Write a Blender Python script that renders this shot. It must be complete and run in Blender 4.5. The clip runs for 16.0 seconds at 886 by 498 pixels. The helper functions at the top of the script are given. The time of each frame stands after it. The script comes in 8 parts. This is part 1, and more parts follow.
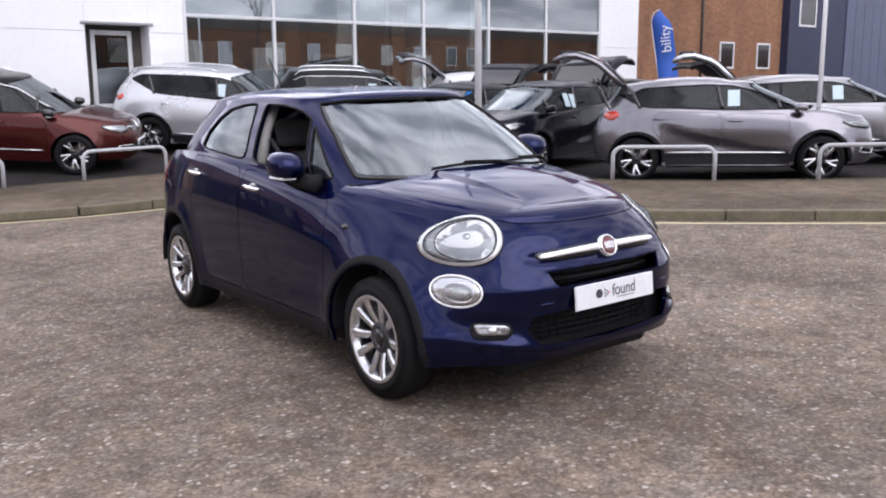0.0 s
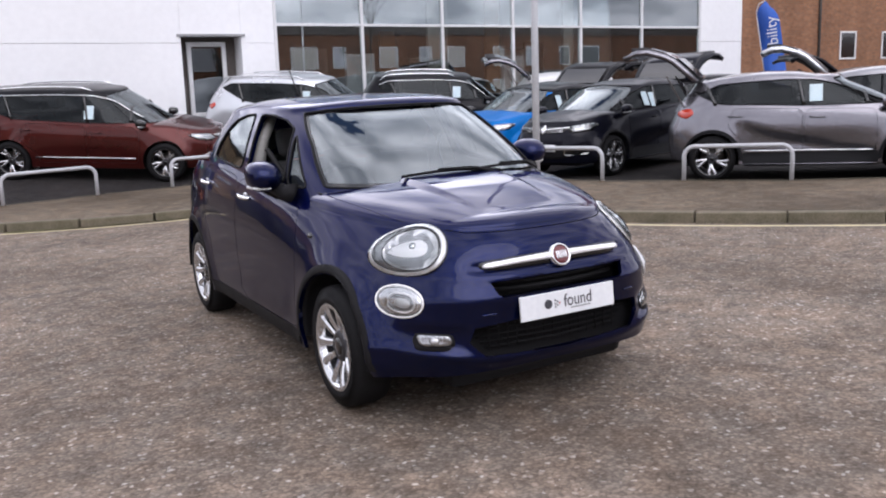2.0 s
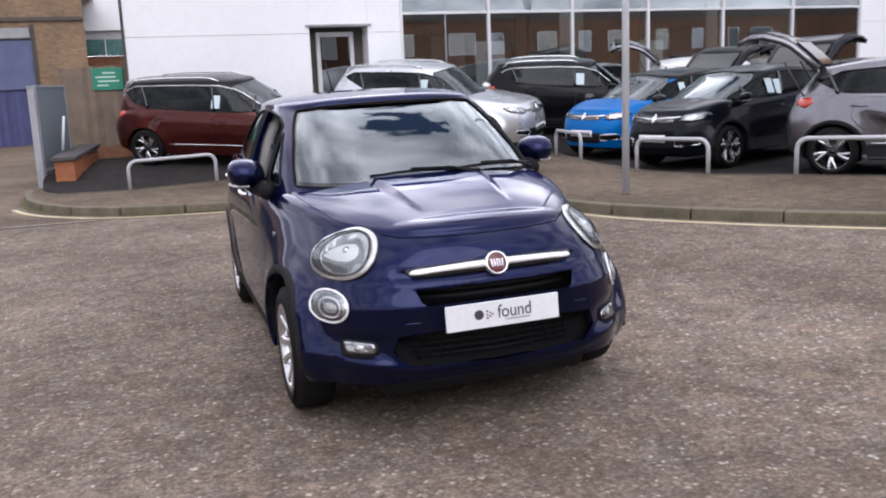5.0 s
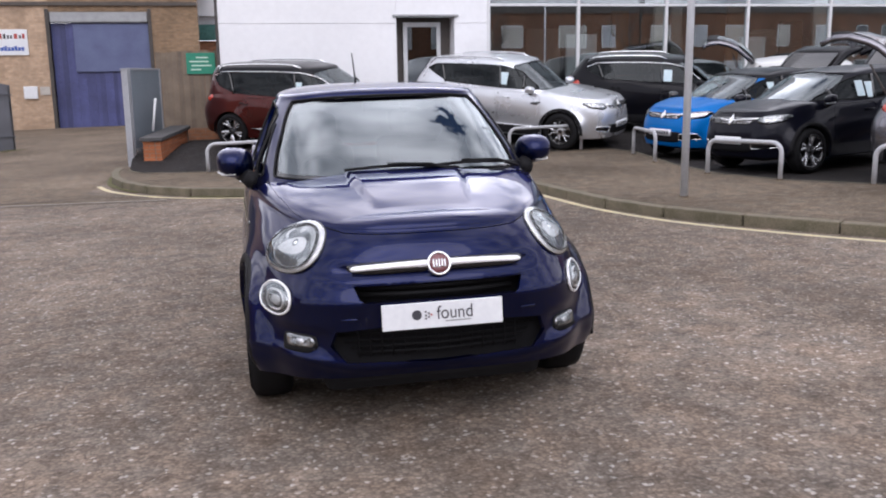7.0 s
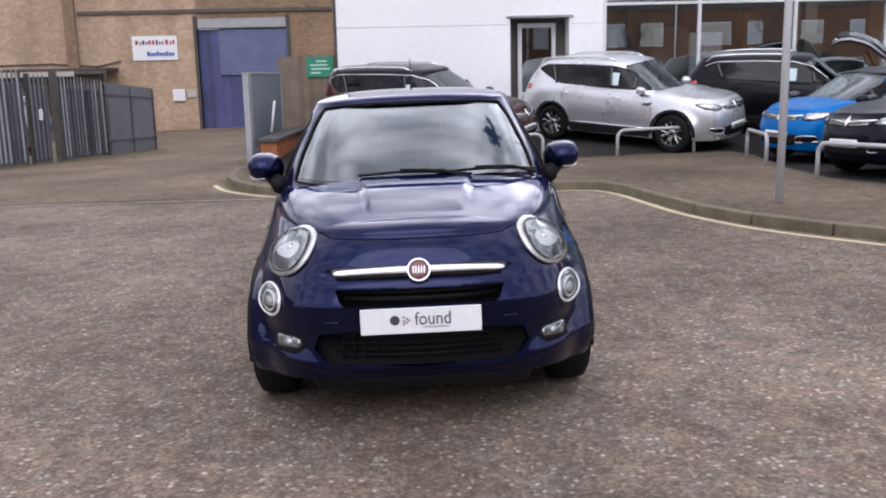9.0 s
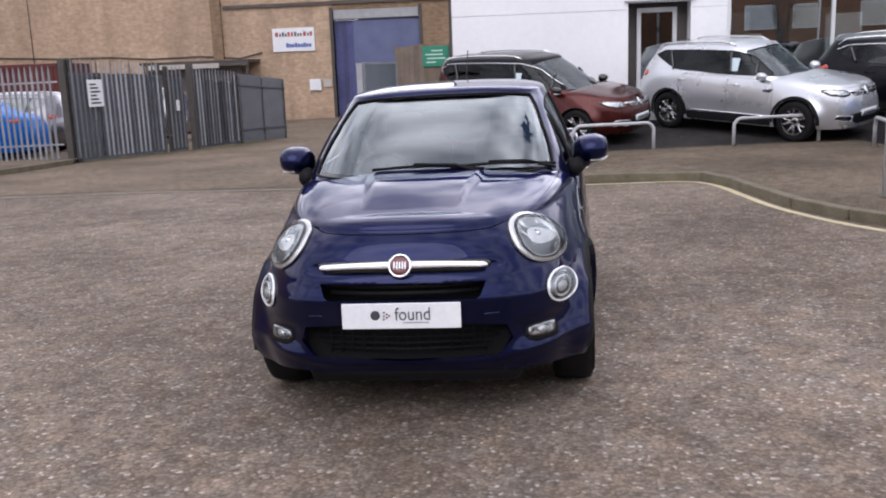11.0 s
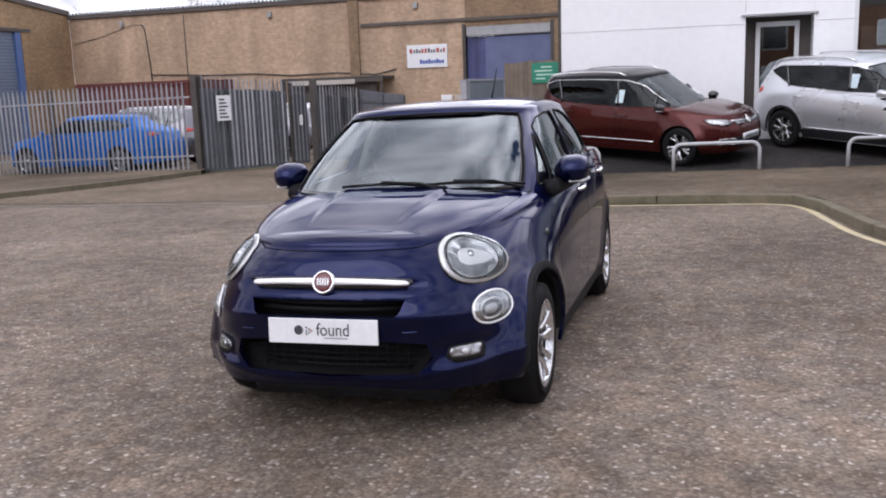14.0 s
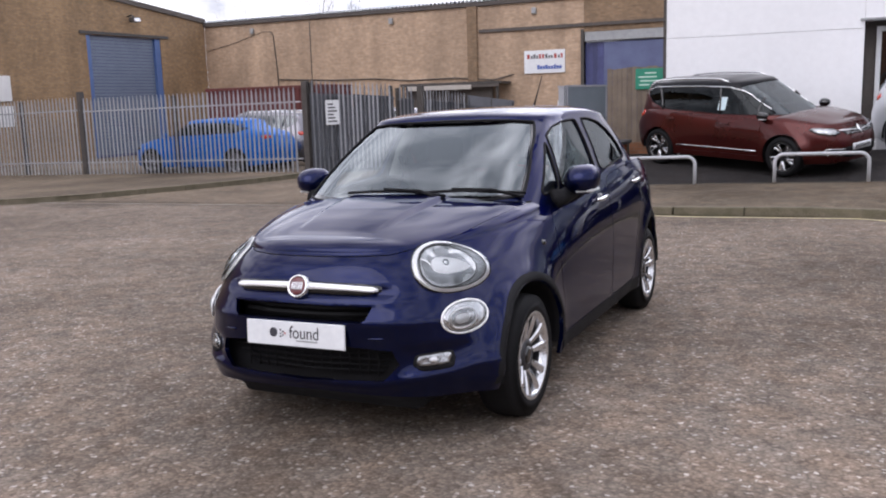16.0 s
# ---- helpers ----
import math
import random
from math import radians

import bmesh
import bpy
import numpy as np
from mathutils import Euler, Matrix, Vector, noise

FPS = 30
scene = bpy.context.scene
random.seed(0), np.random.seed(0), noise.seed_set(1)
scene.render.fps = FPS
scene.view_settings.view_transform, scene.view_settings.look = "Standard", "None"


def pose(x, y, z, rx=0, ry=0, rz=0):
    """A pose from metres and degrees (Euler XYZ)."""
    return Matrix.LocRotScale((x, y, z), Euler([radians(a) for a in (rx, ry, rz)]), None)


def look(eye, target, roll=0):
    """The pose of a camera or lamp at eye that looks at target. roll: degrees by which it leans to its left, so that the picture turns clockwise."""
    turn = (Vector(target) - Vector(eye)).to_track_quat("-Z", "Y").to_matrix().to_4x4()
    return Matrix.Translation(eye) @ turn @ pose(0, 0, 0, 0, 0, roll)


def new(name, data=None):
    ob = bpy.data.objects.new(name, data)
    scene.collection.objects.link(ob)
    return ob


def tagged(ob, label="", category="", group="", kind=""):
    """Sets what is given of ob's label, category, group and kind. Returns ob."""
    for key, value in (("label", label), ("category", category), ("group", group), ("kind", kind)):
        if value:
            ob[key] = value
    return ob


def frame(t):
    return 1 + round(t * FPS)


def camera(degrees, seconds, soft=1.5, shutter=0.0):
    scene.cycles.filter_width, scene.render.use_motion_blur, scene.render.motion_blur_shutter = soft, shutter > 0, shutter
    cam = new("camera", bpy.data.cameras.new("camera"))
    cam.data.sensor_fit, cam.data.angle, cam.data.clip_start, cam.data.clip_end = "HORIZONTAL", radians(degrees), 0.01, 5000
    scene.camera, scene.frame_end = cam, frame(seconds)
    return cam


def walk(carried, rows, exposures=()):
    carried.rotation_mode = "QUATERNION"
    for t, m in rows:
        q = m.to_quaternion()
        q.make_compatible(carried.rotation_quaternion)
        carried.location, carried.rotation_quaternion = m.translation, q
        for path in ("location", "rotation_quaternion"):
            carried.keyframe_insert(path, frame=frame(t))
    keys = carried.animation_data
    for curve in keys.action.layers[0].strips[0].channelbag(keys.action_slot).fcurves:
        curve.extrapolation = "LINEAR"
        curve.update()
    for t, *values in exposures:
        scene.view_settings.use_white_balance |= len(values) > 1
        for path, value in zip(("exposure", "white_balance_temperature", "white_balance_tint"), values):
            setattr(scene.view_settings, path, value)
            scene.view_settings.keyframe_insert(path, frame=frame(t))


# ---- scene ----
cam = camera(53.1, 16.0, soft=2.0)
PATH = [
    (0, (-0.007, -0.223, 1.539), (1.169, 1.355, 1.184), -0.4),
    (0.5, (0.17, -0.301, 1.557), (1.306, 1.303, 1.191), -0.5),
    (1, (0.34, -0.458, 1.566), (1.408, 1.195, 1.21), -1.9),
    (1.5, (0.497, -0.629, 1.578), (1.481, 1.077, 1.225), -1.6),
    (2, (0.677, -0.622, 1.559), (1.626, 1.104, 1.21), -1.9),
    (2.5, (0.825, -0.68, 1.573), (1.729, 1.066, 1.206), -0.9),
    (3, (0.978, -0.709, 1.576), (1.83, 1.06, 1.195), -1.8),
    (3.5, (1.177, -0.821, 1.582), (1.93, 0.993, 1.204), -1.6),
    (3.7, (1.254, -0.851, 1.587), (1.98, 0.974, 1.211), -1.7),
    (5.8, (1.957, -0.959, 1.586), (2.484, 0.935, 1.217), -1.6),
    (6, (2.037, -1.045, 1.607), (2.539, 0.855, 1.237), -1.3),
    (6.5, (2.194, -1.093, 1.607), (2.642, 0.82, 1.235), -1.6),
    (7, (2.364, -1.032, 1.594), (2.737, 0.896, 1.212), -0.8),
    (7.5, (2.518, -1.026, 1.615), (2.798, 0.913, 1.211), -0.8),
    (8, (2.703, -1.044, 1.616), (2.901, 0.906, 1.219), -1.4),
    (8.5, (2.92, -1.146, 1.632), (3.035, 0.813, 1.245), -1.1),
    (9, (3.038, -1.141, 1.621), (3.098, 0.822, 1.244), -1.3),
    (11.3, (3.809, -1.067, 1.64), (3.537, 0.874, 1.243), -2.1),
    (11.5, (3.856, -1.044, 1.637), (3.584, 0.898, 1.246), -2.1),
    (12, (4.011, -1.004, 1.644), (3.663, 0.928, 1.263), -1.7),
    (12.5, (4.144, -0.926, 1.645), (3.763, 0.998, 1.254), -1.5),
    (13, (4.368, -0.966, 1.65), (3.913, 0.944, 1.27), -1.7),
    (13.5, (4.544, -0.968, 1.643), (4.03, 0.929, 1.271), -1.8),
    (14, (4.676, -0.901, 1.628), (4.095, 0.98, 1.276), -2.0),
    (14.5, (4.827, -0.838, 1.637), (4.208, 1.034, 1.302), -1.5),
    (15, (4.983, -0.756, 1.633), (4.278, 1.084, 1.292), -2.5),
    (15.5, (5.203, -0.741, 1.632), (4.408, 1.06, 1.279), -1.8),
    (16, (5.306, -0.651, 1.621), (4.46, 1.131, 1.289), -1.7),
]
walk(cam, [(t, look(eye, target, roll)) for t, eye, target, roll in PATH],
     [(0, 0.14, 6080, 19), (1.1, 0.13, 6080, 19), (1.5, 0.02, 6080, 19), (2.2, 0.02, 6080, 19), (9, -0.05, 6080, 19), (16, -0.11, 6080, 19)])

# ---- light ----
world = bpy.data.worlds.new("sky")
scene.world = world
world.use_nodes = True
SUN_ELEV, SUN_AZ = 46.0, 192.0          # azimuth clockwise from +y


def build_sky():
    nt = world.node_tree
    nt.nodes.clear()
    N, K = nt.nodes.new, nt.links.new
    out, bg = N("ShaderNodeOutputWorld"), N("ShaderNodeBackground")
    sky = N("ShaderNodeTexSky")
    sky.sky_type, sky.sun_disc = "NISHITA", False
    sky.sun_elevation, sky.sun_rotation = radians(SUN_ELEV), radians(SUN_AZ)
    sky.dust_density, sky.ozone_density = 1.5, 1.5
    # a cloud deck seen from below
    tc, sep, comb = N("ShaderNodeTexCoord"), N("ShaderNodeSeparateXYZ"), N("ShaderNodeCombineXYZ")
    lift, dx, dy = N("ShaderNodeMath"), N("ShaderNodeMath"), N("ShaderNodeMath")
    top = N("ShaderNodeMath")
    top.operation, top.inputs[1].default_value = "MAXIMUM", 0.0
    lift.operation, lift.inputs[1].default_value = "ADD", 0.35
    dx.operation = dy.operation = "DIVIDE"
    mp = N("ShaderNodeMapping")
    mp.inputs["Location"].default_value = (0.916, 0.314, 0.0)
    K(tc.outputs["Generated"], sep.inputs[0])
    K(sep.outputs["Z"], top.inputs[0])
    K(top.outputs[0], lift.inputs[0])
    K(sep.outputs["X"], dx.inputs[0])
    K(sep.outputs["Y"], dy.inputs[0])
    K(lift.outputs[0], dx.inputs[1])
    K(lift.outputs[0], dy.inputs[1])
    K(dx.outputs[0], comb.inputs["X"])
    K(dy.outputs[0], comb.inputs["Y"])
    K(comb.outputs[0], mp.inputs["Vector"])
    big, fine = N("ShaderNodeTexNoise"), N("ShaderNodeTexNoise")
    big.inputs["Scale"].default_value, big.inputs["Detail"].default_value, big.inputs["Roughness"].default_value = 2.4, 4.0, 0.5
    fine.inputs["Scale"].default_value, fine.inputs["Detail"].default_value = 4.6, 4.0
    cover, shade = N("ShaderNodeValToRGB"), N("ShaderNodeValToRGB")
    cover.color_ramp.elements[0].position, cover.color_ramp.elements[1].position = 0.24, 0.31
    shade.color_ramp.elements[0].position, shade.color_ramp.elements[1].position = 0.36, 0.66
    shade.color_ramp.elements[0].color = (8.6, 9.0, 9.5, 1)
    shade.color_ramp.elements[1].color = (26, 25.8, 25.5, 1)
    mix = N("ShaderNodeMix")
    mix.data_type = "RGBA"
    K(mp.outputs["Vector"], big.inputs["Vector"])
    K(mp.outputs["Vector"], fine.inputs["Vector"])
    K(big.outputs["Fac"], cover.inputs["Fac"])
    K(fine.outputs["Fac"], shade.inputs["Fac"])
    # the deck thins to one side
    a, e = radians(12), radians(19)
    dot, pos, pw, gain = N("ShaderNodeVectorMath"), N("ShaderNodeMath"), N("ShaderNodeMath"), N("ShaderNodeMath")
    dot.operation = "DOT_PRODUCT"
    dot.inputs[1].default_value = (math.sin(a) * math.cos(e), math.cos(a) * math.cos(e), math.sin(e))
    pos.operation, pos.inputs[1].default_value = "MAXIMUM", 0.0
    pw.operation, pw.inputs[1].default_value = "POWER", 9.0
    gain.operation, gain.inputs[1].default_value, gain.inputs[2].default_value = "MULTIPLY_ADD", 1.5, 0.72
    tint = N("ShaderNodeVectorMath")
    tint.operation = "SCALE"
    K(tc.outputs["Generated"], dot.inputs[0])
    K(dot.outputs["Value"], pos.inputs[0])
    K(pos.outputs[0], pw.inputs[0])
    K(pw.outputs[0], gain.inputs[0])
    K(shade.outputs["Color"], tint.inputs[0])
    K(gain.outputs[0], tint.inputs["Scale"])
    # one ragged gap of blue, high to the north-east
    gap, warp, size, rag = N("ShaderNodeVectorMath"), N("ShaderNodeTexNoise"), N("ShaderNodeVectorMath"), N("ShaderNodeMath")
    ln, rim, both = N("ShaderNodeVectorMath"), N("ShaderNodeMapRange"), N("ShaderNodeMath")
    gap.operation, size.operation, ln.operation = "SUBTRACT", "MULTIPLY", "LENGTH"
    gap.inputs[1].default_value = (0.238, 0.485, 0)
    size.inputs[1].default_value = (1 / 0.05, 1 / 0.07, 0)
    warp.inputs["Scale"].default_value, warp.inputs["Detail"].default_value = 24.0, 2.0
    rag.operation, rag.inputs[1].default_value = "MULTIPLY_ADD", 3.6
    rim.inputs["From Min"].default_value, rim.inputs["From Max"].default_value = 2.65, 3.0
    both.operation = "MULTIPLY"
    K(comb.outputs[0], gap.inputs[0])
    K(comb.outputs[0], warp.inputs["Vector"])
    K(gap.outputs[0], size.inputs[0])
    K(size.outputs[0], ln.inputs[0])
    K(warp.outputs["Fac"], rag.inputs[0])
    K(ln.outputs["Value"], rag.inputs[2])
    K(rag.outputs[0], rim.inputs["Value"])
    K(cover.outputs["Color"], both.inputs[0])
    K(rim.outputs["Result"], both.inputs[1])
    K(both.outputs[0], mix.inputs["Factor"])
    K(sky.outputs["Color"], mix.inputs["A"])
    K(tint.outputs[0], mix.inputs["B"])
    K(mix.outputs["Result"], bg.inputs["Color"])
    bg.inputs["Strength"].default_value = 0.105
    K(bg.outputs["Background"], out.inputs["Surface"])


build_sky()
sun_data = bpy.data.lights.new("sun", "SUN")
sun_data.energy, sun_data.angle, sun_data.color = 1.4, radians(55), (1.0, 0.96, 0.9)
sun = new("sun", sun_data)
a, e = radians(SUN_AZ), radians(SUN_ELEV)
sun.matrix_world = look((40 * math.sin(a) * math.cos(e), 40 * math.cos(a) * math.cos(e), 40 * math.sin(e)), (0, 0, 0))

# ---- materials ----


def shader(name):
    m = bpy.data.materials.new(name)
    m.use_nodes = True
    nt = m.node_tree
    return m, nt, nt.nodes["Principled BSDF"], nt.nodes.new, nt.links.new


def mat(name, c1, c2=None, rough=0.6, metal=0.0, scale=4.0, fine=60.0, bump=0.0, coat=0.0, spec=0.5, rvar=0.1, tile=0.0):
    """A worn surface: two colours mixed by coarse and fine grain, uneven gloss, fine relief. tile: random change from piece to piece."""
    m, nt, p, N, K = shader(name)
    c2 = c2 or tuple(v * 0.8 for v in c1)
    tc = N("ShaderNodeTexCoord")
    a, b = N("ShaderNodeTexNoise"), N("ShaderNodeTexNoise")
    a.inputs["Scale"].default_value, a.inputs["Detail"].default_value = scale, 5
    b.inputs["Scale"].default_value, b.inputs["Detail"].default_value = fine, 3
    K(tc.outputs["Object"], a.inputs["Vector"])
    K(tc.outputs["Object"], b.inputs["Vector"])
    add = N("ShaderNodeMath")
    add.operation = "MULTIPLY_ADD"
    add.inputs[1].default_value = 0.5
    K(b.outputs["Fac"], add.inputs[0])
    half = N("ShaderNodeMath")
    half.operation, half.inputs[1].default_value = "MULTIPLY", 0.5
    K(a.outputs["Fac"], half.inputs[0])
    K(half.outputs[0], add.inputs[2])
    ramp = N("ShaderNodeValToRGB")
    ramp.color_ramp.elements[0].position, ramp.color_ramp.elements[1].position = 0.36, 0.64
    ramp.color_ramp.elements[0].color, ramp.color_ramp.elements[1].color = (*c2, 1), (*c1, 1)
    K(add.outputs[0], ramp.inputs["Fac"])
    col = ramp.outputs["Color"]
    if tile:
        info, hsv, mr = N("ShaderNodeObjectInfo"), N("ShaderNodeHueSaturation"), N("ShaderNodeMapRange")
        mr.inputs["To Min"].default_value, mr.inputs["To Max"].default_value = 1 - tile, 1 + tile
        K(info.outputs["Random"], mr.inputs["Value"])
        K(mr.outputs["Result"], hsv.inputs["Value"])
        K(col, hsv.inputs["Color"])
        col = hsv.outputs["Color"]
    K(col, p.inputs["Base Color"])
    rr = N("ShaderNodeMapRange")
    rr.inputs["To Min"].default_value, rr.inputs["To Max"].default_value = max(0.02, rough - rvar), min(1, rough + rvar)
    K(a.outputs["Fac"], rr.inputs["Value"])
    K(rr.outputs["Result"], p.inputs["Roughness"])
    p.inputs["Metallic"].default_value, p.inputs["Coat Weight"].default_value, p.inputs["Coat Roughness"].default_value = metal, coat, 0.03
    p.inputs["Specular IOR Level"].default_value = spec
    if bump:
        bp = N("ShaderNodeBump")
        bp.inputs["Strength"].default_value, bp.inputs["Distance"].default_value = bump, 0.01
        K(add.outputs[0], bp.inputs["Height"])
        K(bp.outputs["Normal"], p.inputs["Normal"])
    return m


def paint(name, c, metal=0.35, rough=0.38, flake=0.25, coat=0.75, ior=1.36):
    m = mat(name, c, tuple(v * (1 - flake) for v in c), rough=rough, metal=metal, scale=2.0, fine=900, coat=coat, rvar=0.04, spec=0.1)
    p = m.node_tree.nodes["Principled BSDF"]
    p.inputs["Coat IOR"].default_value = ior
    if metal > 0.9:         # dark flakes stay dark towards the edge
        p.inputs["Specular Tint"].default_value = (0.25, 0.3, 0.5, 1)
    return m


def glass_mat(name, tint, gloss=1.0, least=0.1):
    """A thin pane: tinted see-through with a mirror layer that grows towards grazing view."""
    m, nt, p, N, K = shader(name)
    nt.nodes.remove(p)
    out = nt.nodes["Material Output"]
    tr, gl, mix, lw = N("ShaderNodeBsdfTransparent"), N("ShaderNodeBsdfGlossy"), N("ShaderNodeMixShader"), N("ShaderNodeLayerWeight")
    tr.inputs["Color"].default_value = (*tint, 1)
    gl.inputs["Roughness"].default_value = 0.01
    gl.inputs["Color"].default_value = (0.9 * gloss, 0.97 * gloss, gloss, 1)
    lw.inputs["Blend"].default_value = 0.36
    mr = N("ShaderNodeMapRange")
    mr.inputs["To Min"].default_value, mr.inputs["To Max"].default_value = least, 1.0
    K(lw.outputs["Fresnel"], mr.inputs["Value"])
    K(mr.outputs["Result"], mix.inputs["Fac"])
    K(tr.outputs["BSDF"], mix.inputs[1])
    K(gl.outputs["BSDF"], mix.inputs[2])
    K(mix.outputs["Shader"], out.inputs["Surface"])
    return m


def asphalt(name, base, stone, size, contrast, bump, patch=0.35, rough=0.85):
    """Rolled chippings: every cell a stone of its own tone, with dark binder between, and broad stains."""
    m, nt, p, N, K = shader(name)
    geo = N("ShaderNodeNewGeometry")
    vor, edge = N("ShaderNodeTexVoronoi"), N("ShaderNodeTexVoronoi")
    vor.inputs["Scale"].default_value = edge.inputs["Scale"].default_value = size
    # uneven stones: the grain is pulled about, so that no two are alike
    warp, pull = N("ShaderNodeTexNoise"), N("ShaderNodeVectorMath")
    warp.inputs["Scale"].default_value, warp.inputs["Detail"].default_value = size * 0.45, 3
    pull.operation = "MULTIPLY_ADD"
    pull.inputs[1].default_value = (1.7 / size,) * 3
    K(geo.outputs["Position"], warp.inputs["Vector"])
    K(warp.outputs["Color"], pull.inputs[0])
    K(geo.outputs["Position"], pull.inputs[2])
    K(pull.outputs[0], vor.inputs["Vector"])
    K(pull.outputs[0], edge.inputs["Vector"])
    sep = N("ShaderNodeSeparateColor")
    K(vor.outputs["Color"], sep.inputs["Color"])
    ramp = N("ShaderNodeValToRGB")
    el = ramp.color_ramp.elements
    el[0].position, el[0].color = 0.0, (*[v * (1 - contrast) for v in base], 1)
    el[1].position, el[1].color = 0.93, (*[v * (1 + contrast * 0.6) for v in base], 1)
    x = el.new(0.985)
    x.color = (*stone, 1)
    K(sep.outputs["Red"], ramp.inputs["Fac"])
    big, mid = N("ShaderNodeTexNoise"), N("ShaderNodeTexNoise")
    big.inputs["Scale"].default_value, big.inputs["Detail"].default_value = 0.45, 6
    mid.inputs["Scale"].default_value, mid.inputs["Detail"].default_value = 6.0, 5
    K(geo.outputs["Position"], big.inputs["Vector"])
    K(geo.outputs["Position"], mid.inputs["Vector"])
    s1 = N("ShaderNodeMapRange")
    s1.inputs["From Min"].default_value, s1.inputs["From Max"].default_value = 0.3, 0.7
    s1.inputs["To Min"].default_value, s1.inputs["To Max"].default_value = 1 - patch, 1 + patch * 0.5
    K(big.outputs["Fac"], s1.inputs["Value"])
    s2 = N("ShaderNodeMapRange")
    s2.inputs["From Min"].default_value, s2.inputs["From Max"].default_value = 0.3, 0.7
    s2.inputs["To Min"].default_value, s2.inputs["To Max"].default_value = 0.74, 1.2
    K(mid.outputs["Fac"], s2.inputs["Value"])
    mul = N("ShaderNodeMath")
    mul.operation = "MULTIPLY"
    K(s1.outputs["Result"], mul.inputs[0])
    K(s2.outputs["Result"], mul.inputs[1])
    gap = N("ShaderNodeMapRange")
    gap.inputs["From Min"].default_value, gap.inputs["From Max"].default_value = 0.25, 0.75
    gap.inputs["To Min"].default_value, gap.inputs["To Max"].default_value = 1.06, 0.74
    K(vor.outputs["Distance"], gap.inputs["Value"])
    # clumps of paler and darker stones, a hand's width and less
    clump, s3, mul3 = N("ShaderNodeTexNoise"), N("ShaderNodeMapRange"), N("ShaderNodeMath")
    clump.inputs["Scale"].default_value, clump.inputs["Detail"].default_value, clump.inputs["Roughness"].default_value = size * 0.38, 4, 0.65
    s3.inputs["From Min"].default_value, s3.inputs["From Max"].default_value = 0.32, 0.68
    s3.inputs["To Min"].default_value, s3.inputs["To Max"].default_value = 0.83, 1.17
    K(geo.outputs["Position"], clump.inputs["Vector"])
    K(clump.outputs["Fac"], s3.inputs["Value"])
    mul3.operation = "MULTIPLY"
    K(mul.outputs[0], mul3.inputs[0])
    K(s3.outputs["Result"], mul3.inputs[1])
    mul2 = N("ShaderNodeMath")
    mul2.operation = "MULTIPLY"
    K(mul3.outputs[0], mul2.inputs[0])
    K(gap.outputs["Result"], mul2.inputs[1])
    hsv = N("ShaderNodeHueSaturation")
    K(ramp.outputs["Color"], hsv.inputs["Color"])
    K(mul2.outputs[0], hsv.inputs["Value"])
    # rust and slate tones drift from patch to patch
    drift, tone, wash = N("ShaderNodeTexNoise"), N("ShaderNodeValToRGB"), N("ShaderNodeMix")
    drift.inputs["Scale"].default_value, drift.inputs["Detail"].default_value = 5.0, 6
    K(geo.outputs["Position"], drift.inputs["Vector"])
    te = tone.color_ramp.elements
    te[0].position, te[0].color = 0.36, (0.975, 1.0, 1.02, 1)
    te[1].position, te[1].color = 0.66, (1.05, 0.995, 0.945, 1)
    K(drift.outputs["Fac"], tone.inputs["Fac"])
    wash.data_type, wash.blend_type = "RGBA", "MULTIPLY"
    wash.inputs["Factor"].default_value = 1.0
    K(hsv.outputs["Color"], wash.inputs["A"])
    K(tone.outputs["Color"], wash.inputs["B"])
    K(wash.outputs["Result"], p.inputs["Base Color"])
    p.inputs["Roughness"].default_value = rough
    p.inputs["Specular IOR Level"].default_value = 0.08
    bp = N("ShaderNodeBump")
    bp.inputs["Strength"].default_value, bp.inputs["Distance"].default_value = bump, 0.012
    bp.invert = True
    K(edge.outputs["Distance"], bp.inputs["Height"])
    K(bp.outputs["Normal"], p.inputs["Normal"])
    return m


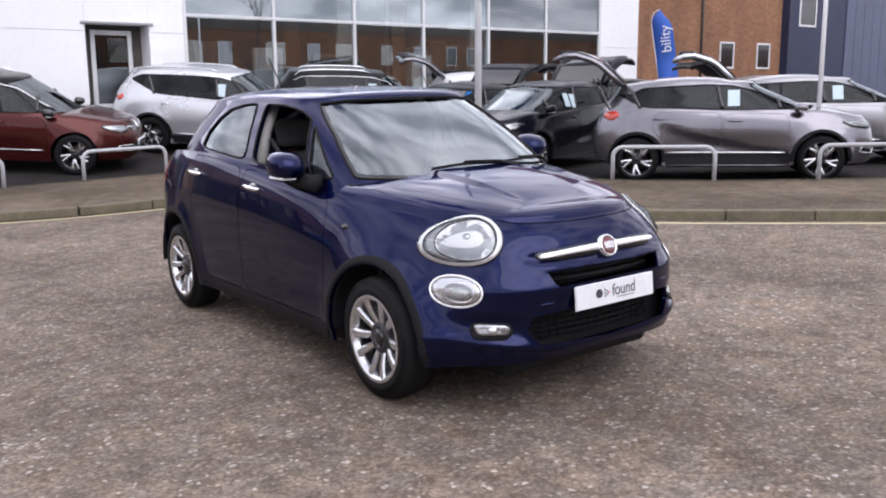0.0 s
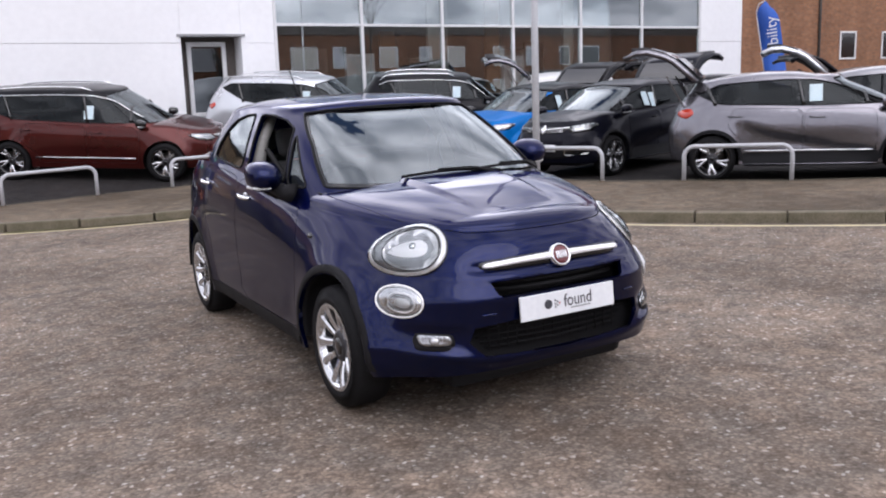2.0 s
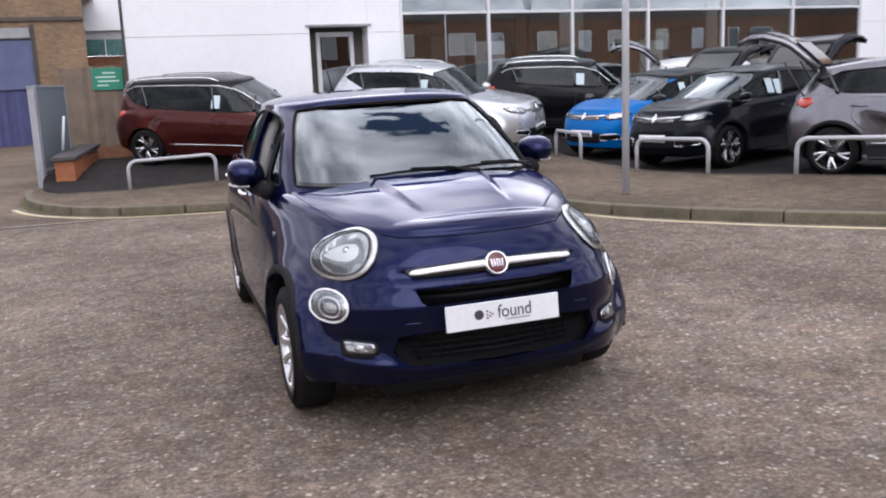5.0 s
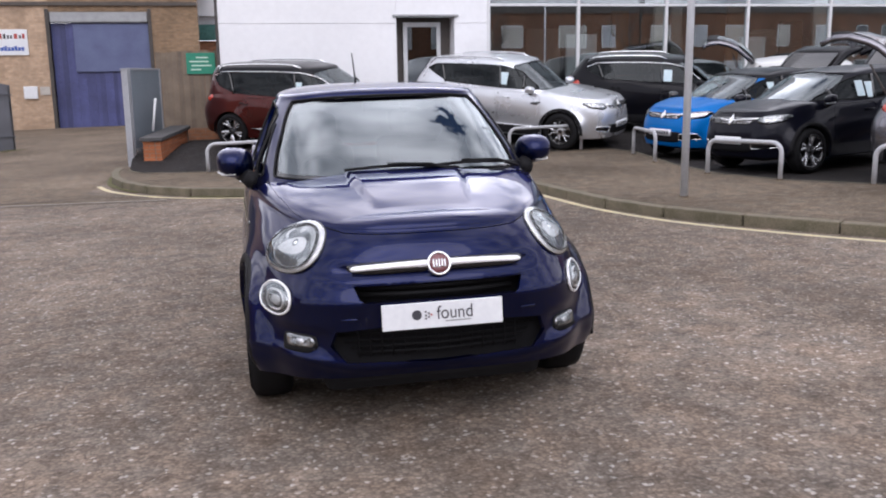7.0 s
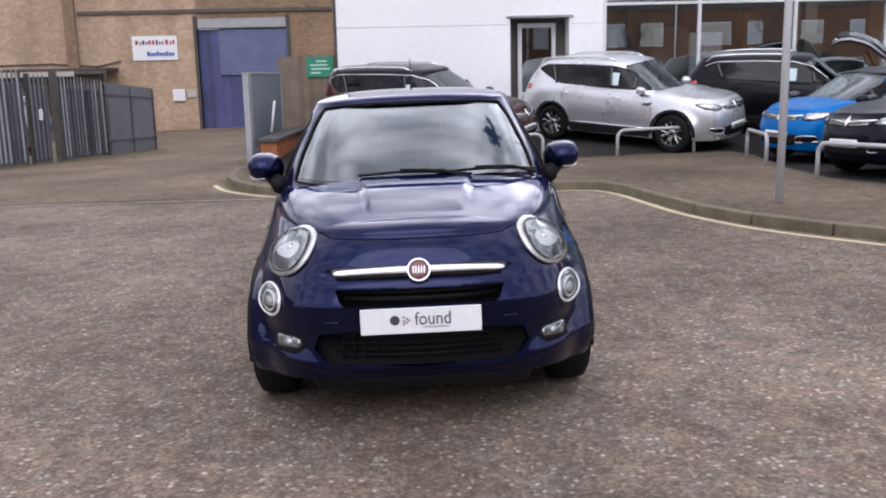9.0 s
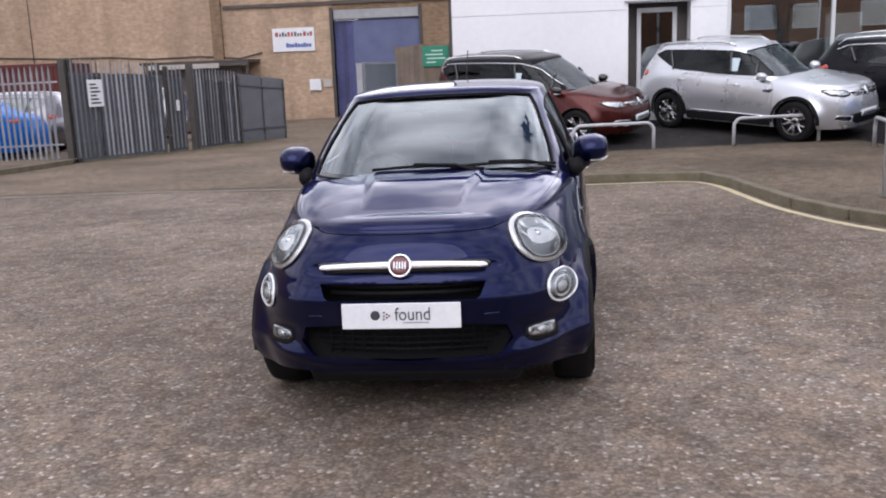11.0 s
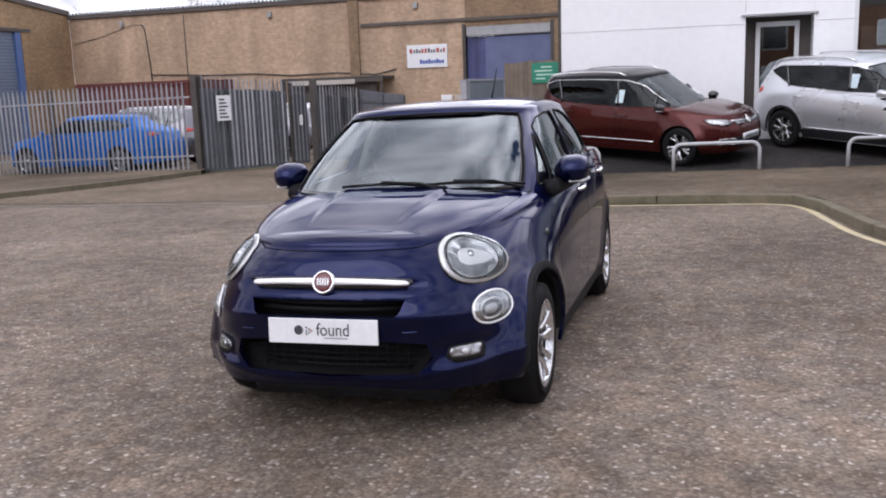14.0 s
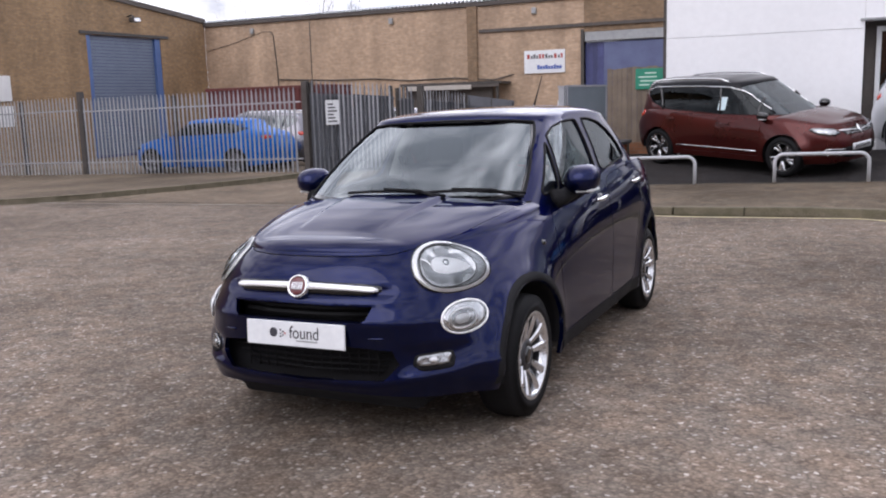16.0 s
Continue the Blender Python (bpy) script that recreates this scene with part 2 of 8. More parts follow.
def brickwork(name, c1, c2, mortar, flip=False):
    m, nt, p, N, K = shader(name)
    geo, sepx, comb = N("ShaderNodeNewGeometry"), N("ShaderNodeSeparateXYZ"), N("ShaderNodeCombineXYZ")
    K(geo.outputs["Position"], sepx.inputs[0])
    K(sepx.outputs["Y" if flip else "X"], comb.inputs["X"])
    K(sepx.outputs["Z"], comb.inputs["Y"])
    br = N("ShaderNodeTexBrick")
    br.inputs["Scale"].default_value = 1.0
    br.inputs["Brick Width"].default_value, br.inputs["Row Height"].default_value = 0.225, 0.075
    br.inputs["Mortar Size"].default_value, br.inputs["Mortar Smooth"].default_value = 0.006, 0.2
    br.inputs["Color1"].default_value, br.inputs["Color2"].default_value, br.inputs["Mortar"].default_value = (*c1, 1), (*c2, 1), (*mortar, 1)
    K(comb.outputs[0], br.inputs["Vector"])
    n1 = N("ShaderNodeTexNoise")
    n1.inputs["Scale"].default_value, n1.inputs["Detail"].default_value = 0.5, 8
    K(geo.outputs["Position"], n1.inputs["Vector"])
    n2 = N("ShaderNodeTexNoise")
    n2.inputs["Scale"].default_value, n2.inputs["Detail"].default_value = 5.0, 4
    K(comb.outputs[0], n2.inputs["Vector"])
    av = N("ShaderNodeMath")
    av.operation = "ADD"
    K(n1.outputs["Fac"], av.inputs[0])
    K(n2.outputs["Fac"], av.inputs[1])
    mr = N("ShaderNodeMapRange")
    mr.inputs["From Min"].default_value, mr.inputs["From Max"].default_value = 0.7, 1.3
    mr.inputs["To Min"].default_value, mr.inputs["To Max"].default_value = 0.78, 1.2
    K(av.outputs[0], mr.inputs["Value"])
    stretch, streak, sr, both = N("ShaderNodeMapping"), N("ShaderNodeTexNoise"), N("ShaderNodeMapRange"), N("ShaderNodeMath")
    stretch.inputs["Scale"].default_value = (0.9, 0.07, 1.0)
    streak.inputs["Scale"].default_value, streak.inputs["Detail"].default_value = 1.0, 5
    sr.inputs["From Min"].default_value, sr.inputs["From Max"].default_value = 0.35, 0.6
    sr.inputs["To Min"].default_value, sr.inputs["To Max"].default_value = 0.82, 1.06
    both.operation = "MULTIPLY"
    K(comb.outputs[0], stretch.inputs["Vector"])
    K(stretch.outputs[0], streak.inputs["Vector"])
    K(streak.outputs["Fac"], sr.inputs["Value"])
    K(mr.outputs["Result"], both.inputs[0])
    K(sr.outputs["Result"], both.inputs[1])
    hsv = N("ShaderNodeHueSaturation")
    K(br.outputs["Color"], hsv.inputs["Color"])
    K(both.outputs[0], hsv.inputs["Value"])
    K(hsv.outputs["Color"], p.inputs["Base Color"])
    p.inputs["Roughness"].default_value = 0.88
    bp = N("ShaderNodeBump")
    bp.inputs["Strength"].default_value, bp.inputs["Distance"].default_value = 0.5, 0.01
    bp.invert = True
    K(br.outputs["Fac"], bp.inputs["Height"])
    K(bp.outputs["Normal"], p.inputs["Normal"])
    return m


M = dict(
    road=asphalt("road_chippings", (0.222, 0.181, 0.148), (0.44, 0.40, 0.363), 52.0, 0.31, 0.3, 0.4),
    apron=asphalt("worn_concrete_apron", (0.198, 0.158, 0.12), (0.29, 0.24, 0.195), 90.0, 0.3, 0.3, 0.3),
    park=asphalt("dark_tarmac", (0.04, 0.037, 0.037), (0.11, 0.10, 0.10), 95.0, 0.45, 0.4),
    pave=asphalt("pavement_tarmac", (0.168, 0.135, 0.102), (0.28, 0.235, 0.19), 85.0, 0.35, 0.35, 0.4),
    kerb=mat("kerb_concrete", (0.18, 0.152, 0.11), (0.088, 0.082, 0.048), 0.9, scale=5, fine=70, bump=0.5, tile=0.07),
    yellow=mat("worn_yellow_line", (0.62, 0.53, 0.3), (0.42, 0.37, 0.26), 0.8, scale=5, fine=60, bump=0.3),
    joint=mat("pale_joint", (0.34, 0.31, 0.26), (0.22, 0.2, 0.17), 0.9, scale=4, fine=40, bump=0.3),
    moss=mat("moss", (0.07, 0.08, 0.02), (0.12, 0.1, 0.04), 0.95, scale=14, fine=90, bump=0.8),
    white=mat("white_cladding", (0.89, 0.90, 0.92), (0.84, 0.85, 0.87), 0.42, scale=0.6, fine=9, spec=0.4),
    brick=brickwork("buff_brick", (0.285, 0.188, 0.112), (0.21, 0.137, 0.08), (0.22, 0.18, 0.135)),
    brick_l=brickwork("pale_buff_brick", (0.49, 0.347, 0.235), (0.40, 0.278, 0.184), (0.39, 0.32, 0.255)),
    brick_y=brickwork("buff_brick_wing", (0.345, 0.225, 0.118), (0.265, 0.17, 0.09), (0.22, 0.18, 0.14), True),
    brick_o=brickwork("orange_brick", (0.31, 0.135, 0.065), (0.22, 0.092, 0.045), (0.2, 0.15, 0.11)),
    brick_b=brickwork("brown_brick", (0.32, 0.15, 0.075), (0.235, 0.108, 0.055), (0.22, 0.165, 0.125)),
    brick_d=brickwork("dark_brown_brick", (0.20, 0.092, 0.05), (0.14, 0.066, 0.036), (0.15, 0.115, 0.09)),
    onebrick=mat("red_brick", (0.42, 0.15, 0.06), (0.30, 0.10, 0.045), 0.85, scale=9, fine=80, bump=0.5, tile=0.14),
    mortar=mat("mortar", (0.3, 0.25, 0.2), (0.2, 0.17, 0.14), 0.95, scale=8, fine=60, bump=0.4),
    bark=mat("grey_bark", (0.12, 0.11, 0.10), (0.07, 0.065, 0.06), 0.95, scale=4, fine=30, bump=0.4),
    coping=mat("dark_coping", (0.09, 0.088, 0.09), (0.06, 0.058, 0.058), 0.85, scale=5, fine=50, bump=0.4),
    galv=mat("galvanised_steel", (0.42, 0.43, 0.44), (0.30, 0.31, 0.32), 0.5, metal=0.75, scale=4, fine=40, bump=0.1, tile=0.08),
    galv_dull=mat("weathered_galvanised_steel", (0.50, 0.51, 0.535), (0.40, 0.41, 0.43), 0.6, metal=0.15, scale=3, fine=30, bump=0.15, tile=0.12),
    steel_dark=mat("dark_post", (0.10, 0.09, 0.085), (0.06, 0.055, 0.05), 0.7, metal=0.3, scale=5, fine=40, bump=0.2),
    blue_door=mat("blue_shutter", (0.125, 0.15, 0.27), (0.085, 0.1, 0.2), 0.55, scale=1.6, fine=25, bump=0.1),
    roller=mat("blue_grey_roller", (0.19, 0.24, 0.33), (0.14, 0.18, 0.26), 0.5, scale=1.6, fine=25, bump=0.1),
    strip=mat("navy_strip", (0.075, 0.085, 0.22), (0.045, 0.05, 0.13), 0.45, scale=1.2, fine=20, tile=0.25),
    blue_frame=mat("blue_paint", (0.10, 0.17, 0.38), (0.07, 0.13, 0.30), 0.5, scale=2, fine=25),
    wood=mat("grey_timber", (0.23, 0.185, 0.14), (0.14, 0.11, 0.085), 0.9, scale=3, fine=60, bump=0.5, tile=0.15),
    green=mat("green_sign", (0.03, 0.27, 0.17), (0.02, 0.22, 0.14), 0.4, scale=2, fine=20),
    paper=mat("white_sheet", (0.78, 0.80, 0.82), (0.7, 0.72, 0.75), 0.6, scale=6, fine=40),
    price=mat("price_sheet", (0.62, 0.74, 0.78), (0.5, 0.64, 0.7), 0.5, scale=6, fine=40),
    ink=mat("dark_ink", (0.05, 0.05, 0.06), (0.04, 0.04, 0.05), 0.6),
    ink_red=mat("red_ink", (0.45, 0.06, 0.05), (0.35, 0.05, 0.04), 0.6),
    ink_blue=mat("blue_ink", (0.06, 0.12, 0.42), (0.05, 0.1, 0.35), 0.6),
    ink_pale=mat("pale_ink", (0.6, 0.78, 0.68), (0.5, 0.7, 0.6), 0.6),
    roof_sheet=mat("roof_sheeting", (0.62, 0.64, 0.67), (0.42, 0.43, 0.45), 0.5, metal=0.2, scale=0.8, fine=12, bump=0.1),
    fascia=mat("dark_fascia", (0.11, 0.095, 0.085), (0.07, 0.06, 0.055), 0.8, scale=2, fine=25, bump=0.2),
    navy=mat("navy_cladding", (0.022, 0.03, 0.075), (0.016, 0.022, 0.055), 0.5, scale=1, fine=10),
    slate=mat("slate_cladding", (0.10, 0.12, 0.19), (0.075, 0.09, 0.145), 0.5, scale=1, fine=10),
    galv_dark=mat("dirty_galvanised_steel", (0.40, 0.41, 0.44), (0.31, 0.32, 0.345), 0.6, metal=0.15, scale=3, fine=30, bump=0.15, tile=0.06),
    grey_sheet=mat("weathered_grey_sheet", (0.17, 0.18, 0.205), (0.125, 0.13, 0.15), 0.6, scale=2.5, fine=40, bump=0.2, tile=0.12),
    slate_sheet=mat("slate_grey_sheet", (0.12, 0.13, 0.15), (0.085, 0.09, 0.105), 0.6, scale=3, fine=40, bump=0.2, tile=0.1),
    post_grey=mat("pale_grey_post", (0.62, 0.64, 0.67), (0.5, 0.52, 0.55), 0.55, metal=0.1, scale=3, fine=40, bump=0.1),
    gate_sheet=mat("blue_grey_sheet", (0.20, 0.235, 0.27), (0.15, 0.18, 0.21), 0.55, scale=2, fine=30, bump=0.15),
    red_steel=mat("red_oxide_steel", (0.13, 0.03, 0.028), (0.085, 0.024, 0.022), 0.7, scale=2, fine=25, bump=0.2, tile=0.1),
    teal=mat("teal_window", (0.09, 0.22, 0.2), (0.05, 0.13, 0.12), 0.15, scale=1.5, fine=10),
    alu=mat("white_aluminium", (0.74, 0.75, 0.76), (0.64, 0.65, 0.66), 0.35, scale=2, fine=30),
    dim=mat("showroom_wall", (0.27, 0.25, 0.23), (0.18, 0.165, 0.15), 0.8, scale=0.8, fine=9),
    tan=mat("showroom_panel", (0.5, 0.47, 0.43), (0.4, 0.37, 0.33), 0.7, scale=0.8, fine=9),
    orange=mat("timber_panel", (0.34, 0.17, 0.07), (0.25, 0.12, 0.05), 0.6, scale=1.5, fine=20),
    flag=mat("blue_banner", (0.03, 0.12, 0.52), (0.025, 0.095, 0.42), 0.6, scale=2, fine=30),
    shop_glass=glass_mat("shop_glass", (0.78, 0.82, 0.82), 0.95, 0.24),
    tyre=mat("tyre_rubber", (0.011, 0.011, 0.012), (0.007, 0.007, 0.008), 0.75, scale=10, fine=90, bump=0.2, spec=0.18),
    plastic=mat("black_plastic", (0.014, 0.014, 0.016), (0.010, 0.010, 0.011), 0.6, scale=8, fine=200, bump=0.08, spec=0.12),
    gloss_black=mat("gloss_black", (0.008, 0.008, 0.009), (0.006, 0.006, 0.007), 0.12, scale=4, fine=60, coat=0.6, rvar=0.03),
    cabin=mat("dark_trim", (0.03, 0.03, 0.033), (0.02, 0.02, 0.022), 0.75, scale=6, fine=90, bump=0.15),
    seat_grey=mat("grey_seat_cloth", (0.10, 0.10, 0.105), (0.065, 0.065, 0.07), 0.9, scale=12, fine=160, bump=0.3),
    lining=mat("pale_pillar_trim", (0.5, 0.5, 0.48), (0.42, 0.42, 0.4), 0.8, scale=5, fine=60),
    chrome=mat("chrome", (0.86, 0.87, 0.88), (0.8, 0.81, 0.82), 0.07, metal=1.0, scale=6, fine=60, rvar=0.03),
    bright_bar=mat("bright_bar", (0.93, 0.93, 0.94), (0.88, 0.88, 0.89), 0.3, metal=0.35, scale=6, fine=80, rvar=0.05),
    satin=mat("satin_silver", (0.74, 0.75, 0.77), (0.68, 0.69, 0.71), 0.25, metal=0.9, scale=6, fine=80, rvar=0.05),
    alloy=mat("alloy_silver", (0.72, 0.73, 0.75), (0.6, 0.61, 0.63), 0.2, metal=0.9, scale=9, fine=80, rvar=0.06),
    brake=mat("brake_steel", (0.10, 0.09, 0.085), (0.06, 0.055, 0.05), 0.5, metal=0.8, scale=9, fine=60),
    lamp=glass_mat("lamp_lens", (0.98, 0.98, 0.98), 0.85, 0.03),
    lamp_ring=mat("bright_lamp_ring", (0.94, 0.94, 0.95), (0.88, 0.89, 0.90), 0.3, metal=0.15, scale=9, fine=60, rvar=0.06),
    facet=mat("lamp_facets", (0.95, 0.95, 0.96), (0.88, 0.89, 0.90), 0.17, metal=0.6, scale=14, fine=60, rvar=0.05),
    lamp_well=mat("lamp_well", (0.42, 0.43, 0.45), (0.28, 0.29, 0.30), 0.2, metal=0.6, scale=14, fine=60),
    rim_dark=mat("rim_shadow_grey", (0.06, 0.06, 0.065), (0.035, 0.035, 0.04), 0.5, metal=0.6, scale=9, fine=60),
    reflector=mat("lamp_reflector", (0.55, 0.56, 0.58), (0.3, 0.31, 0.32), 0.16, metal=0.9, scale=24, fine=60, bump=0.35),
    lamp_red=mat("red_lamp", (0.55, 0.045, 0.02), (0.4, 0.03, 0.015), 0.15, scale=12, fine=80, coat=0.8),
    badge_red=mat("badge_red", (0.14, 0.022, 0.028), (0.1, 0.016, 0.02), 0.3, coat=0.6),
    screen=glass_mat("windscreen_glass", (0.5, 0.56, 0.55), 0.95, 0.19),
    window=glass_mat("side_glass", (0.5, 0.56, 0.54), 0.7, 0.07),
    privacy=glass_mat("privacy_glass", (0.1, 0.11, 0.115), 1.0),
    dusk=glass_mat("dark_side_glass", (0.09, 0.10, 0.11), 0.2, 0.08),
    dusk_screen=glass_mat("dark_windscreen_glass", (0.35, 0.38, 0.38), 1.0),
    p_navy=paint("navy_paint", (0.0010, 0.0054, 0.050), 0.92, 0.34, 0.25, 1.0, 1.34),
    p_red=paint("red_brown_paint", (0.078, 0.0135, 0.0115), 0.6, 0.28, 0.25, 0.85),
    p_silver=paint("silver_paint", (0.68, 0.70, 0.735), 0.7, 0.28, 0.1),
    p_black=paint("black_paint", (0.005, 0.005, 0.008), 0.15, 0.3, 0.25, 0.4),
    p_blue=paint("bright_blue_paint", (0.001, 0.15, 0.5), 0.25, 0.38, 0.12, 0.4),
    p_azure=paint("azure_paint", (0.001, 0.125, 0.5), 0.0, 0.4, 0.1, 0.25),
    p_aub=paint("aubergine_black_paint", (0.005, 0.0055, 0.012), 0.15, 0.3, 0.25, 0.42),
    p_grey=paint("grey_paint", (0.235, 0.23, 0.255), 0.85, 0.24, 0.15),
    p_mid=paint("pale_grey_paint", (0.31, 0.31, 0.33), 0.7, 0.3, 0.12),
    p_white=paint("white_paint", (0.78, 0.78, 0.77), 0.0, 0.4, 0.05),
)

# ---- building helpers ----


def gz(x, y):
    """The ground falls gently: its height at a place."""
    return -0.02 + 0.018 * x - 0.006 * y


def mesh_ob(name, verts, faces, material, parent=None, label="", smooth=False, kind=""):
    me = bpy.data.meshes.new(name)
    me.from_pydata([tuple(map(float, v)) for v in verts], [], [tuple(int(i) for i in f) for f in faces])
    if material:
        me.materials.append(material)
    if smooth:
        me.shade_smooth()
    me.update()
    ob = new(name, me)
    ob.parent = parent
    if label or kind:
        tagged(ob, label, kind=kind)
    return ob


def part(name, bm, material, parent, label="", smooth=False):
    me = bpy.data.meshes.new(name)
    bm.to_mesh(me)
    bm.free()
    if material:
        me.materials.append(material)
    if smooth:
        me.shade_smooth()
    ob = new(name, me)
    ob.parent = parent
    if label:
        ob["label"] = label
    return ob


def share(name, ob, parent, m):
    """Another piece on the same mesh."""
    c = new(name, ob.data)
    c.parent = parent
    c.matrix_basis = m
    return c


def add_box(bm, x0, x1, y0, y1, z0, z1, bevel=0.0, m=None):
    r = bmesh.ops.create_cube(bm, size=1.0)
    vs = r["verts"]
    for v in vs:
        v.co = Vector(((x0 + x1) / 2 + v.co.x * (x1 - x0), (y0 + y1) / 2 + v.co.y * (y1 - y0), (z0 + z1) / 2 + v.co.z * (z1 - z0)))
    if bevel:
        es = {e for v in vs for e in v.link_edges}
        g = bmesh.ops.bevel(bm, geom=list(es), offset=bevel, segments=2, affect="EDGES", profile=0.5)
        vs = g["verts"]
    if m:
        bmesh.ops.transform(bm, matrix=m, verts=list({v for v in vs if v.is_valid}))


def box(name, x0, x1, y0, y1, z0, z1, material, parent=None, bevel=0.0, label=""):
    bm = bmesh.new()
    add_box(bm, x0, x1, y0, y1, z0, z1, bevel)
    return part(name, bm, material, parent, label)


def tube_mesh(points, radius, sides=10, closed=False, cap=True):
    """Verts and faces of a round bar along points; radius: one value or one for each point."""
    P = [Vector(p) for p in points]
    n = len(P)
    R = radius if hasattr(radius, "__len__") else [radius] * n
    verts, faces = [], []
    ref = None
    for i, p in enumerate(P):
        a, b = P[(i - 1) % n] if closed or i else P[0], P[(i + 1) % n] if closed or i < n - 1 else P[-1]
        d = (b - a).normalized()
        if ref is None:
            ref = d.orthogonal().normalized()
        ref = (ref - d * ref.dot(d)).normalized()
        s = d.cross(ref)
        for k in range(sides):
            q = 2 * math.pi * k / sides
            verts.append(p + (ref * math.cos(q) + s * math.sin(q)) * R[i])
    for i in range(n if closed else n - 1):
        j = (i + 1) % n
        for k in range(sides):
            l = (k + 1) % sides
            faces.append((i * sides + k, i * sides + l, j * sides + l, j * sides + k))
    if cap and not closed:
        faces.append(tuple(range(sides))[::-1])
        faces.append(tuple((n - 1) * sides + k for k in range(sides)))
    return verts, faces


def tube(name, points, radius, material, parent=None, label="", sides=10, closed=False):
    v, f = tube_mesh(points, radius, sides, closed)
    return mesh_ob(name, v, f, material, parent, label, smooth=True)


def empty(name, m=None, label="", category="", group=""):
    ob = new(name)
    if m:
        ob.matrix_basis = m
    return tagged(ob, label, category, group)


def on_ground(x, y, yaw, lift=0.0):
    """A pose on the sloping ground with a heading."""
    up = Vector((-0.018, 0.006, 1)).normalized()
    h = Vector((-math.sin(radians(yaw)), math.cos(radians(yaw)), 0))
    side = h.cross(up).normalized()
    h = up.cross(side)
    m = Matrix((side, h, up)).transposed().to_4x4()
    m.translation = (x, y, gz(x, y) + lift)
    return m


def grid_sheet(name, xs, ys, zf, material, kind="structure", label="", category=""):
    verts = [(x, y, zf(x, y)) for y in ys for x in xs]
    nx = len(xs)
    faces = [(j * nx + i, j * nx + i + 1, (j + 1) * nx + i + 1, (j + 1) * nx + i) for j in range(len(ys) - 1) for i in range(nx - 1)]
    ob = mesh_ob(name, verts, faces, material, kind=kind)
    return tagged(ob, label, category)


def smooth_line(points, step=0.25):
    """A rounded line through points, as evenly spaced points."""
    P = [Vector(p) for p in points]
    out = []
    for i in range(len(P) - 1):
        a, b = P[i], P[i + 1]
        p0, p3 = P[max(0, i - 1)], P[min(len(P) - 1, i + 2)]
        n = max(1, int((b - a).length / step))
        for k in range(n):
            t = k / n
            out.append(0.5 * ((2 * a) + (b - p0) * t + (2 * p0 - 5 * a + 4 * b - p3) * t * t + (3 * a - p0 - 3 * b + p3) * t ** 3))
    out.append(P[-1])
    return out


def ribbon(name, line, width, lift, material, parent=None, kind="structure", label="", category="", zf=gz):
    """A flat strip on the ground along a line."""
    verts, faces = [], []
    for i, p in enumerate(line):
        d = (line[min(i + 1, len(line) - 1)] - line[max(i - 1, 0)]).normalized()
        s = Vector((-d.y, d.x))
        w = width * (1 + 0.12 * noise.noise((p.x * 1.3, p.y * 1.3, 0)))
        for q in (-0.5, 0.5):
            c = Vector((p.x, p.y)) + s * w * q
            verts.append((c.x, c.y, zf(c.x, c.y) + lift))
    for i in range(len(line) - 1):
        faces.append((2 * i, 2 * i + 1, 2 * i + 3, 2 * i + 2))
    return tagged(mesh_ob(name, verts, faces, material, parent, kind=kind), label, category)


# ---- ground ----
far = [-400, -200, -110, -70]


def road_z(x, y):
    """The road's crown: a slight swell in the middle of the carriageway."""
    swell = 0.037 * math.exp(-((y - 2.4) / 3.3) ** 2 - ((x - 3.0) / 4.5) ** 2)
    return gz(max(-40, min(50, x)), max(-40, min(55, y))) + swell


def spread(lo, hi, near0, near1):
    return [v * 2.0 for v in range(lo, near0)] + [near0 * 2.0 + v * 0.4 for v in range((near1 - near0) * 5)] + [v * 2.0 for v in range(near1, hi)]


grid_sheet("ground", far + spread(-25, 31, -4, 7) + [75, 110, 200, 400], far[:2] + [-100, -60] + spread(-20, 26, -4, 6) + [70, 110, 200, 400], road_z, M["road"], label="brown-grey rolled chippings of a worn road", category="road")

KERB_TOP = 0.12
# the pavement in front of the showroom: outer kerb line, and the line where it meets the car park
KERB = smooth_line([(-0.36, 16.7), (-0.28, 15.5), (-0.1, 14.5), (0.08, 13.95), (0.5, 13.1), (1.22, 12.36), (2.1, 11.93), (3.0, 11.72), (4.2, 11.68), (5.3, 11.66), (5.75, 11.5), (6.0, 10.9), (6.15, 9.9),
                    (6.35, 8.7), (6.75, 7.7), (7.4, 6.75), (8.1, 5.95), (9.4, 4.55), (11.5, 2.3), (15.0, -1.4), (24.0, -10.0)], 0.3)
BACK = [(-0.2, 16.6), (-0.12, 15.7), (0.12, 15.15), (1.3, 14.75), (2.75, 15.0), (5.4, 15.25), (8.85, 15.55), (9.0, 14.4), (8.62, 12.0), (8.58, 10.5), (9.0, 9.4), (9.7, 8.55), (10.5, 7.4), (11.6, 6.45),
        (14.0, 4.3), (18.0, 0.6), (24.0, -5.0)]


def resample(line, n):
    P = [Vector((p[0], p[1])) for p in line]
    d = [0.0]
    for a, b in zip(P, P[1:]):
        d.append(d[-1] + (b - a).length)
    t = np.linspace(0, d[-1], n)
    return list(zip(np.interp(t, d, [p.x for p in P]), np.interp(t, d, [p.y for p in P])))


def park_z(x, y):
    return gz(x, y) + 0.02 + 0.12 * max(0.0, min(y, 18.0) - 14.7)


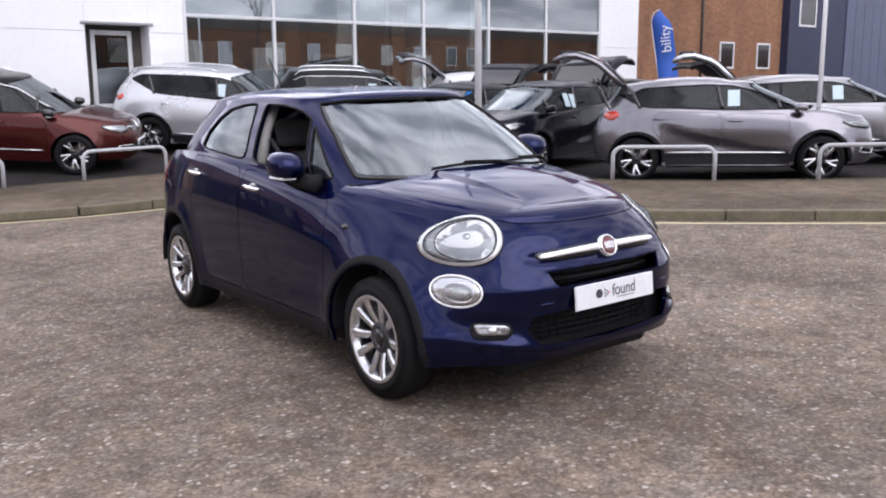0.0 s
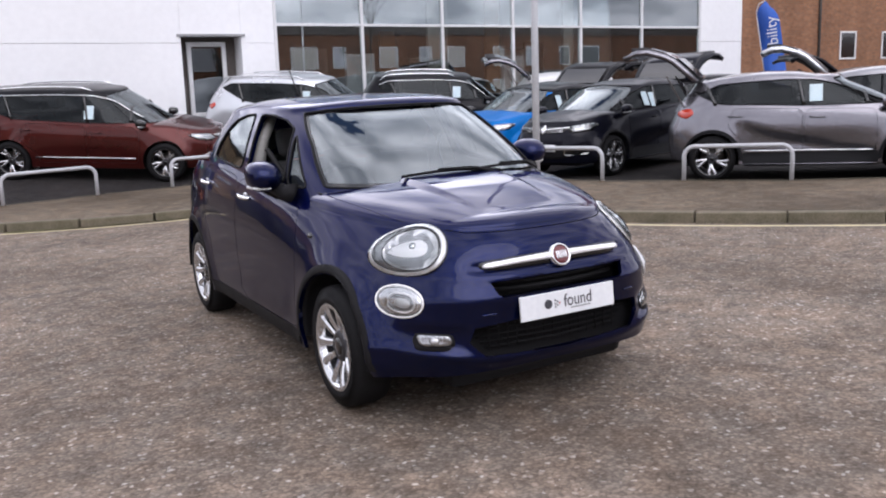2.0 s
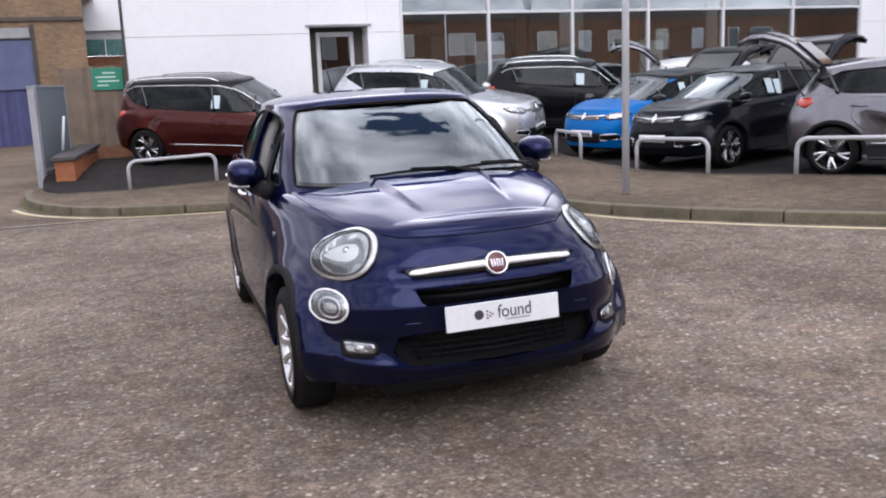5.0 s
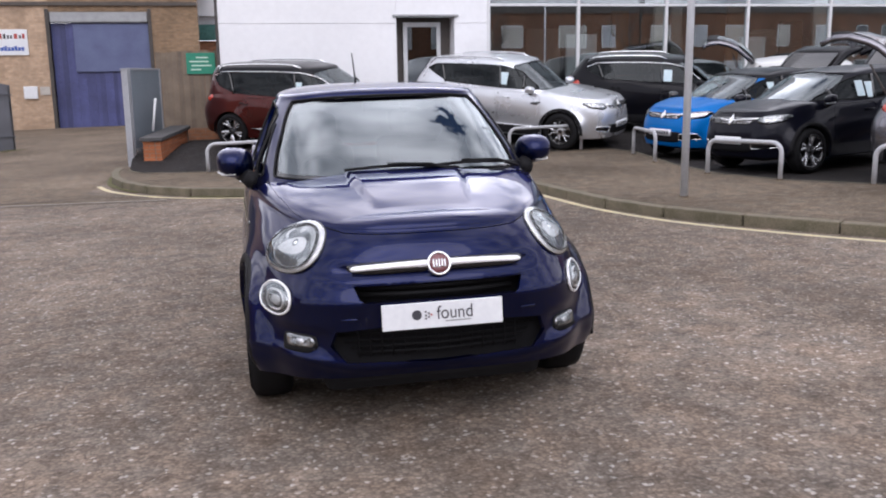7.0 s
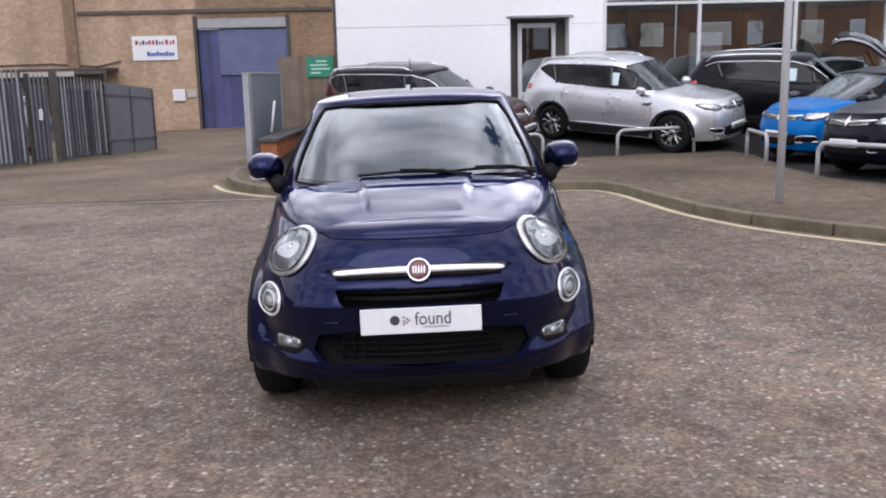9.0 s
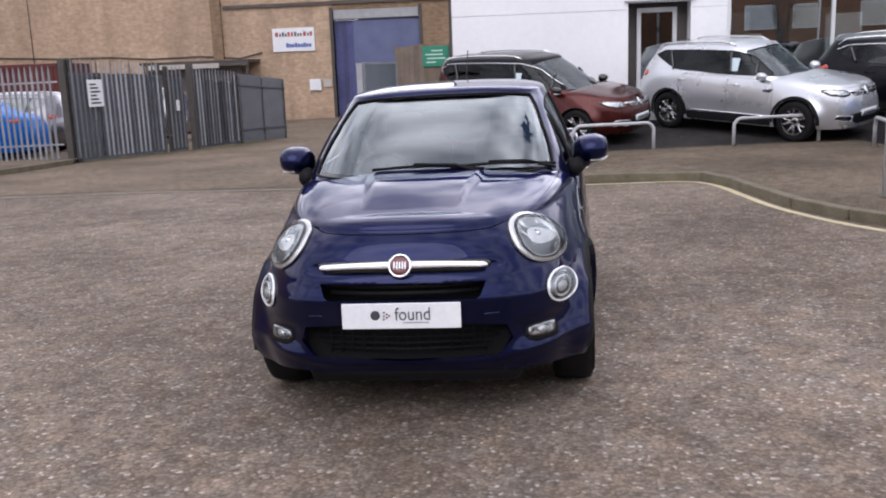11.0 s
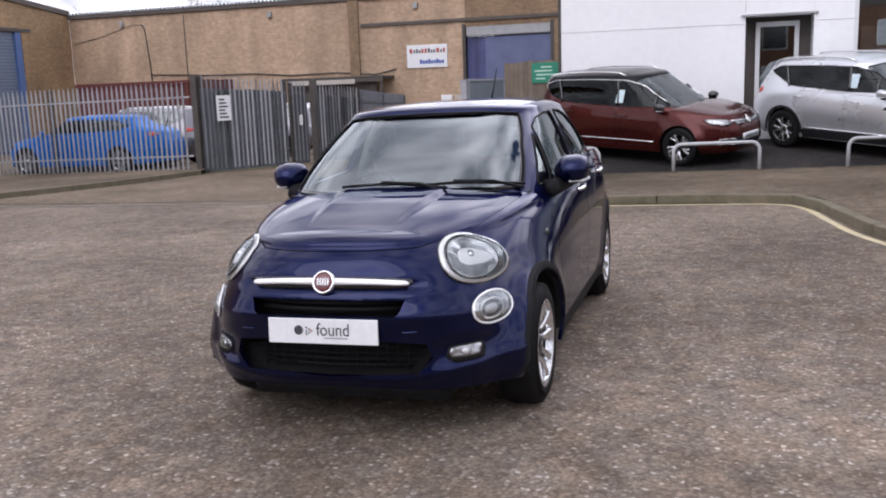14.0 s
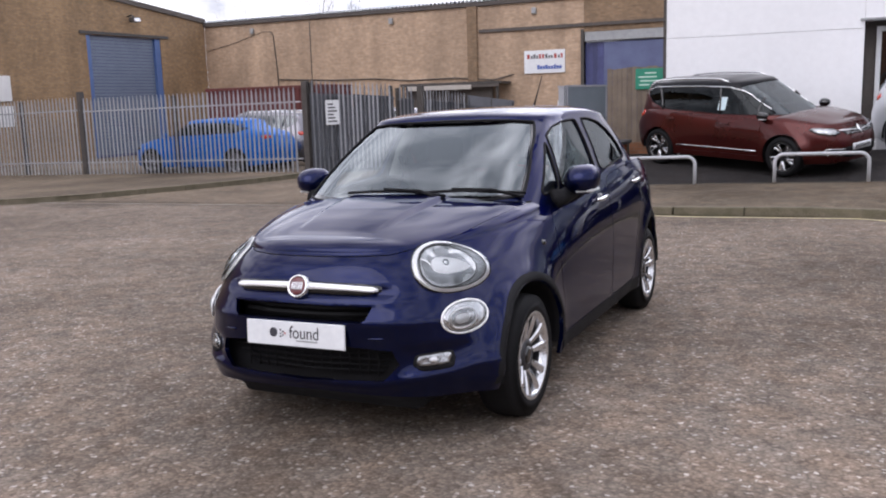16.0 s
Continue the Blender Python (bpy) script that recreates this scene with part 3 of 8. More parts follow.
def build_pavement():
    """A strip between the kerb line and the back line."""
    rows = 6
    K = [(p.x, p.y) for p in KERB]
    # the two lines are paired at chosen corners, so that the strip does not shear
    pairs = [((-0.36, 16.7), (-0.2, 16.6)), ((1.22, 12.36), (1.3, 14.75)), ((5.3, 11.66), (8.85, 15.55)), ((6.35, 8.7), (8.58, 10.5)), ((8.1, 5.95), (10.5, 7.4)), ((24.0, -10.0), (24.0, -5.0))]

    def near(line, p):
        return min(range(len(line)), key=lambda i: (line[i][0] - p[0]) ** 2 + (line[i][1] - p[1]) ** 2)
    B = resample(BACK, 160)
    left, right = [], []
    for (a0, b0), (a1, b1) in zip(pairs, pairs[1:]):
        ia, ja, ib, jb = near(K, a0), near(K, a1), near(B, b0), near(B, b1)
        n = 24
        left += resample(K[ia:ja + 1], n)
        right += resample(B[ib:jb + 1], n)
    verts, faces = [], []
    for (ax, ay), (bx, by) in zip(left, right):
        for r in range(rows + 1):
            x, y = ax + (bx - ax) * r / rows, ay + (by - ay) * r / rows
            verts.append((x, y, gz(x, y) + KERB_TOP - 0.004))
    for i in range(len(left) - 1):
        for r in range(rows):
            k = i * (rows + 1) + r
            faces.append((k, k + rows + 1, k + rows + 2, k + 1))
    ob = mesh_ob("pavement", verts, faces, M["pave"], kind="structure")
    tagged(ob, "worn brown tarmac pavement along the car park", "pavement")


build_pavement()
B2 = [Vector(p) for p in BACK]


def build_park():
    """Dark tarmac behind the pavement, rising to the showroom."""
    verts, faces = [], []
    # front edge follows the line; the rest fans out to the wall
    cols = resample(BACK, 90)
    for k, (x, y) in enumerate(cols):
        bx, by = (x, 19.2) if x < 8.0 else (max(x, 8.8) + (k / 90) * 30, 19.2 + (k / 90) * 6)
        for r in range(13):
            t = r / 12
            px, py = x + (bx - x) * t, y + (by - y) * t
            verts.append((px, py, park_z(px, py)))
    for k in range(len(cols) - 1):
        for r in range(12):
            a = k * 13 + r
            faces.append((a, a + 13, a + 14, a + 1))
    ob = mesh_ob("car_park_floor", verts, faces, M["park"], kind="structure")
    tagged(ob, "dark damp tarmac of the dealer's car park", "car park")


build_park()
ribbon("edging", [Vector(p) for p in resample(BACK, 220)], 0.05, KERB_TOP + 0.006, M["kerb"], label="thin concrete edging between pavement and car park", category="edging")


def build_kerb(name, line, label, stone=0.9, top=KERB_TOP, width=0.13):
    """Separate kerb stones along a line, each slightly out of true."""
    root = tagged(new(name), label, "kerb", kind="structure")
    rng = random.Random(5)
    L = resample([(p.x, p.y) for p in line], int(sum((b - a).length for a, b in zip(line, line[1:])) / stone))
    for (ax, ay), (bx, by) in zip(L, L[1:]):
        d = Vector((bx - ax, by - ay))
        if d.length < 0.05:
            continue
        ln = d.length
        d.normalize()
        s = Vector((-d.y, d.x))
        bm = bmesh.new()
        add_box(bm, 0.004, ln - 0.004, -width, 0.0, -0.12, top + rng.uniform(-0.004, 0.006), 0.014)
        m = Matrix(((d.x, s.x, 0, ax), (d.y, s.y, 0, ay), (0.018 * d.x - 0.006 * d.y, 0.018 * s.x - 0.006 * s.y, 1, gz(ax, ay)), (0, 0, 0, 1)))
        bmesh.ops.transform(bm, matrix=m, verts=bm.verts)
        part("kerb_stone", bm, M["kerb"], root)


build_kerb("kerb", KERB[1:], "weathered concrete kerb stones with moss at the foot")
YELLOW = smooth_line([(-0.42, 14.3), (-0.12, 13.5), (0.3, 12.85), (1.0, 12.14), (2.0, 11.7), (3.0, 11.45), (4.2, 11.42), (5.3, 11.4), (5.6, 11.25), (5.8, 10.75), (5.93, 9.8), (6.1, 8.75), (6.5, 7.6), (7.15, 6.6), (7.85, 5.75),
                      (9.2, 4.35), (11.3, 2.1), (14.8, -1.6), (23.5, -10.3)], 0.25)
ribbon("yellow_line", YELLOW, 0.09, 0.006, M["yellow"], label="faded pale yellow line painted along the kerb", category="road marking")
MOSS = smooth_line([(1.2, 12.12), (2.0, 11.86), (3.0, 11.62), (4.2, 11.58), (5.3, 11.57), (5.7, 11.42), (5.95, 10.85), (6.08, 9.9), (6.28, 8.7)], 0.12)
ribbon("moss_strip", MOSS, 0.1, 0.012, M["moss"], kind="stuff", label="thin moss and grit along the kerb foot", category="moss")
# the drive to the yard: paler apron, divided from the road by a joint
APRON = [(-30.0, 12.9), (-16.0, 12.75), (-6.0, 12.45), (-3.0, 12.4), (-1.0, 12.2), (0.9, 11.95)]
apron_v, apron_f = [], []
for k, (x, y) in enumerate(resample(APRON, 60)):
    for r in range(9):
        yy = y + (39.8 - y) * (r / 8) ** 1.5
        ax = x if x < -0.6 or yy < 13 else min(x, -0.42)
        apron_v.append((ax, yy, gz(ax, yy) + 0.005))
for k in range(59):
    for r in range(8):
        q = k * 9 + r
        apron_f.append((q, q + 9, q + 10, q + 1))
tagged(mesh_ob("apron", apron_v, apron_f, M["apron"], kind="structure"), "pale worn concrete drive leading to the yard", "driveway")
ribbon("road_crack", smooth_line([(-26.0, 13.2), (-14.0, 13.05), (-7.0, 12.75), (-3.2, 12.72), (-1.4, 12.5), (-0.5, 12.45)], 0.4), 0.035, 0.011, M["park"], label="dark crack beside the joint", category="crack")
ribbon("apron_joint", smooth_line(APRON, 0.4), 0.07, 0.01, M["joint"], label="pale filled joint between road and drive", category="joint")
LEFT_KERB = smooth_line([(-34.0, 8.2), (-20.0, 10.2), (-12.5, 11.6), (-10.4, 12.6), (-9.3, 14.2), (-8.2, 16.8), (-7.8, 18.9)], 0.4)[::-1]
build_kerb("kerb", LEFT_KERB, "low worn kerb beside the fenced yard")
lp_v, lp_f = [], []
for p in LEFT_KERB[::-1]:
    for r in range(5):
        q = Vector((p.x + (min(p.x, -8.0) - 0.2 - p.x) * r / 4, p.y + (22.0 - p.y) * r / 4))
        lp_v.append((q.x, q.y, gz(q.x, q.y) + KERB_TOP - 0.006))
for k in range(len(LEFT_KERB) - 1):
    for r in range(4):
        q = k * 5 + r
        lp_f.append((q, q + 5, q + 6, q + 1))
tagged(mesh_ob("pavement", lp_v, lp_f, M["pave"], kind="structure"), "strip of tarmac pavement before the palisade fence", "pavement")

# ---- showroom ----
WY = 18.95                      # its front wall


def wall_strip(name, x0, x1, z0, z1, material, parent, depth=0.3, y=WY):
    return box(name, x0, x1, y, y + depth, z0, z1, material, parent)


def build_showroom():
    root = tagged(new("showroom"), "white panelled car showroom with a tall glazed front", "building", kind="structure")
    white = M["white"]
    x_l, x_r, top, base = 1.42, 21.95, 6.6, -0.2
    d0, d1, dh = 5.25, 6.56, 2.9
    w0, w1, wz = 7.35, 20.23, 0.35
    # panels, with fine joints between them
    zs = [base, 0.9, 2.76, 4.7, top]
    for a, b in zip(zs, zs[1:]):
        for p, q in ((x_l, d0), (d0, d1), (d1, w0), (w1, x_r)):
            lo, hi = a, b
            if p == d0:
                lo = max(a, dh)
                if hi - lo < 0.05:
                    continue
            wall_strip("wall_panel", p + 0.002, q - 0.002, lo + 0.004, hi - 0.004, white, root)
    wall_strip("wall_panel", w0, w1, 5.6, top, white, root)
    wall_strip("wall_panel", w0, w1, base, wz, white, root)
    box("wall_core", x_l + 0.02, d0 - 0.3, WY + 0.05, WY + 0.28, base, top - 0.02, white, root)
    box("wall_side", x_l, x_l + 0.3, WY + 0.31, 36, base, top, white, root)
    box("wall_side", x_r - 0.3, x_r, WY + 0.31, 36, base, top, white, root)
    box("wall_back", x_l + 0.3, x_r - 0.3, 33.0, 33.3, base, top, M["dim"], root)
    box("roof", x_l, x_r, WY + 0.31, 36, top - 0.25, top, M["roof_sheet"], root)
    box("corner_trim", x_l - 0.06, x_l - 0.003, WY - 0.02, WY + 0.3, base, top, M["steel_dark"], root)
    # the recessed door
    box("door_head", d0 - 0.08, d1 + 0.08, WY - 0.05, WY - 0.003, dh + 0.005, dh + 0.045, M["galv"], root)
    for xx in (d0 - 0.02, d1):
        box("door_reveal", xx, xx + 0.02, WY + 0.004, WY + 0.55, base, dh, M["white"], root)
    box("door_recess_back", d0 - 0.1, d1 + 0.1, WY + 0.56, WY + 0.66, base, dh + 0.2, M["fascia"], root)
    fx0, fx1 = d0 + 0.22, d0 + 1.08
    for a, b, c, d in ((fx0, fx0 + 0.09, 0.1, dh - 0.09), (fx1 - 0.09, fx1, 0.1, dh - 0.09), (fx0 + 0.09, fx1 - 0.09, dh - 0.19, dh - 0.09), (fx0 + 0.09, fx1 - 0.09, 1.2, 1.28)):
        box("door_frame", a, b, WY + 0.46, WY + 0.54, c, d, M["alu"], root, 0.006)
    box("door_pane", fx0 + 0.09, fx1 - 0.09, WY + 0.49, WY + 0.5, 1.28, dh - 0.19, M["privacy"], root)
    box("door_panel", fx0 + 0.09, fx1 - 0.09, WY + 0.48, WY + 0.51, 0.1, 1.2, M["galv_dull"], root)
    # glazed front: frame bars and separate panes
    mull = [w0, 9.47, 11.63, 13.71, 15.89, 18.03, w1]
    rows = [wz, 3.16, 5.6]
    for x in mull:
        box("mullion", x - 0.035, x + 0.035, WY - 0.02, WY + 0.1, wz, 5.6, M["alu"], root, 0.006)
    for z in rows:
        for a, b in zip(mull, mull[1:]):
            box("transom", a + 0.035, b - 0.035, WY - 0.015, WY + 0.09, z - 0.03, z + 0.03, M["alu"], root, 0.006)
    for a, b in zip(mull, mull[1:]):
        for c, d in zip(rows, rows[1:]):
            p = box("pane", a + 0.036, b - 0.036, WY + 0.03, WY + 0.04, c + 0.031, d - 0.031, M["shop_glass"], root)
            p.visible_shadow = False
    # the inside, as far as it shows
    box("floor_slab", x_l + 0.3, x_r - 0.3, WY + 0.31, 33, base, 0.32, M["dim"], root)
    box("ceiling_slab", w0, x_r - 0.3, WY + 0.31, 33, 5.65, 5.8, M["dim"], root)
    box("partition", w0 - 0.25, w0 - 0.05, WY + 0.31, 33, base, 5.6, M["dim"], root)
    for k, (x, w, y, h, mm) in enumerate(((7.9, 0.5, 20.6, 2.2, "paper"), (9.9, 0.8, 21, 2.6, "paper"), (12.0, 0.35, 20.4, 5.5, "tan"), (14.6, 0.7, 20.8, 2.5, "paper"), (16.4, 0.35, 20.4, 5.5, "tan"), (18.6, 0.8, 21, 2.4, "paper"),
                                          (8.3, 0.7, 25, 2.9, "tan"), (10.3, 1.1, 26, 3.0, "tan"), (12.3, 0.5, 24, 3.4, "orange"), (14.3, 1.2, 26, 2.7, "tan"), (15.4, 0.5, 23, 4.6, "orange"),
                                          (17.2, 1.0, 25, 2.9, "tan"), (18.9, 0.8, 26, 3.2, "dim"), (13.2, 0.3, 22, 5.5, "tan"))):
        box("display_panel", x, x + w, y, y + 0.12, 0.33, h, M[mm], root)


build_showroom()


def build_right_side():
    """The brick block and the dark blue shed past the showroom."""
    root = tagged(new("brick_block"), "orange brick building with small white-framed windows", "building", kind="structure")
    y = 26.0
    box("wall", 21.96, 40.6, y, y + 0.4, -0.3, 9.0, M["brick_b"], root)
    box("return_wall", 21.96, 22.3, WY + 0.5, y - 0.005, -0.3, 9.0, M["brick_b"], root)
    tube("downpipe", [(34.3, y - 0.06, 0.2), (34.3, y - 0.06, 8.8)], 0.06, M["steel_dark"], root)
    for x in (35.7, 38.6):
        for a, b, c, d in ((x, x + 1.1, 3.55, 3.63), (x, x + 1.1, 2.4, 2.48), (x, x + 0.08, 2.48, 3.55), (x + 1.02, x + 1.1, 2.48, 3.55)):
            box("window_frame", a, b, y - 0.05, y - 0.004, c, d, M["alu"], root)
        box("window_pane", x + 0.08, x + 1.02, y - 0.025, y - 0.01, 2.48, 3.55, M["gloss_black"], root)
    shed = tagged(new("blue_shed"), "dark navy ribbed metal shed with one window", "building", kind="structure")
    box("wall", 40.8, 75, y - 0.3, y + 0.3, -0.3, 9.0, M["navy"], shed)
    for k in range(30):
        box("rib", 46 + k * 0.9, 46.87 + k * 0.9, y - 0.34, y - 0.304, -0.2, 9.0, M["slate"], shed)
    for a, b, c, d in ((41.6, 43.1, 6.2, 6.3), (41.6, 43.1, 4.5, 4.6), (41.6, 41.7, 4.6, 6.2), (43.0, 43.1, 4.6, 6.2)):
        box("window_frame", a, b, y - 0.36, y - 0.305, c, d, M["alu"], shed)
    box("window_pane", 41.7, 43.0, y - 0.33, y - 0.31, 4.6, 6.2, M["gloss_black"], shed)


build_right_side()

# ---- the yard and its brick sheds ----
BY = 40.0


def build_yard():
    root = tagged(new("brick_warehouse"), "long buff brick warehouse with a blue shutter door", "building", kind="structure")
    z0, ze = -0.8, 6.0
    s0, s1, sh = -6.5, -2.5, 4.5
    for a, b, c, d in ((-28.4, -12.1, z0, ze), (-12.1, s0, z0, ze), (s0, s1, sh, ze), (s1, -0.42, z0, ze)):
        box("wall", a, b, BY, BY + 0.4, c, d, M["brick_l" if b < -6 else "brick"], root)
    box("parapet", -28.4, -0.4, BY - 0.12, BY + 0.42, ze + 0.003, ze + 0.2, M["fascia"], root, 0.02)
    # a pier beside the shutter, and the lintel band
    box("pier", -12.3, -11.8, BY - 0.15, BY - 0.003, z0, ze, M["brick"], root)
    box("band", -11.7, -0.42, BY - 0.1, BY - 0.003, 4.75, 4.9, M["fascia"], root)
    # blue shutter, half-lowered over hanging strips
    sh_ob = tagged(new("shutter_door"), "tall blue shutter door with hanging plastic strips", "shutter")
    box("frame", s0 - 0.15, s0, BY - 0.04, BY + 0.3, z0 + 0.2, sh + 0.12, M["steel_dark"], sh_ob)
    box("frame", s1, s1 + 0.15, BY - 0.04, BY + 0.3, z0 + 0.2, sh + 0.12, M["steel_dark"], sh_ob)
    box("top_roll", s0, s1, BY + 0.02, BY + 0.3, sh - 0.45, sh + 0.1, M["galv"], sh_ob, 0.05)
    box("upper_panel", s0 + 0.9, s1, BY + 0.12, BY + 0.2, 2.0, sh - 0.5, M["blue_door"], sh_ob, 0.02)
    for k in range(22):
        w = (s1 - s0) / 22
        box("strip", s0 + k * w - 0.012, s0 + (k + 1) * w + 0.012, BY + 0.22 + 0.02 * (k % 2), BY + 0.24 + 0.02 * (k % 2), z0 + 0.35, sh - 0.46, M["strip"], sh_ob)
    n, verts, faces = 520, [], []
    for i in range(n + 1):
        x = -28.4 + 28.0 * i / n
        dz = 0.07 * math.cos(i * math.pi / 2.0)
        verts += [(x, BY - 0.16, ze + 0.26 + dz), (x, BY + 14, ze + 0.75 + dz)]
    for i in range(n):
        faces.append((2 * i, 2 * i + 2, 2 * i + 3, 2 * i + 1))
    mesh_ob("roof", verts, faces, M["roof_sheet"], root)
    # wing towards the road
    wing = tagged(new("brick_wing"), "buff brick wing with a blue roller door", "building", kind="structure")
    X = -28.4
    for a, b, c, d in ((4, 31.4, z0, 8.6), (31.4, 36.4, 5.2, 8.6), (36.4, 39.99, z0, 8.6)):
        v = []
        for yy in (a, b):
            t = ze + 0.2 + (40 - yy) * 0.105
            for xx in (X - 0.4, X):
                v += [(xx, yy, c), (xx, yy, t)]
        f = [(0, 1, 3, 2), (4, 6, 7, 5), (0, 2, 6, 4), (1, 5, 7, 3), (2, 3, 7, 6), (0, 4, 5, 1)]
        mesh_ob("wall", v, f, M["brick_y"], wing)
    v = []
    for yy in (4, 39.99):
        t = ze + 0.2 + (40 - yy) * 0.105
        for xx, zz in ((X - 0.5, t + 0.003), (X - 0.5, t + 0.26), (X + 0.1, t + 0.26), (X + 0.1, t + 0.003)):
            v.append((xx, yy, zz))
    mesh_ob("verge", v, [(0, 1, 2, 3)[::-1], (4, 5, 6, 7), (0, 4, 5, 1), (1, 5, 6, 2), (2, 6, 7, 3), (3, 7, 4, 0)], M["fascia"], wing)
    roller = tagged(new("roller_door"), "pale blue roller shutter in a bright blue frame", "shutter")
    for k in range(37):
        box("slat", X - 0.2, X - 0.16, 31.65, 36.0, z0 + 0.2 + k * 0.16, z0 + 0.33 + k * 0.16, M["roller"], roller)
    box("backing", X - 0.24, X - 0.205, 31.65, 36.0, z0, 5.18, M["strip"], roller)
    for a, b in ((31.42, 31.64), (36.0, 36.38)):
        box("jamb", X - 0.22, X - 0.02, a, b, z0, 5.18, M["blue_frame"], roller)
    box("lintel", X + 0.004, X + 0.05, 31.0, 37.0, 5.22, 5.36, M["coping"], wing)
    box("notice_board", X + 0.004, X + 0.05, 25.9, 26.9, 2.1, 3.2, M["alu"], wing)
    box("notice_board", X + 0.004, X + 0.05, 25.9, 26.9, 1.0, 1.9, M["alu"], wing)
    lamp = tagged(new("wall_lamp"), "small floodlight on a bracket high on the brick wing", "lamp")
    tube("bracket", [(X, 34.2, 6.2), (X + 0.3, 34.2, 6.25), (X + 0.42, 34.2, 6.15)], 0.04, M["steel_dark"], lamp)
    box("lamp_head", X + 0.3, X + 0.62, 33.95, 34.45, 5.9, 6.14, M["steel_dark"], lamp, 0.04)
    box("lens", X + 0.63, X + 0.64, 34.0, 34.4, 5.93, 6.1, M["satin"], lamp)
    # fittings on the long wall
    cable = tagged(new("wall_cable"), "dark cable sagging along and down the brick wall", "cable")
    tube("cable_run", [(-23.9, BY - 0.04, 5.5), (-23.75, BY - 0.04, 5.3), (-23.6, BY - 0.04, 3.6), (-23.55, BY - 0.04, 2.4)], 0.028, M["steel_dark"], cable)
    tube("cable_run", [(-28.2, BY - 0.03, 4.7), (-26.5, BY - 0.03, 5.0), (-24.4, BY - 0.03, 5.55), (-23.9, BY - 0.03, 5.5)], 0.013, M["steel_dark"], cable)
    tube("cable_run", [(-23.5, BY - 0.05, 2.95), (-20, BY - 0.05, 2.8), (-17.5, BY - 0.05, 2.78), (-15.5, BY - 0.05, 2.62), (-13.0, BY - 0.05, 2.66), (-11.0, BY - 0.05, 2.5), (-9.95, BY - 0.05, 2.72)], 0.03, M["steel_dark"], cable)
    tube("conduit", [(-21.4, BY - 0.03, 5.9), (-21.4, BY - 0.03, 2.4)], 0.02, M["fascia"], cable)
    for x in (-25.2, -16.6, -9.0):
        box("wall_fitting", x, x + 0.22, BY - 0.15, BY - 0.004, 5.45, 5.75, M["galv"], None, 0.03)
        tagged(bpy.data.objects[scene.collection.objects[-1].name], "small grey fitting high on the brick wall", "wall fitting", "wall fittings")
    low = tagged(new("meter_box"), "small white box on the brick wall", "box")
    box("cover", -7.75, -7.2, BY - 0.12, BY - 0.004, 0.9, 1.42, M["paper"], low, 0.02)
    low = tagged(new("meter_box"), "small pale orange notice on the brick wall", "sign")
    box("cover", -7.1, -6.7, BY - 0.05, BY - 0.004, 1.05, 1.4, M["tan"], low, 0.01)
    # lean-to roof behind the fence
    lean = tagged(new("lean_to"), "low dark lean-to roof with a white edge", "lean-to")
    box("roof", -15.3, -10.1, BY - 1.6, BY - 0.01, 2.3, 2.42, M["steel_dark"], lean)
    box("edge_board", -14.9, -11.5, BY - 1.65, BY - 1.605, 2.08, 2.29, M["tan"], lean)
    box("edge_board", -11.48, -10.1, BY - 1.65, BY - 1.605, 2.16, 2.29, M["fascia"], lean)
    box("wall", -15.2, -10.6, BY - 1.2, BY - 1.1, -0.8, 2.29, M["fascia"], lean)
    for x in (-15.2, -12.8, -10.25):
        box("post", x, x + 0.1, BY - 1.6, BY - 1.5, -0.8, 2.29, M["steel_dark"], lean)
    store = tagged(new("steel_container"), "long dark red ribbed steel container behind the parked cars", "container")
    box("shell", -21.1, -15.0, 31.0, 33.4, -0.5, 2.4, M["red_steel"], store, 0.03)
    for k in range(24):
        box("rib", -21.0 + k * 0.247, -20.88 + k * 0.247, 30.965, 30.998, -0.3, 2.25, M["red_steel"], store)
    box("rail", -21.1, -15.0, 30.95, 30.998, 2.26, 2.39, M["red_steel"], store)
    # sign
    sg = tagged(new("wall_sign"), "white business sign with red and blue lettering on brick", "sign")
    box("board", -9.4, -7.4, BY - 0.07, BY - 0.02, 2.72, 3.78, M["paper"], sg, 0.01)
    x = -9.25
    for w in (0.17, 0.1, 0.12, 0.1, 0.13, 0.14, 0.12, 0.1, 0.1, 0.0, 0.17, 0.1, 0.13):
        if w:
            box("lettering", x, x + w * 0.75, BY - 0.08, BY - 0.071, 3.4, 3.4 + (0.2 if w > 0.11 else 0.14), M["ink_red"] if w > 0.12 else M["ink"], sg)
        x += w + 0.025
    for k in range(9):
        box("lettering", -8.75 + k * 0.135, -8.64 + k * 0.135, BY - 0.08, BY - 0.071, 2.9, 3.05 + 0.05 * (k % 3 == 0), M["ink_blue"], sg)
    # the building past the gap, with teal windows
    farb = tagged(new("far_building"), "far low building with a white roof edge, teal windows and orange brick", "building", kind="structure")
    box("wall", -8, 9, 52, 52.4, -0.6, 3.75, M["brick_o"], farb)
    box("grey_band", -8, 9, 51.9, 51.995, 4.65, 5.1, M["galv_dull"], farb)
    for k in range(10):
        box("window_pane", -8 + k * 1.6, -6.45 + k * 1.6, 51.85, 51.99, 3.76, 4.64, M["teal"], farb)
        box("mullion", -6.45 + k * 1.6, -6.4 + k * 1.6, 51.84, 51.98, 3.76, 4.64, M["alu"], farb)
    box("roof", -8, 9, 51.7, 60, 5.1, 7.4, M["white"], farb)


build_yard()


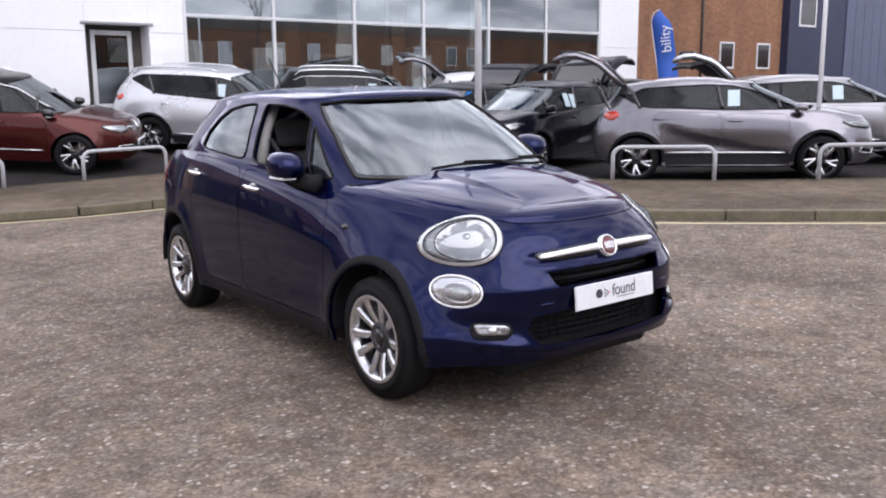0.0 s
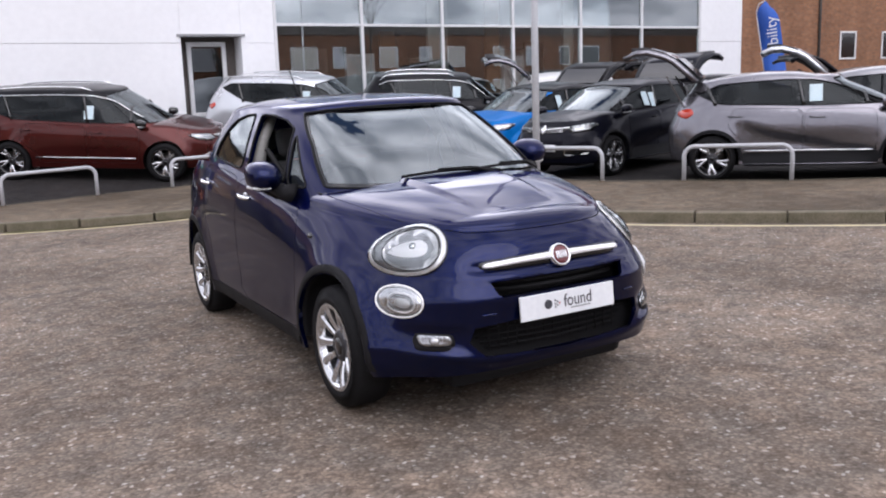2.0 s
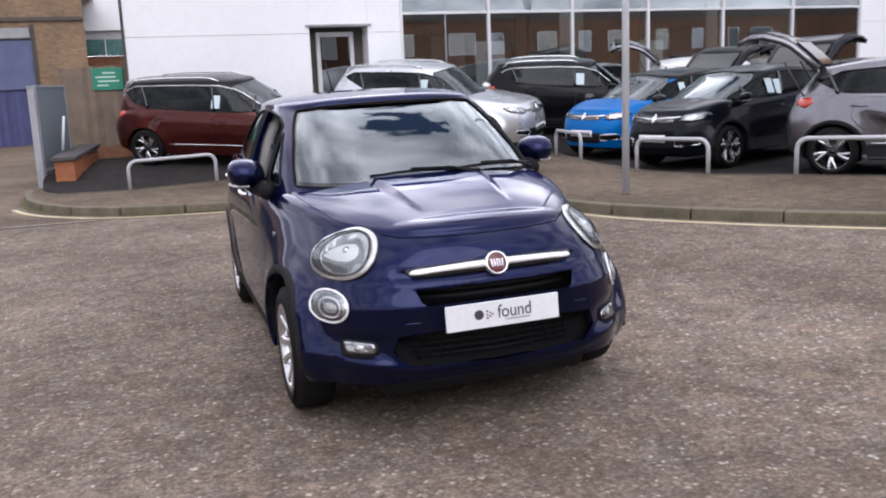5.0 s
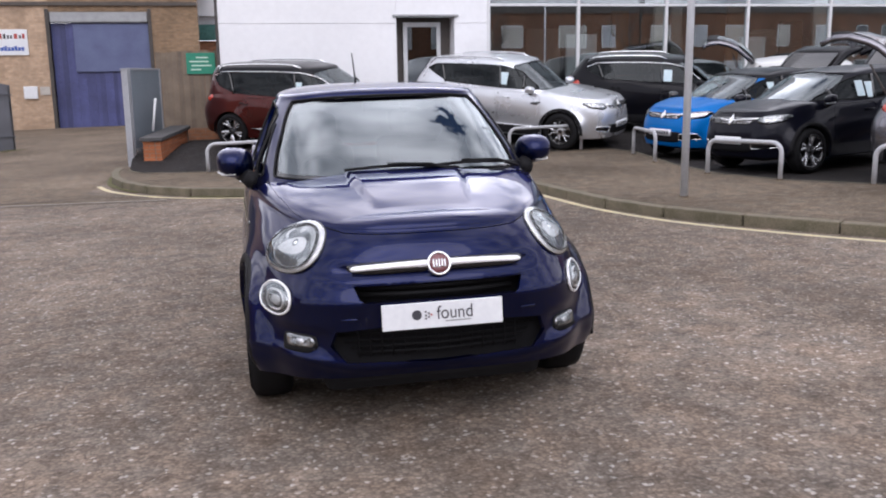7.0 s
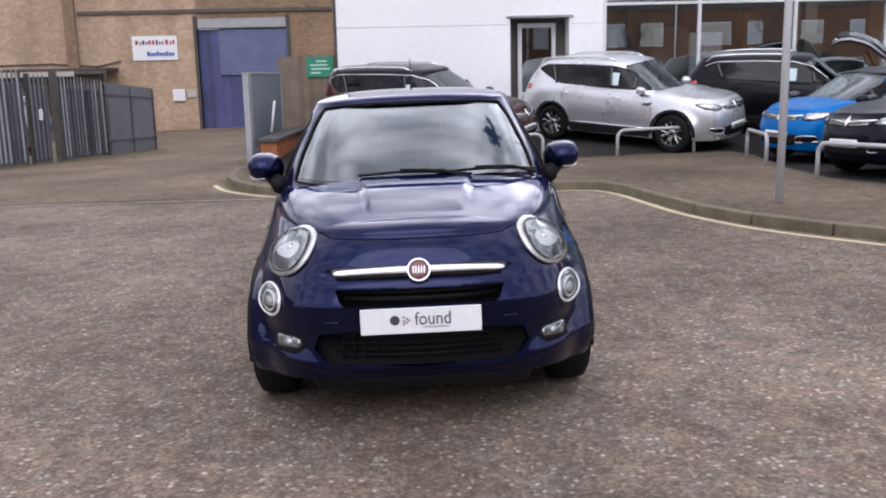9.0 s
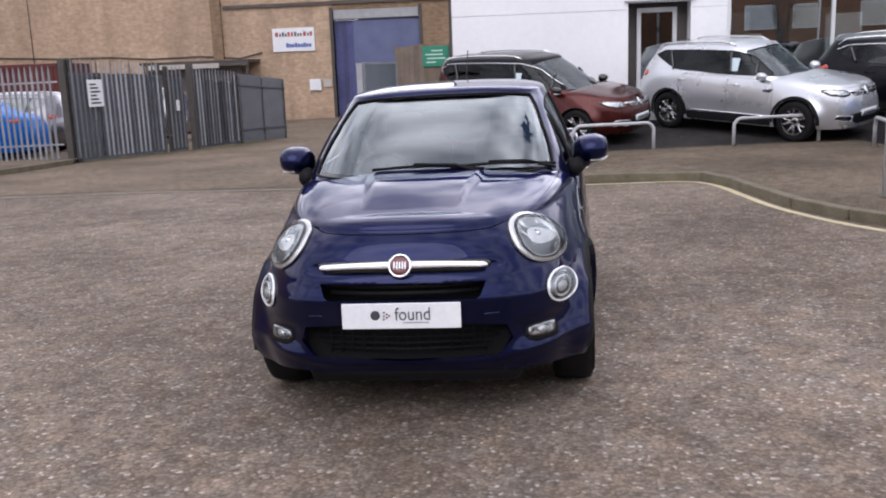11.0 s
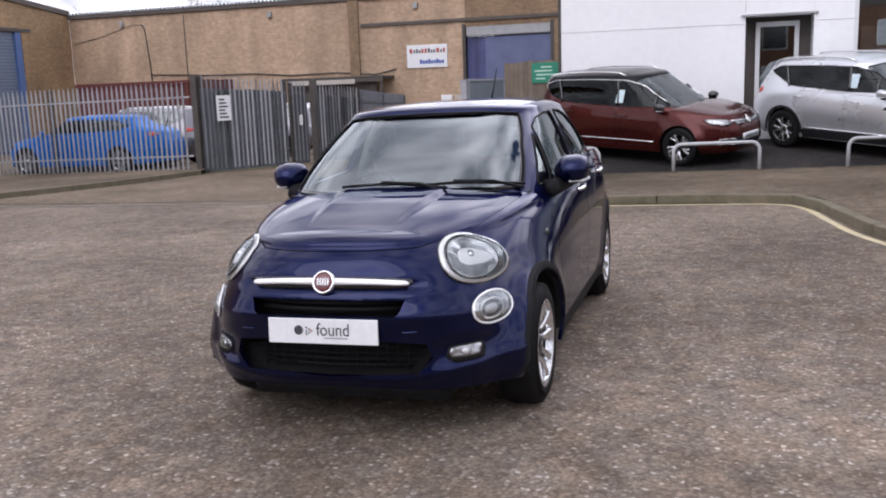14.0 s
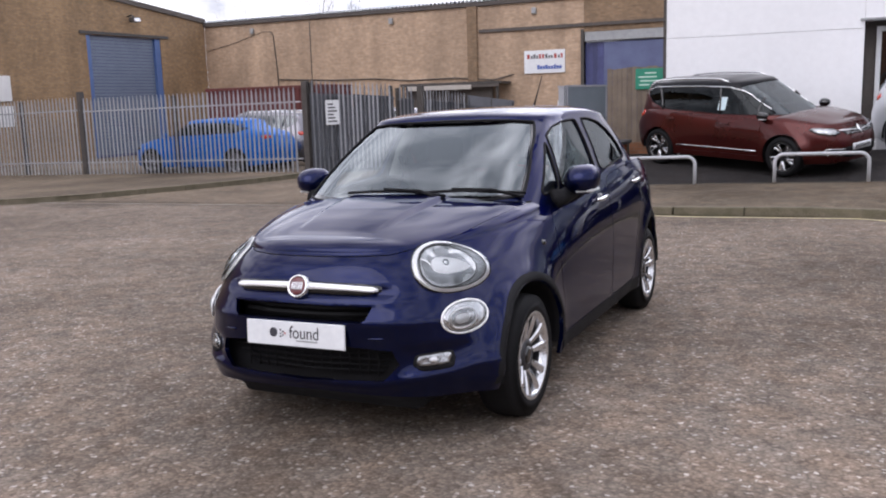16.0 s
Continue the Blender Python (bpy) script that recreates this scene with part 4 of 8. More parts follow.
def build_behind():
    """Plain blocks across the road, behind the camera."""
    b = tagged(new("opposite_building"), "plain brown brick building across the road", "building", kind="structure")
    box("wall", -120, 140, -34, -33.5, -1, 6.6, M["brick_d"], b)
    box("roof", -120, 140, -46, -33.4, 6.6, 7.4, M["fascia"], b)
    rng = random.Random(11)
    x = -38.0
    while x < 60:
        w = rng.choice((1.2, 1.8, 2.4))
        for z, h in ((0.7, 1.9), (3.8, 1.8)):
            box("window_frame", x, x + w, -33.5, -33.44, z, z + h, M["alu"], b)
            box("window_pane", x + 0.07, x + w - 0.07, -33.439, -33.43, z + 0.07, z + h - 0.07, M[rng.choice(("tan", "galv_dull", "gloss_black"))], b)
        x += w + rng.uniform(0.9, 3.2)


build_behind()


def build_fence():
    """Palisade fence of separate pales on rails and posts."""
    def run(name, p0, p1, label, h0, h1, posts=(), solid=False, pitch=0.152, lift=0.02):
        root = tagged(new(name), label, "fence")
        a, b = Vector(p0), Vector(p1)
        d = (b - a)
        ln = d.length
        d.normalize()
        s = Vector((-d.y, d.x))
        yaw = math.atan2(d.y, d.x)
        bm = bmesh.new()
        # a W-section pale with a pointed head
        dp = 0.006 if solid else 0.014
        pw = 0.62 if solid else 0.76
        prof = [(-0.043 * pw, 0.0), (-0.025 * pw, dp), (0, dp * 0.3), (0.025 * pw, dp), (0.043 * pw, 0.0)]
        lo = [bm.verts.new((u, -v, 0)) for u, v in prof]
        hi = [bm.verts.new((u, -v, 0.93)) for u, v in prof]
        tip = [bm.verts.new((u * 0.3, -v, 1.0)) for u, v in prof]
        for A, B in ((lo, hi), (hi, tip)):
            for i in range(4):
                bm.faces.new((A[i], A[i + 1], B[i + 1], B[i]))
        bmesh.ops.solidify(bm, geom=bm.faces[:], thickness=0.003)
        first = None
        n = int(ln / pitch)
        for i in range(n):
            p = a + d * (i + 0.5) * pitch
            h = h0 + (h1 - h0) * i / n - (0.2 if name == "sheet_fence" else 0)
            m = pose(p.x, p.y, gz(p.x, p.y) + 0.08 + lift, 0, 0, math.degrees(yaw)) @ Matrix.Diagonal((1, 1, h, 1))
            if first is None:
                first = part("pale", bm, M["galv_dark" if solid else "galv_dull"], root)
                first.matrix_basis = m
            else:
                share("pale", first, root, m)
        for f in (0.16, 0.83):
            pts = []
            for q in (0, ln):
                p = a + d * q + s * 0.03
                h = h0 + (h1 - h0) * q / ln
                pts.append((p.x, p.y, gz(p.x, p.y) + 0.1 + h * f))
            v, fc = tube_mesh(pts, 0.026, 4)
            mesh_ob("rail", v, fc, M["slate_sheet" if solid else "galv_dull"], root)
        for q in posts:
            p = a + d * q + s * 0.085
            h = h0 + (h1 - h0) * q / ln
            bx = box("post", -0.05, 0.05, -0.04, 0.04, 0, h + 0.05, M["steel_dark"], root, 0.006)
            bx.matrix_basis = pose(p.x, p.y, gz(p.x, p.y), 0, 0, math.degrees(yaw))
        if solid:       # sheeting behind the pales by bays; real on sheet_fence, elsewhere added to darken gaps
            k = max(1, round(ln / 1.25))
            for i in range(k):
                q0, q1 = ln * i / k + 0.012, ln * (i + 1) / k - 0.012
                mid = a + d * (q0 + q1) / 2 + s * 0.045
                h = h0 + (h1 - h0) * (i + 0.5) / k
                rise = 0.5 * (h1 - h0) / k
                top = h * (1.05 if name == "sheet_fence" else 0.9)
                vs = [(u * (q1 - q0) / 2, w, zz) for u in (-1, 1) for w in (0, 0.006) for zz in (0.02, top + u * rise)]
                sh = mesh_ob("sheet", vs, [(0, 4, 5, 1), (2, 3, 7, 6), (0, 1, 3, 2), (4, 6, 7, 5), (1, 5, 7, 3), (0, 2, 6, 4)], M["grey_sheet" if name == "sheet_fence" else "slate_sheet"], root)
                sh.matrix_basis = pose(mid.x, mid.y, gz(mid.x, mid.y), 0, 0, math.degrees(yaw))
        return root
    run("palisade_fence", (-21.5, 19.3), (-16.25, 19.3), "grey steel palisade fence around the yard", 2.35, 2.35, (0.1, 2.7))
    run("palisade_fence", (-16.1, 19.3), (-8.25, 19.3), "grey steel palisade fence before a blue car", 2.3, 2.25, (3.5,))
    run("palisade_gate", (-7.9, 19.3), (-6.52, 21.42), "grey palisade gate with a white notice", 2.42, 2.26, (0.08, 2.45), True, pitch=0.128)
    run("narrow_gate", (-6.46, 21.52), (-6.17, 21.96), "narrow grey palisade side gate", 2.2, 2.16, (0.02,), True, pitch=0.12)
    run("palisade_fence", (-6.09, 22.08), (-5.36, 23.8), "weathered palisade fence along the drive", 2.15, 1.95, (0.1, 1.8), True, pitch=0.12)
    run("sheet_fence", (-5.34, 23.84), (-4.55, 25.7), "grey sheeted end of the fence along the drive", 1.9, 1.7, (0.05, 1.0, 1.95), True, pitch=9.0)
    latch = tagged(new("gate_latch"), "small pale latch box on the side gate", "latch")
    box("cover", -0.05, 0.05, -0.05, -0.02, 1.02, 1.3, M["alu"], latch, 0.01)
    latch.matrix_basis = pose(-6.32, 21.73, -0.2, 0, 0, 57)
    for x, y, h in ((-16.18, 19.33, 2.6), (-8.07, 19.33, 2.5), (-6.07, 22.12, 2.3)):
        post = tagged(box("gate_post", -0.08, 0.08, -0.08, 0.08, -0.05, h, M["steel_dark"], None, 0.01), "broad dark steel fence post", "post")
        post.matrix_basis = pose(x, y, gz(x, y))
    nt = tagged(new("fence_notice"), "white notice with dark print on the gate", "sign")
    nt.matrix_basis = pose(-7.57, 19.8, -0.2, 0, 0, 57)
    box("sheet", -0.2, 0.2, -0.035, -0.03, 1.25, 1.9, M["paper"], nt)
    for k in range(6):
        box("print_line", -0.13, 0.13 - 0.05 * (k % 3), -0.039, -0.036, 1.32 + k * 0.09, 1.36 + k * 0.09, M["ink"], nt)


build_fence()
ribbon("weed_strip", smooth_line([(-0.42, 16.6), (-0.36, 15.5), (-0.2, 14.45), (0.0, 13.9), (0.42, 13.1)], 0.15), 0.22, 0.012, M["moss"], kind="stuff", label="moss and weeds at the kerb by the gate post", category="weeds")
ribbon("weed_strip", smooth_line([(-8.0, 19.15), (-7.1, 20.2), (-6.0, 21.9), (-5.2, 23.7), (-4.42, 25.75)], 0.2), 0.3, 0.014, M["moss"], kind="stuff", label="dark soil and weeds along the fence foot", category="weeds")


def build_gate_corner():
    """The brick stub wall, timber boards, green sign and steel gate beside the showroom."""
    gp = tagged(new("gate_post"), "tall grey galvanised gate post", "post")
    box("shaft", -0.31, -0.19, 16.84, 16.96, -0.15, 1.8, M["galv_dark"], gp, 0.008)
    box("cap", -0.32, -0.18, 16.83, 16.97, 1.8, 1.83, M["galv_dark"], gp)
    leaf = tagged(new("open_gate"), "open grey sheet-steel gate leaf", "gate")
    m = pose(-0.2, 17.0, 0, 0, 0, 78)
    for n, a in (("sheet", (0.06, 1.75, 0.0, 0.012, 0.3, 1.8)), ("frame", (0.02, 0.06, -0.02, 0.03, 0.1, 1.84)), ("frame", (1.75, 1.79, -0.02, 0.03, 0.1, 1.84)), ("frame", (0.06, 1.75, -0.02, 0.03, 1.8, 1.84)), ("frame", (0.06, 1.75, -0.02, 0.03, 0.26, 0.3))):
        box(n, *a, M["gate_sheet" if n == "sheet" else "galv_dark"], leaf).matrix_basis = m
    # white bar leaning in the corner
    bar = tagged(new("leaning_bar"), "white painted bar leaning by the brick wall", "bar")
    tube("bar", [(0.13, 17.35, 0.62), (0.2, 17.5, 1.25)], 0.025, M["alu"], bar)
    # stub wall of separate bricks
    wall = tagged(new("low_brick_wall"), "low red brick wall with a dark sloping coping", "wall")
    a, b = Vector((0.04, 16.45)), Vector((0.36, 18.85))
    d = b - a
    ln = d.length
    d.normalize()
    yaw = math.degrees(math.atan2(d.y, d.x))
    base = pose(a.x, a.y, -0.13, 0, 0, yaw) @ pose(0, 0, 0, 0, -2.2, 0)
    core = box("core", 0.012, ln, -0.32, -0.012, -0.1, 0.605, M["mortar"], wall)
    core.matrix_basis = base
    bm = bmesh.new()
    add_box(bm, 0, 0.215, -0.1025, 0.0, 0, 0.065, 0.004)
    first = part("brick", bm, M["onebrick"], wall)
    first.matrix_basis = base @ pose(0.226, -0.1155, 0.006)
    for r in range(8):
        z = r * 0.075 + 0.006
        for k in range(10):
            for y in (0.0, -0.231):
                share("brick", first, wall, base @ pose(k * 0.226 + (0.113 if r % 2 and y == 0.0 else 0), y, z))
        if r % 2:
            share("brick", first, wall, base @ pose(0.1025, 0, z, 0, 0, -90))
        else:
            share("brick", first, wall, base @ pose(0, -0.1155, z))
    cp = box("coping", -0.05, ln + 0.03, -0.375, 0.045, 0.0, 0.075, M["coping"], wall, 0.012)
    cp.matrix_basis = base @ pose(0, 0, 0.607, 0, 0, 0)
    # timber boards with the green sign
    boards = tagged(new("board_fence"), "weathered vertical timber board fence", "fence")
    rng = random.Random(3)
    for k in range(13):
        x = 0.05 + k * 0.112
        box("board", x, x + 0.104, 19.3 + rng.uniform(0, 0.012), 19.32 + rng.uniform(0, 0.012), 0.0, 2.2 + rng.uniform(-0.03, 0.03), M["wood"], boards)
    box("rail", 0.05, 1.36, 19.345, 19.4, 1.7, 1.8, M["wood"], boards)
    box("rail", 0.05, 1.36, 19.345, 19.4, 0.5, 0.6, M["wood"], boards)
    sg = tagged(new("green_sign"), "green rectangular sign with pale print on the boards", "sign")
    box("board", 0.69, 1.3, 19.27, 19.285, 1.72, 2.17, M["green"], sg, 0.004)
    for k, (u, v) in enumerate(((0.78, 1.0), (0.8, 1.22), (0.76, 1.16), (0.9, 1.15))):
        box("print_line", u, v, 19.266, 19.269, 1.8 + 0.085 * k, 1.83 + 0.085 * k, M["ink_pale"], sg)
    low = tagged(new("low_brick_wall"), "low red brick base wall under the boards", "wall")
    box("core", 0.5, 1.36, 19.2, 19.29, -0.1, 0.55, M["brick_o"], low)


build_gate_corner()


def build_hoops():
    """Bent steel tube barriers along the back of the pavement."""
    feet = [((1.32, 14.6), (2.74, 14.85)), ((4.0, 15.08), (5.42, 15.18)), ((6.82, 15.25), (8.3, 15.4)), ((8.76, 13.95), (8.52, 12.5)), ((8.46, 10.6), (8.92, 9.5)), ((9.6, 8.56), (10.42, 7.42)), ((11.42, 6.45), (12.5, 5.45)),
            ((13.6, 4.4), (14.7, 3.4))]
    for a, b in feet:
        A, B = Vector((*a, gz(*a) + KERB_TOP - 0.02)), Vector((*b, gz(*b) + KERB_TOP - 0.02))
        H, r = 0.5, 0.14
        d = (B - A)
        ln = d.length
        d.normalize()
        up = Vector((0, 0, 1))
        pts = [A, A + up * (H - r)]
        for k in range(1, 7):
            q = math.pi / 2 * k / 6
            pts.append(A + up * (H - r + r * math.sin(q)) + d * (r - r * math.cos(q)))
        pts.append(A + up * H + d * (ln / 2))
        for k in range(7):
            q = math.pi / 2 * k / 6
            pts.append(B + up * (H - r + r * math.cos(q)) - d * (r - r * math.sin(q)))
        pts.append(B)
        hoop = tagged(new("hoop_barrier"), "galvanised steel tube hoop barrier set in the pavement", "barrier", "hoop barriers")
        hoop.matrix_basis = Matrix.Translation((A + B) / 2)
        off = (A + B) / 2
        tube("hoop", [p - off for p in pts], 0.03, M["galv_dull"], hoop, sides=12)
        for f in (A, B):
            tube("collar", [f - off + up * 0.0, f - off + up * 0.035], [0.05, 0.042], M["pave"], hoop)


build_hoops()
lp = tagged(new("lamp_post"), "slim grey galvanised lamp post on the pavement", "lamp post")
lp.matrix_basis = pose(7.1, 8.55, gz(7.1, 8.55) + KERB_TOP - 0.02)
tube("shaft", [(0, 0, 0), (0.0, 0, 2.5), (0, 0, 5.5)], [0.044, 0.042, 0.038], M["post_grey"], lp, sides=14)
tube("foot", [(0, 0, 0), (0, 0, 0.03)], [0.075, 0.06], M["pave"], lp)
box("lamp_box", -0.05, 0.05, -0.06, 0.04, 2.47, 2.62, M["steel_dark"], lp, 0.01)
fp = tagged(new("flag_pole"), "thin white pole behind the barrier", "pole")
fp.matrix_basis = pose(12.42, 7.1, gz(12.42, 7.1) + KERB_TOP - 0.02)
tube("shaft", [(0, 0, 0), (0.02, 0.02, 5.5)], [0.034, 0.028], M["white"], fp, sides=10)


def bare_tree(x, y, seed, h):
    """A leafless tree: tapered trunk with forking limbs down to twigs."""
    rng = random.Random(seed)
    verts, faces = [], []

    def limb(p, d, ln, r, depth):
        pts, rad = [p], [r]
        n = 4
        for k in range(n):
            d = (d + Vector((rng.uniform(-1, 1), rng.uniform(-1, 1), rng.uniform(-0.3, 0.6))) * 0.16).normalized()
            p = p + d * ln / n
            pts.append(p)
            rad.append(r * (1 - 0.5 * (k + 1) / n))
        v, f = tube_mesh(pts, rad, 5 if depth > 2 else 4, cap=False)
        b = len(verts)
        verts.extend(v)
        faces.extend([tuple(i + b for i in q) for q in f])
        if depth:
            for k in range(3 if depth > 3 else 4):
                i = rng.randint(2, n)
                e = (d + Vector((rng.uniform(-1, 1), rng.uniform(-1, 1), rng.uniform(-0.1, 0.8))) * 0.85).normalized()
                limb(pts[i], e, ln * rng.uniform(0.55, 0.8), rad[i] * 0.65, depth - 1)
    t = tagged(new("bare_tree"), "leafless grey winter tree beyond the low buildings", "tree", "bare trees")
    limb(Vector((0, 0, 0)), Vector((0, 0, 1)), h * 0.38, 0.28, 5)
    mesh_ob("trunk", verts, faces, M["bark"], t, smooth=True)
    t.matrix_basis = pose(x, y, -0.8)


for k, (x, y, h) in enumerate(((-52, 78, 15), (-42, 74, 17), (-33, 80, 16), (-24, 75, 17), (-14, 79, 15))):
    bare_tree(x, y, k, h)
for k, (x, y, h) in enumerate(((-8, -29, 11), (6, -28, 12), (19, -30, 11), (31, -28, 12))):
    bare_tree(x, y, 20 + k, h)

# ---- car building ----
from mathutils import geometry
from mathutils.bvhtree import BVHTree


class Curve:
    """A smooth line through a few (x, y) knots."""

    def __init__(self, knots):
        k = np.array(knots, float)
        x, y = k[:, 0], k[:, 1]
        h, d = np.diff(x), np.diff(y) / np.diff(x)
        m = np.zeros(len(x))
        m[0], m[-1] = d[0], d[-1]
        for i in range(1, len(x) - 1):
            m[i] = 0 if d[i - 1] * d[i] <= 0 else 2 * d[i - 1] * d[i] / (d[i - 1] + d[i])
        self.x = np.linspace(x[0], x[-1], 400)
        i = np.clip(np.searchsorted(x, self.x) - 1, 0, len(h) - 1)
        t = (self.x - x[i]) / h[i]
        self.y = ((1 + 2 * t) * (1 - t) ** 2 * y[i] + t * (1 - t) ** 2 * h[i] * m[i] + t * t * (3 - 2 * t) * y[i + 1] + t * t * (t - 1) * h[i] * m[i + 1])

    def __call__(self, v):
        return np.interp(v, self.x, self.y)


def super_outline(phi, w, lf, lr, nf, nr, ym):
    s, c = np.sin(phi), np.cos(phi)
    front = c > 0
    l, n = np.where(front, lf, lr), np.where(front, nf, nr)
    r = (np.abs(s / w) ** n + np.abs(c / l) ** n) ** (-1 / n)
    return r * s, ym - r * c


def crease_x(y):
    """Half the width of the bonnet's raised middle."""
    return 0.17 + 0.12 * y


class Shell:
    """A closed car skin: walls that follow a rounded plan outline, with a domed top."""

    def __init__(self, ym, nf, nr, ref, wall, top, power=(2.4, 2.4), bulge=0.0, flare=None):
        self.flare, self.relief, self.hollow = flare, None, None
        self.bulge = bulge
        self.ym, self.nf, self.nr, self.wall, self.top, self.power = ym, nf, nr, wall, top, power
        self.ref = ref
        phi = np.linspace(0, math.pi, 1500)
        x, y = super_outline(phi, ref[0], ref[1], ref[2], nf, nr, ym)
        d = np.concatenate(([0], np.cumsum(np.hypot(np.diff(x), np.diff(y)))))
        self.phi, self.d, self.S = phi, d, d[-1]

    def __call__(self, s, v):
        s, v = np.asarray(s, float), np.asarray(v, float)
        sign = np.where(s < 0, -1.0, 1.0)
        phi = np.interp(np.abs(s), self.d, self.phi)
        yr = super_outline(phi, self.ref[0], self.ref[1], self.ref[2], self.nf, self.nr, self.ym)[1]
        vw = np.minimum(v, 1.0)
        z, w, yf, yb, nf = self.wall(yr, vw)
        x, y = super_outline(phi, w, self.ym - yf, yb - self.ym, nf, self.nr, self.ym)
        if self.flare is not None:      # the front arches stand out to the full width
            fy, fz, fr, fw = self.flare
            g = np.exp(-((np.hypot(y - fy, z - fz) - fr) / 0.075) ** 2)
            x = x + g * np.clip(fw - x, 0, 0.16) * (phi < 2.0) * np.clip((0.74 - z) / 0.14, 0, 1) * np.clip((z - 0.2) / 0.16, 0, 1)
        if self.relief is not None:     # pressed folds and hollows of the front
            y = y + self.relief(x, z) * (phi < 1.5)
        if self.hollow is not None:     # scooped sides
            x = x - self.hollow(y, z)
        a = np.clip(v - 1, 0, 1) * math.pi / 2
        if self.top is not None:
            spine, y0, y1 = self.top
            ty = np.clip(y, y0, y1)
            k = np.clip(1 - np.clip(v - 1, 0, 1) ** 1.6, 0, 1)
            q = np.clip(1 - k ** self.power[0], 0, 1) ** (1 / self.power[1])
            up = a > 1e-9
            y = np.where(up, ty + (y - ty) * k, y)
            x = np.where(up, x * k, x)
            z = np.where(up, z + (spine(ty) - z) * q, z)
            if self.bulge:      # raised middle of the bonnet, fading at the nose
                z = z + np.where(up, self.bulge * np.clip((crease_x(y) + 0.011 - np.abs(x)) / 0.022, 0, 1) * np.clip((y - 0.42) / 0.3, 0, 1), 0)
        return np.stack([x * sign, y, z], -1)

    def find(self, pts, view, side=1, s0=None, v0=0.5, span=0.6):
        """The (s, v) at which the skin shows points given in side view (y, z) or front view (x, z)."""
        out = []
        for p in pts:
            if view == "side":
                s = np.interp(p[0], [self.ym - self.ref[1], self.ym + self.ref[2]], [0.4, self.S - 0.4]) if s0 is None else s0
            else:
                s = p[0]
            v = v0
            for _ in range(40):
                e = 1e-3
                P, Ps, Pv = self(s, v), self(s + e, v), self(s, v + e)
                k, j = {"side": (1, 2), "front": (0, 2), "top": (0, 1)}[view]
                J = np.array([[(Ps[k] - P[k]) / e, (Pv[k] - P[k]) / e], [(Ps[j] - P[j]) / e, (Pv[j] - P[j]) / e]])
                r = np.array([p[0] - P[k], p[1] - P[j]])
                if abs(np.linalg.det(J)) < 1e-4:
                    J = J + np.eye(2) * 0.2
                dlt = np.clip(np.linalg.solve(J, r), -0.25, 0.25)
                s, v = s + 0.8 * dlt[0], min(1.95, v + 0.8 * dlt[1])
                if view == "side":
                    s = min(max(s, 0.02), self.S - 0.02)
                if abs(r).max() < 1e-5:
                    break
            out.append((s * (side if view == "side" else 1), v))
        return np.array(out)


def in_poly(pts, poly):
    x, y = pts[:, 0], pts[:, 1]
    inside = np.zeros(len(pts), bool)
    a, b = poly, np.roll(poly, -1, 0)
    for (x0, y0), (x1, y1) in zip(a, b):
        hit = (y0 > y) != (y1 > y)
        if hit.any():
            inside ^= hit & (x < (x1 - x0) * (y - y0) / (y1 - y0 + 1e-15) + x0)
    return inside


def densify(poly, step, closed=True):
    P = np.array(poly, float)
    out = []
    for i in range(len(P) if closed else len(P) - 1):
        a, b = P[i], P[(i + 1) % len(P)]
        n = max(1, int(np.ceil(np.hypot(*(b - a)) / step)))
        out += [a + (b - a) * k / n for k in range(n)]
    return np.array(out)


def round_poly(poly, r=0.25, n=4):
    """Cuts the corners of a polygon to short arcs."""
    P = np.array(poly, float)
    out = []
    for i in range(len(P)):
        p, a, b = P[i], P[i - 1], P[(i + 1) % len(P)]
        for k in range(n + 1):
            t = k / n
            q0, q1 = p + (a - p) * r * (1 - t), p + (b - p) * r * t
            out.append((1 - t) * q0 + t * q1)
    return np.array(out)


def grow(poly, d):
    """A polygon moved outwards by d."""
    P = np.array(poly, float)
    area = 0.5 * np.sum(P[:, 0] * np.roll(P[:, 1], -1) - np.roll(P[:, 0], -1) * P[:, 1])
    t = np.roll(P, -1, 0) - np.roll(P, 1, 0)
    t /= np.linalg.norm(t, axis=1, keepdims=True) + 1e-12
    n = np.stack([t[:, 1], -t[:, 0]], -1) * (1 if area > 0 else -1)
    return P + n * d


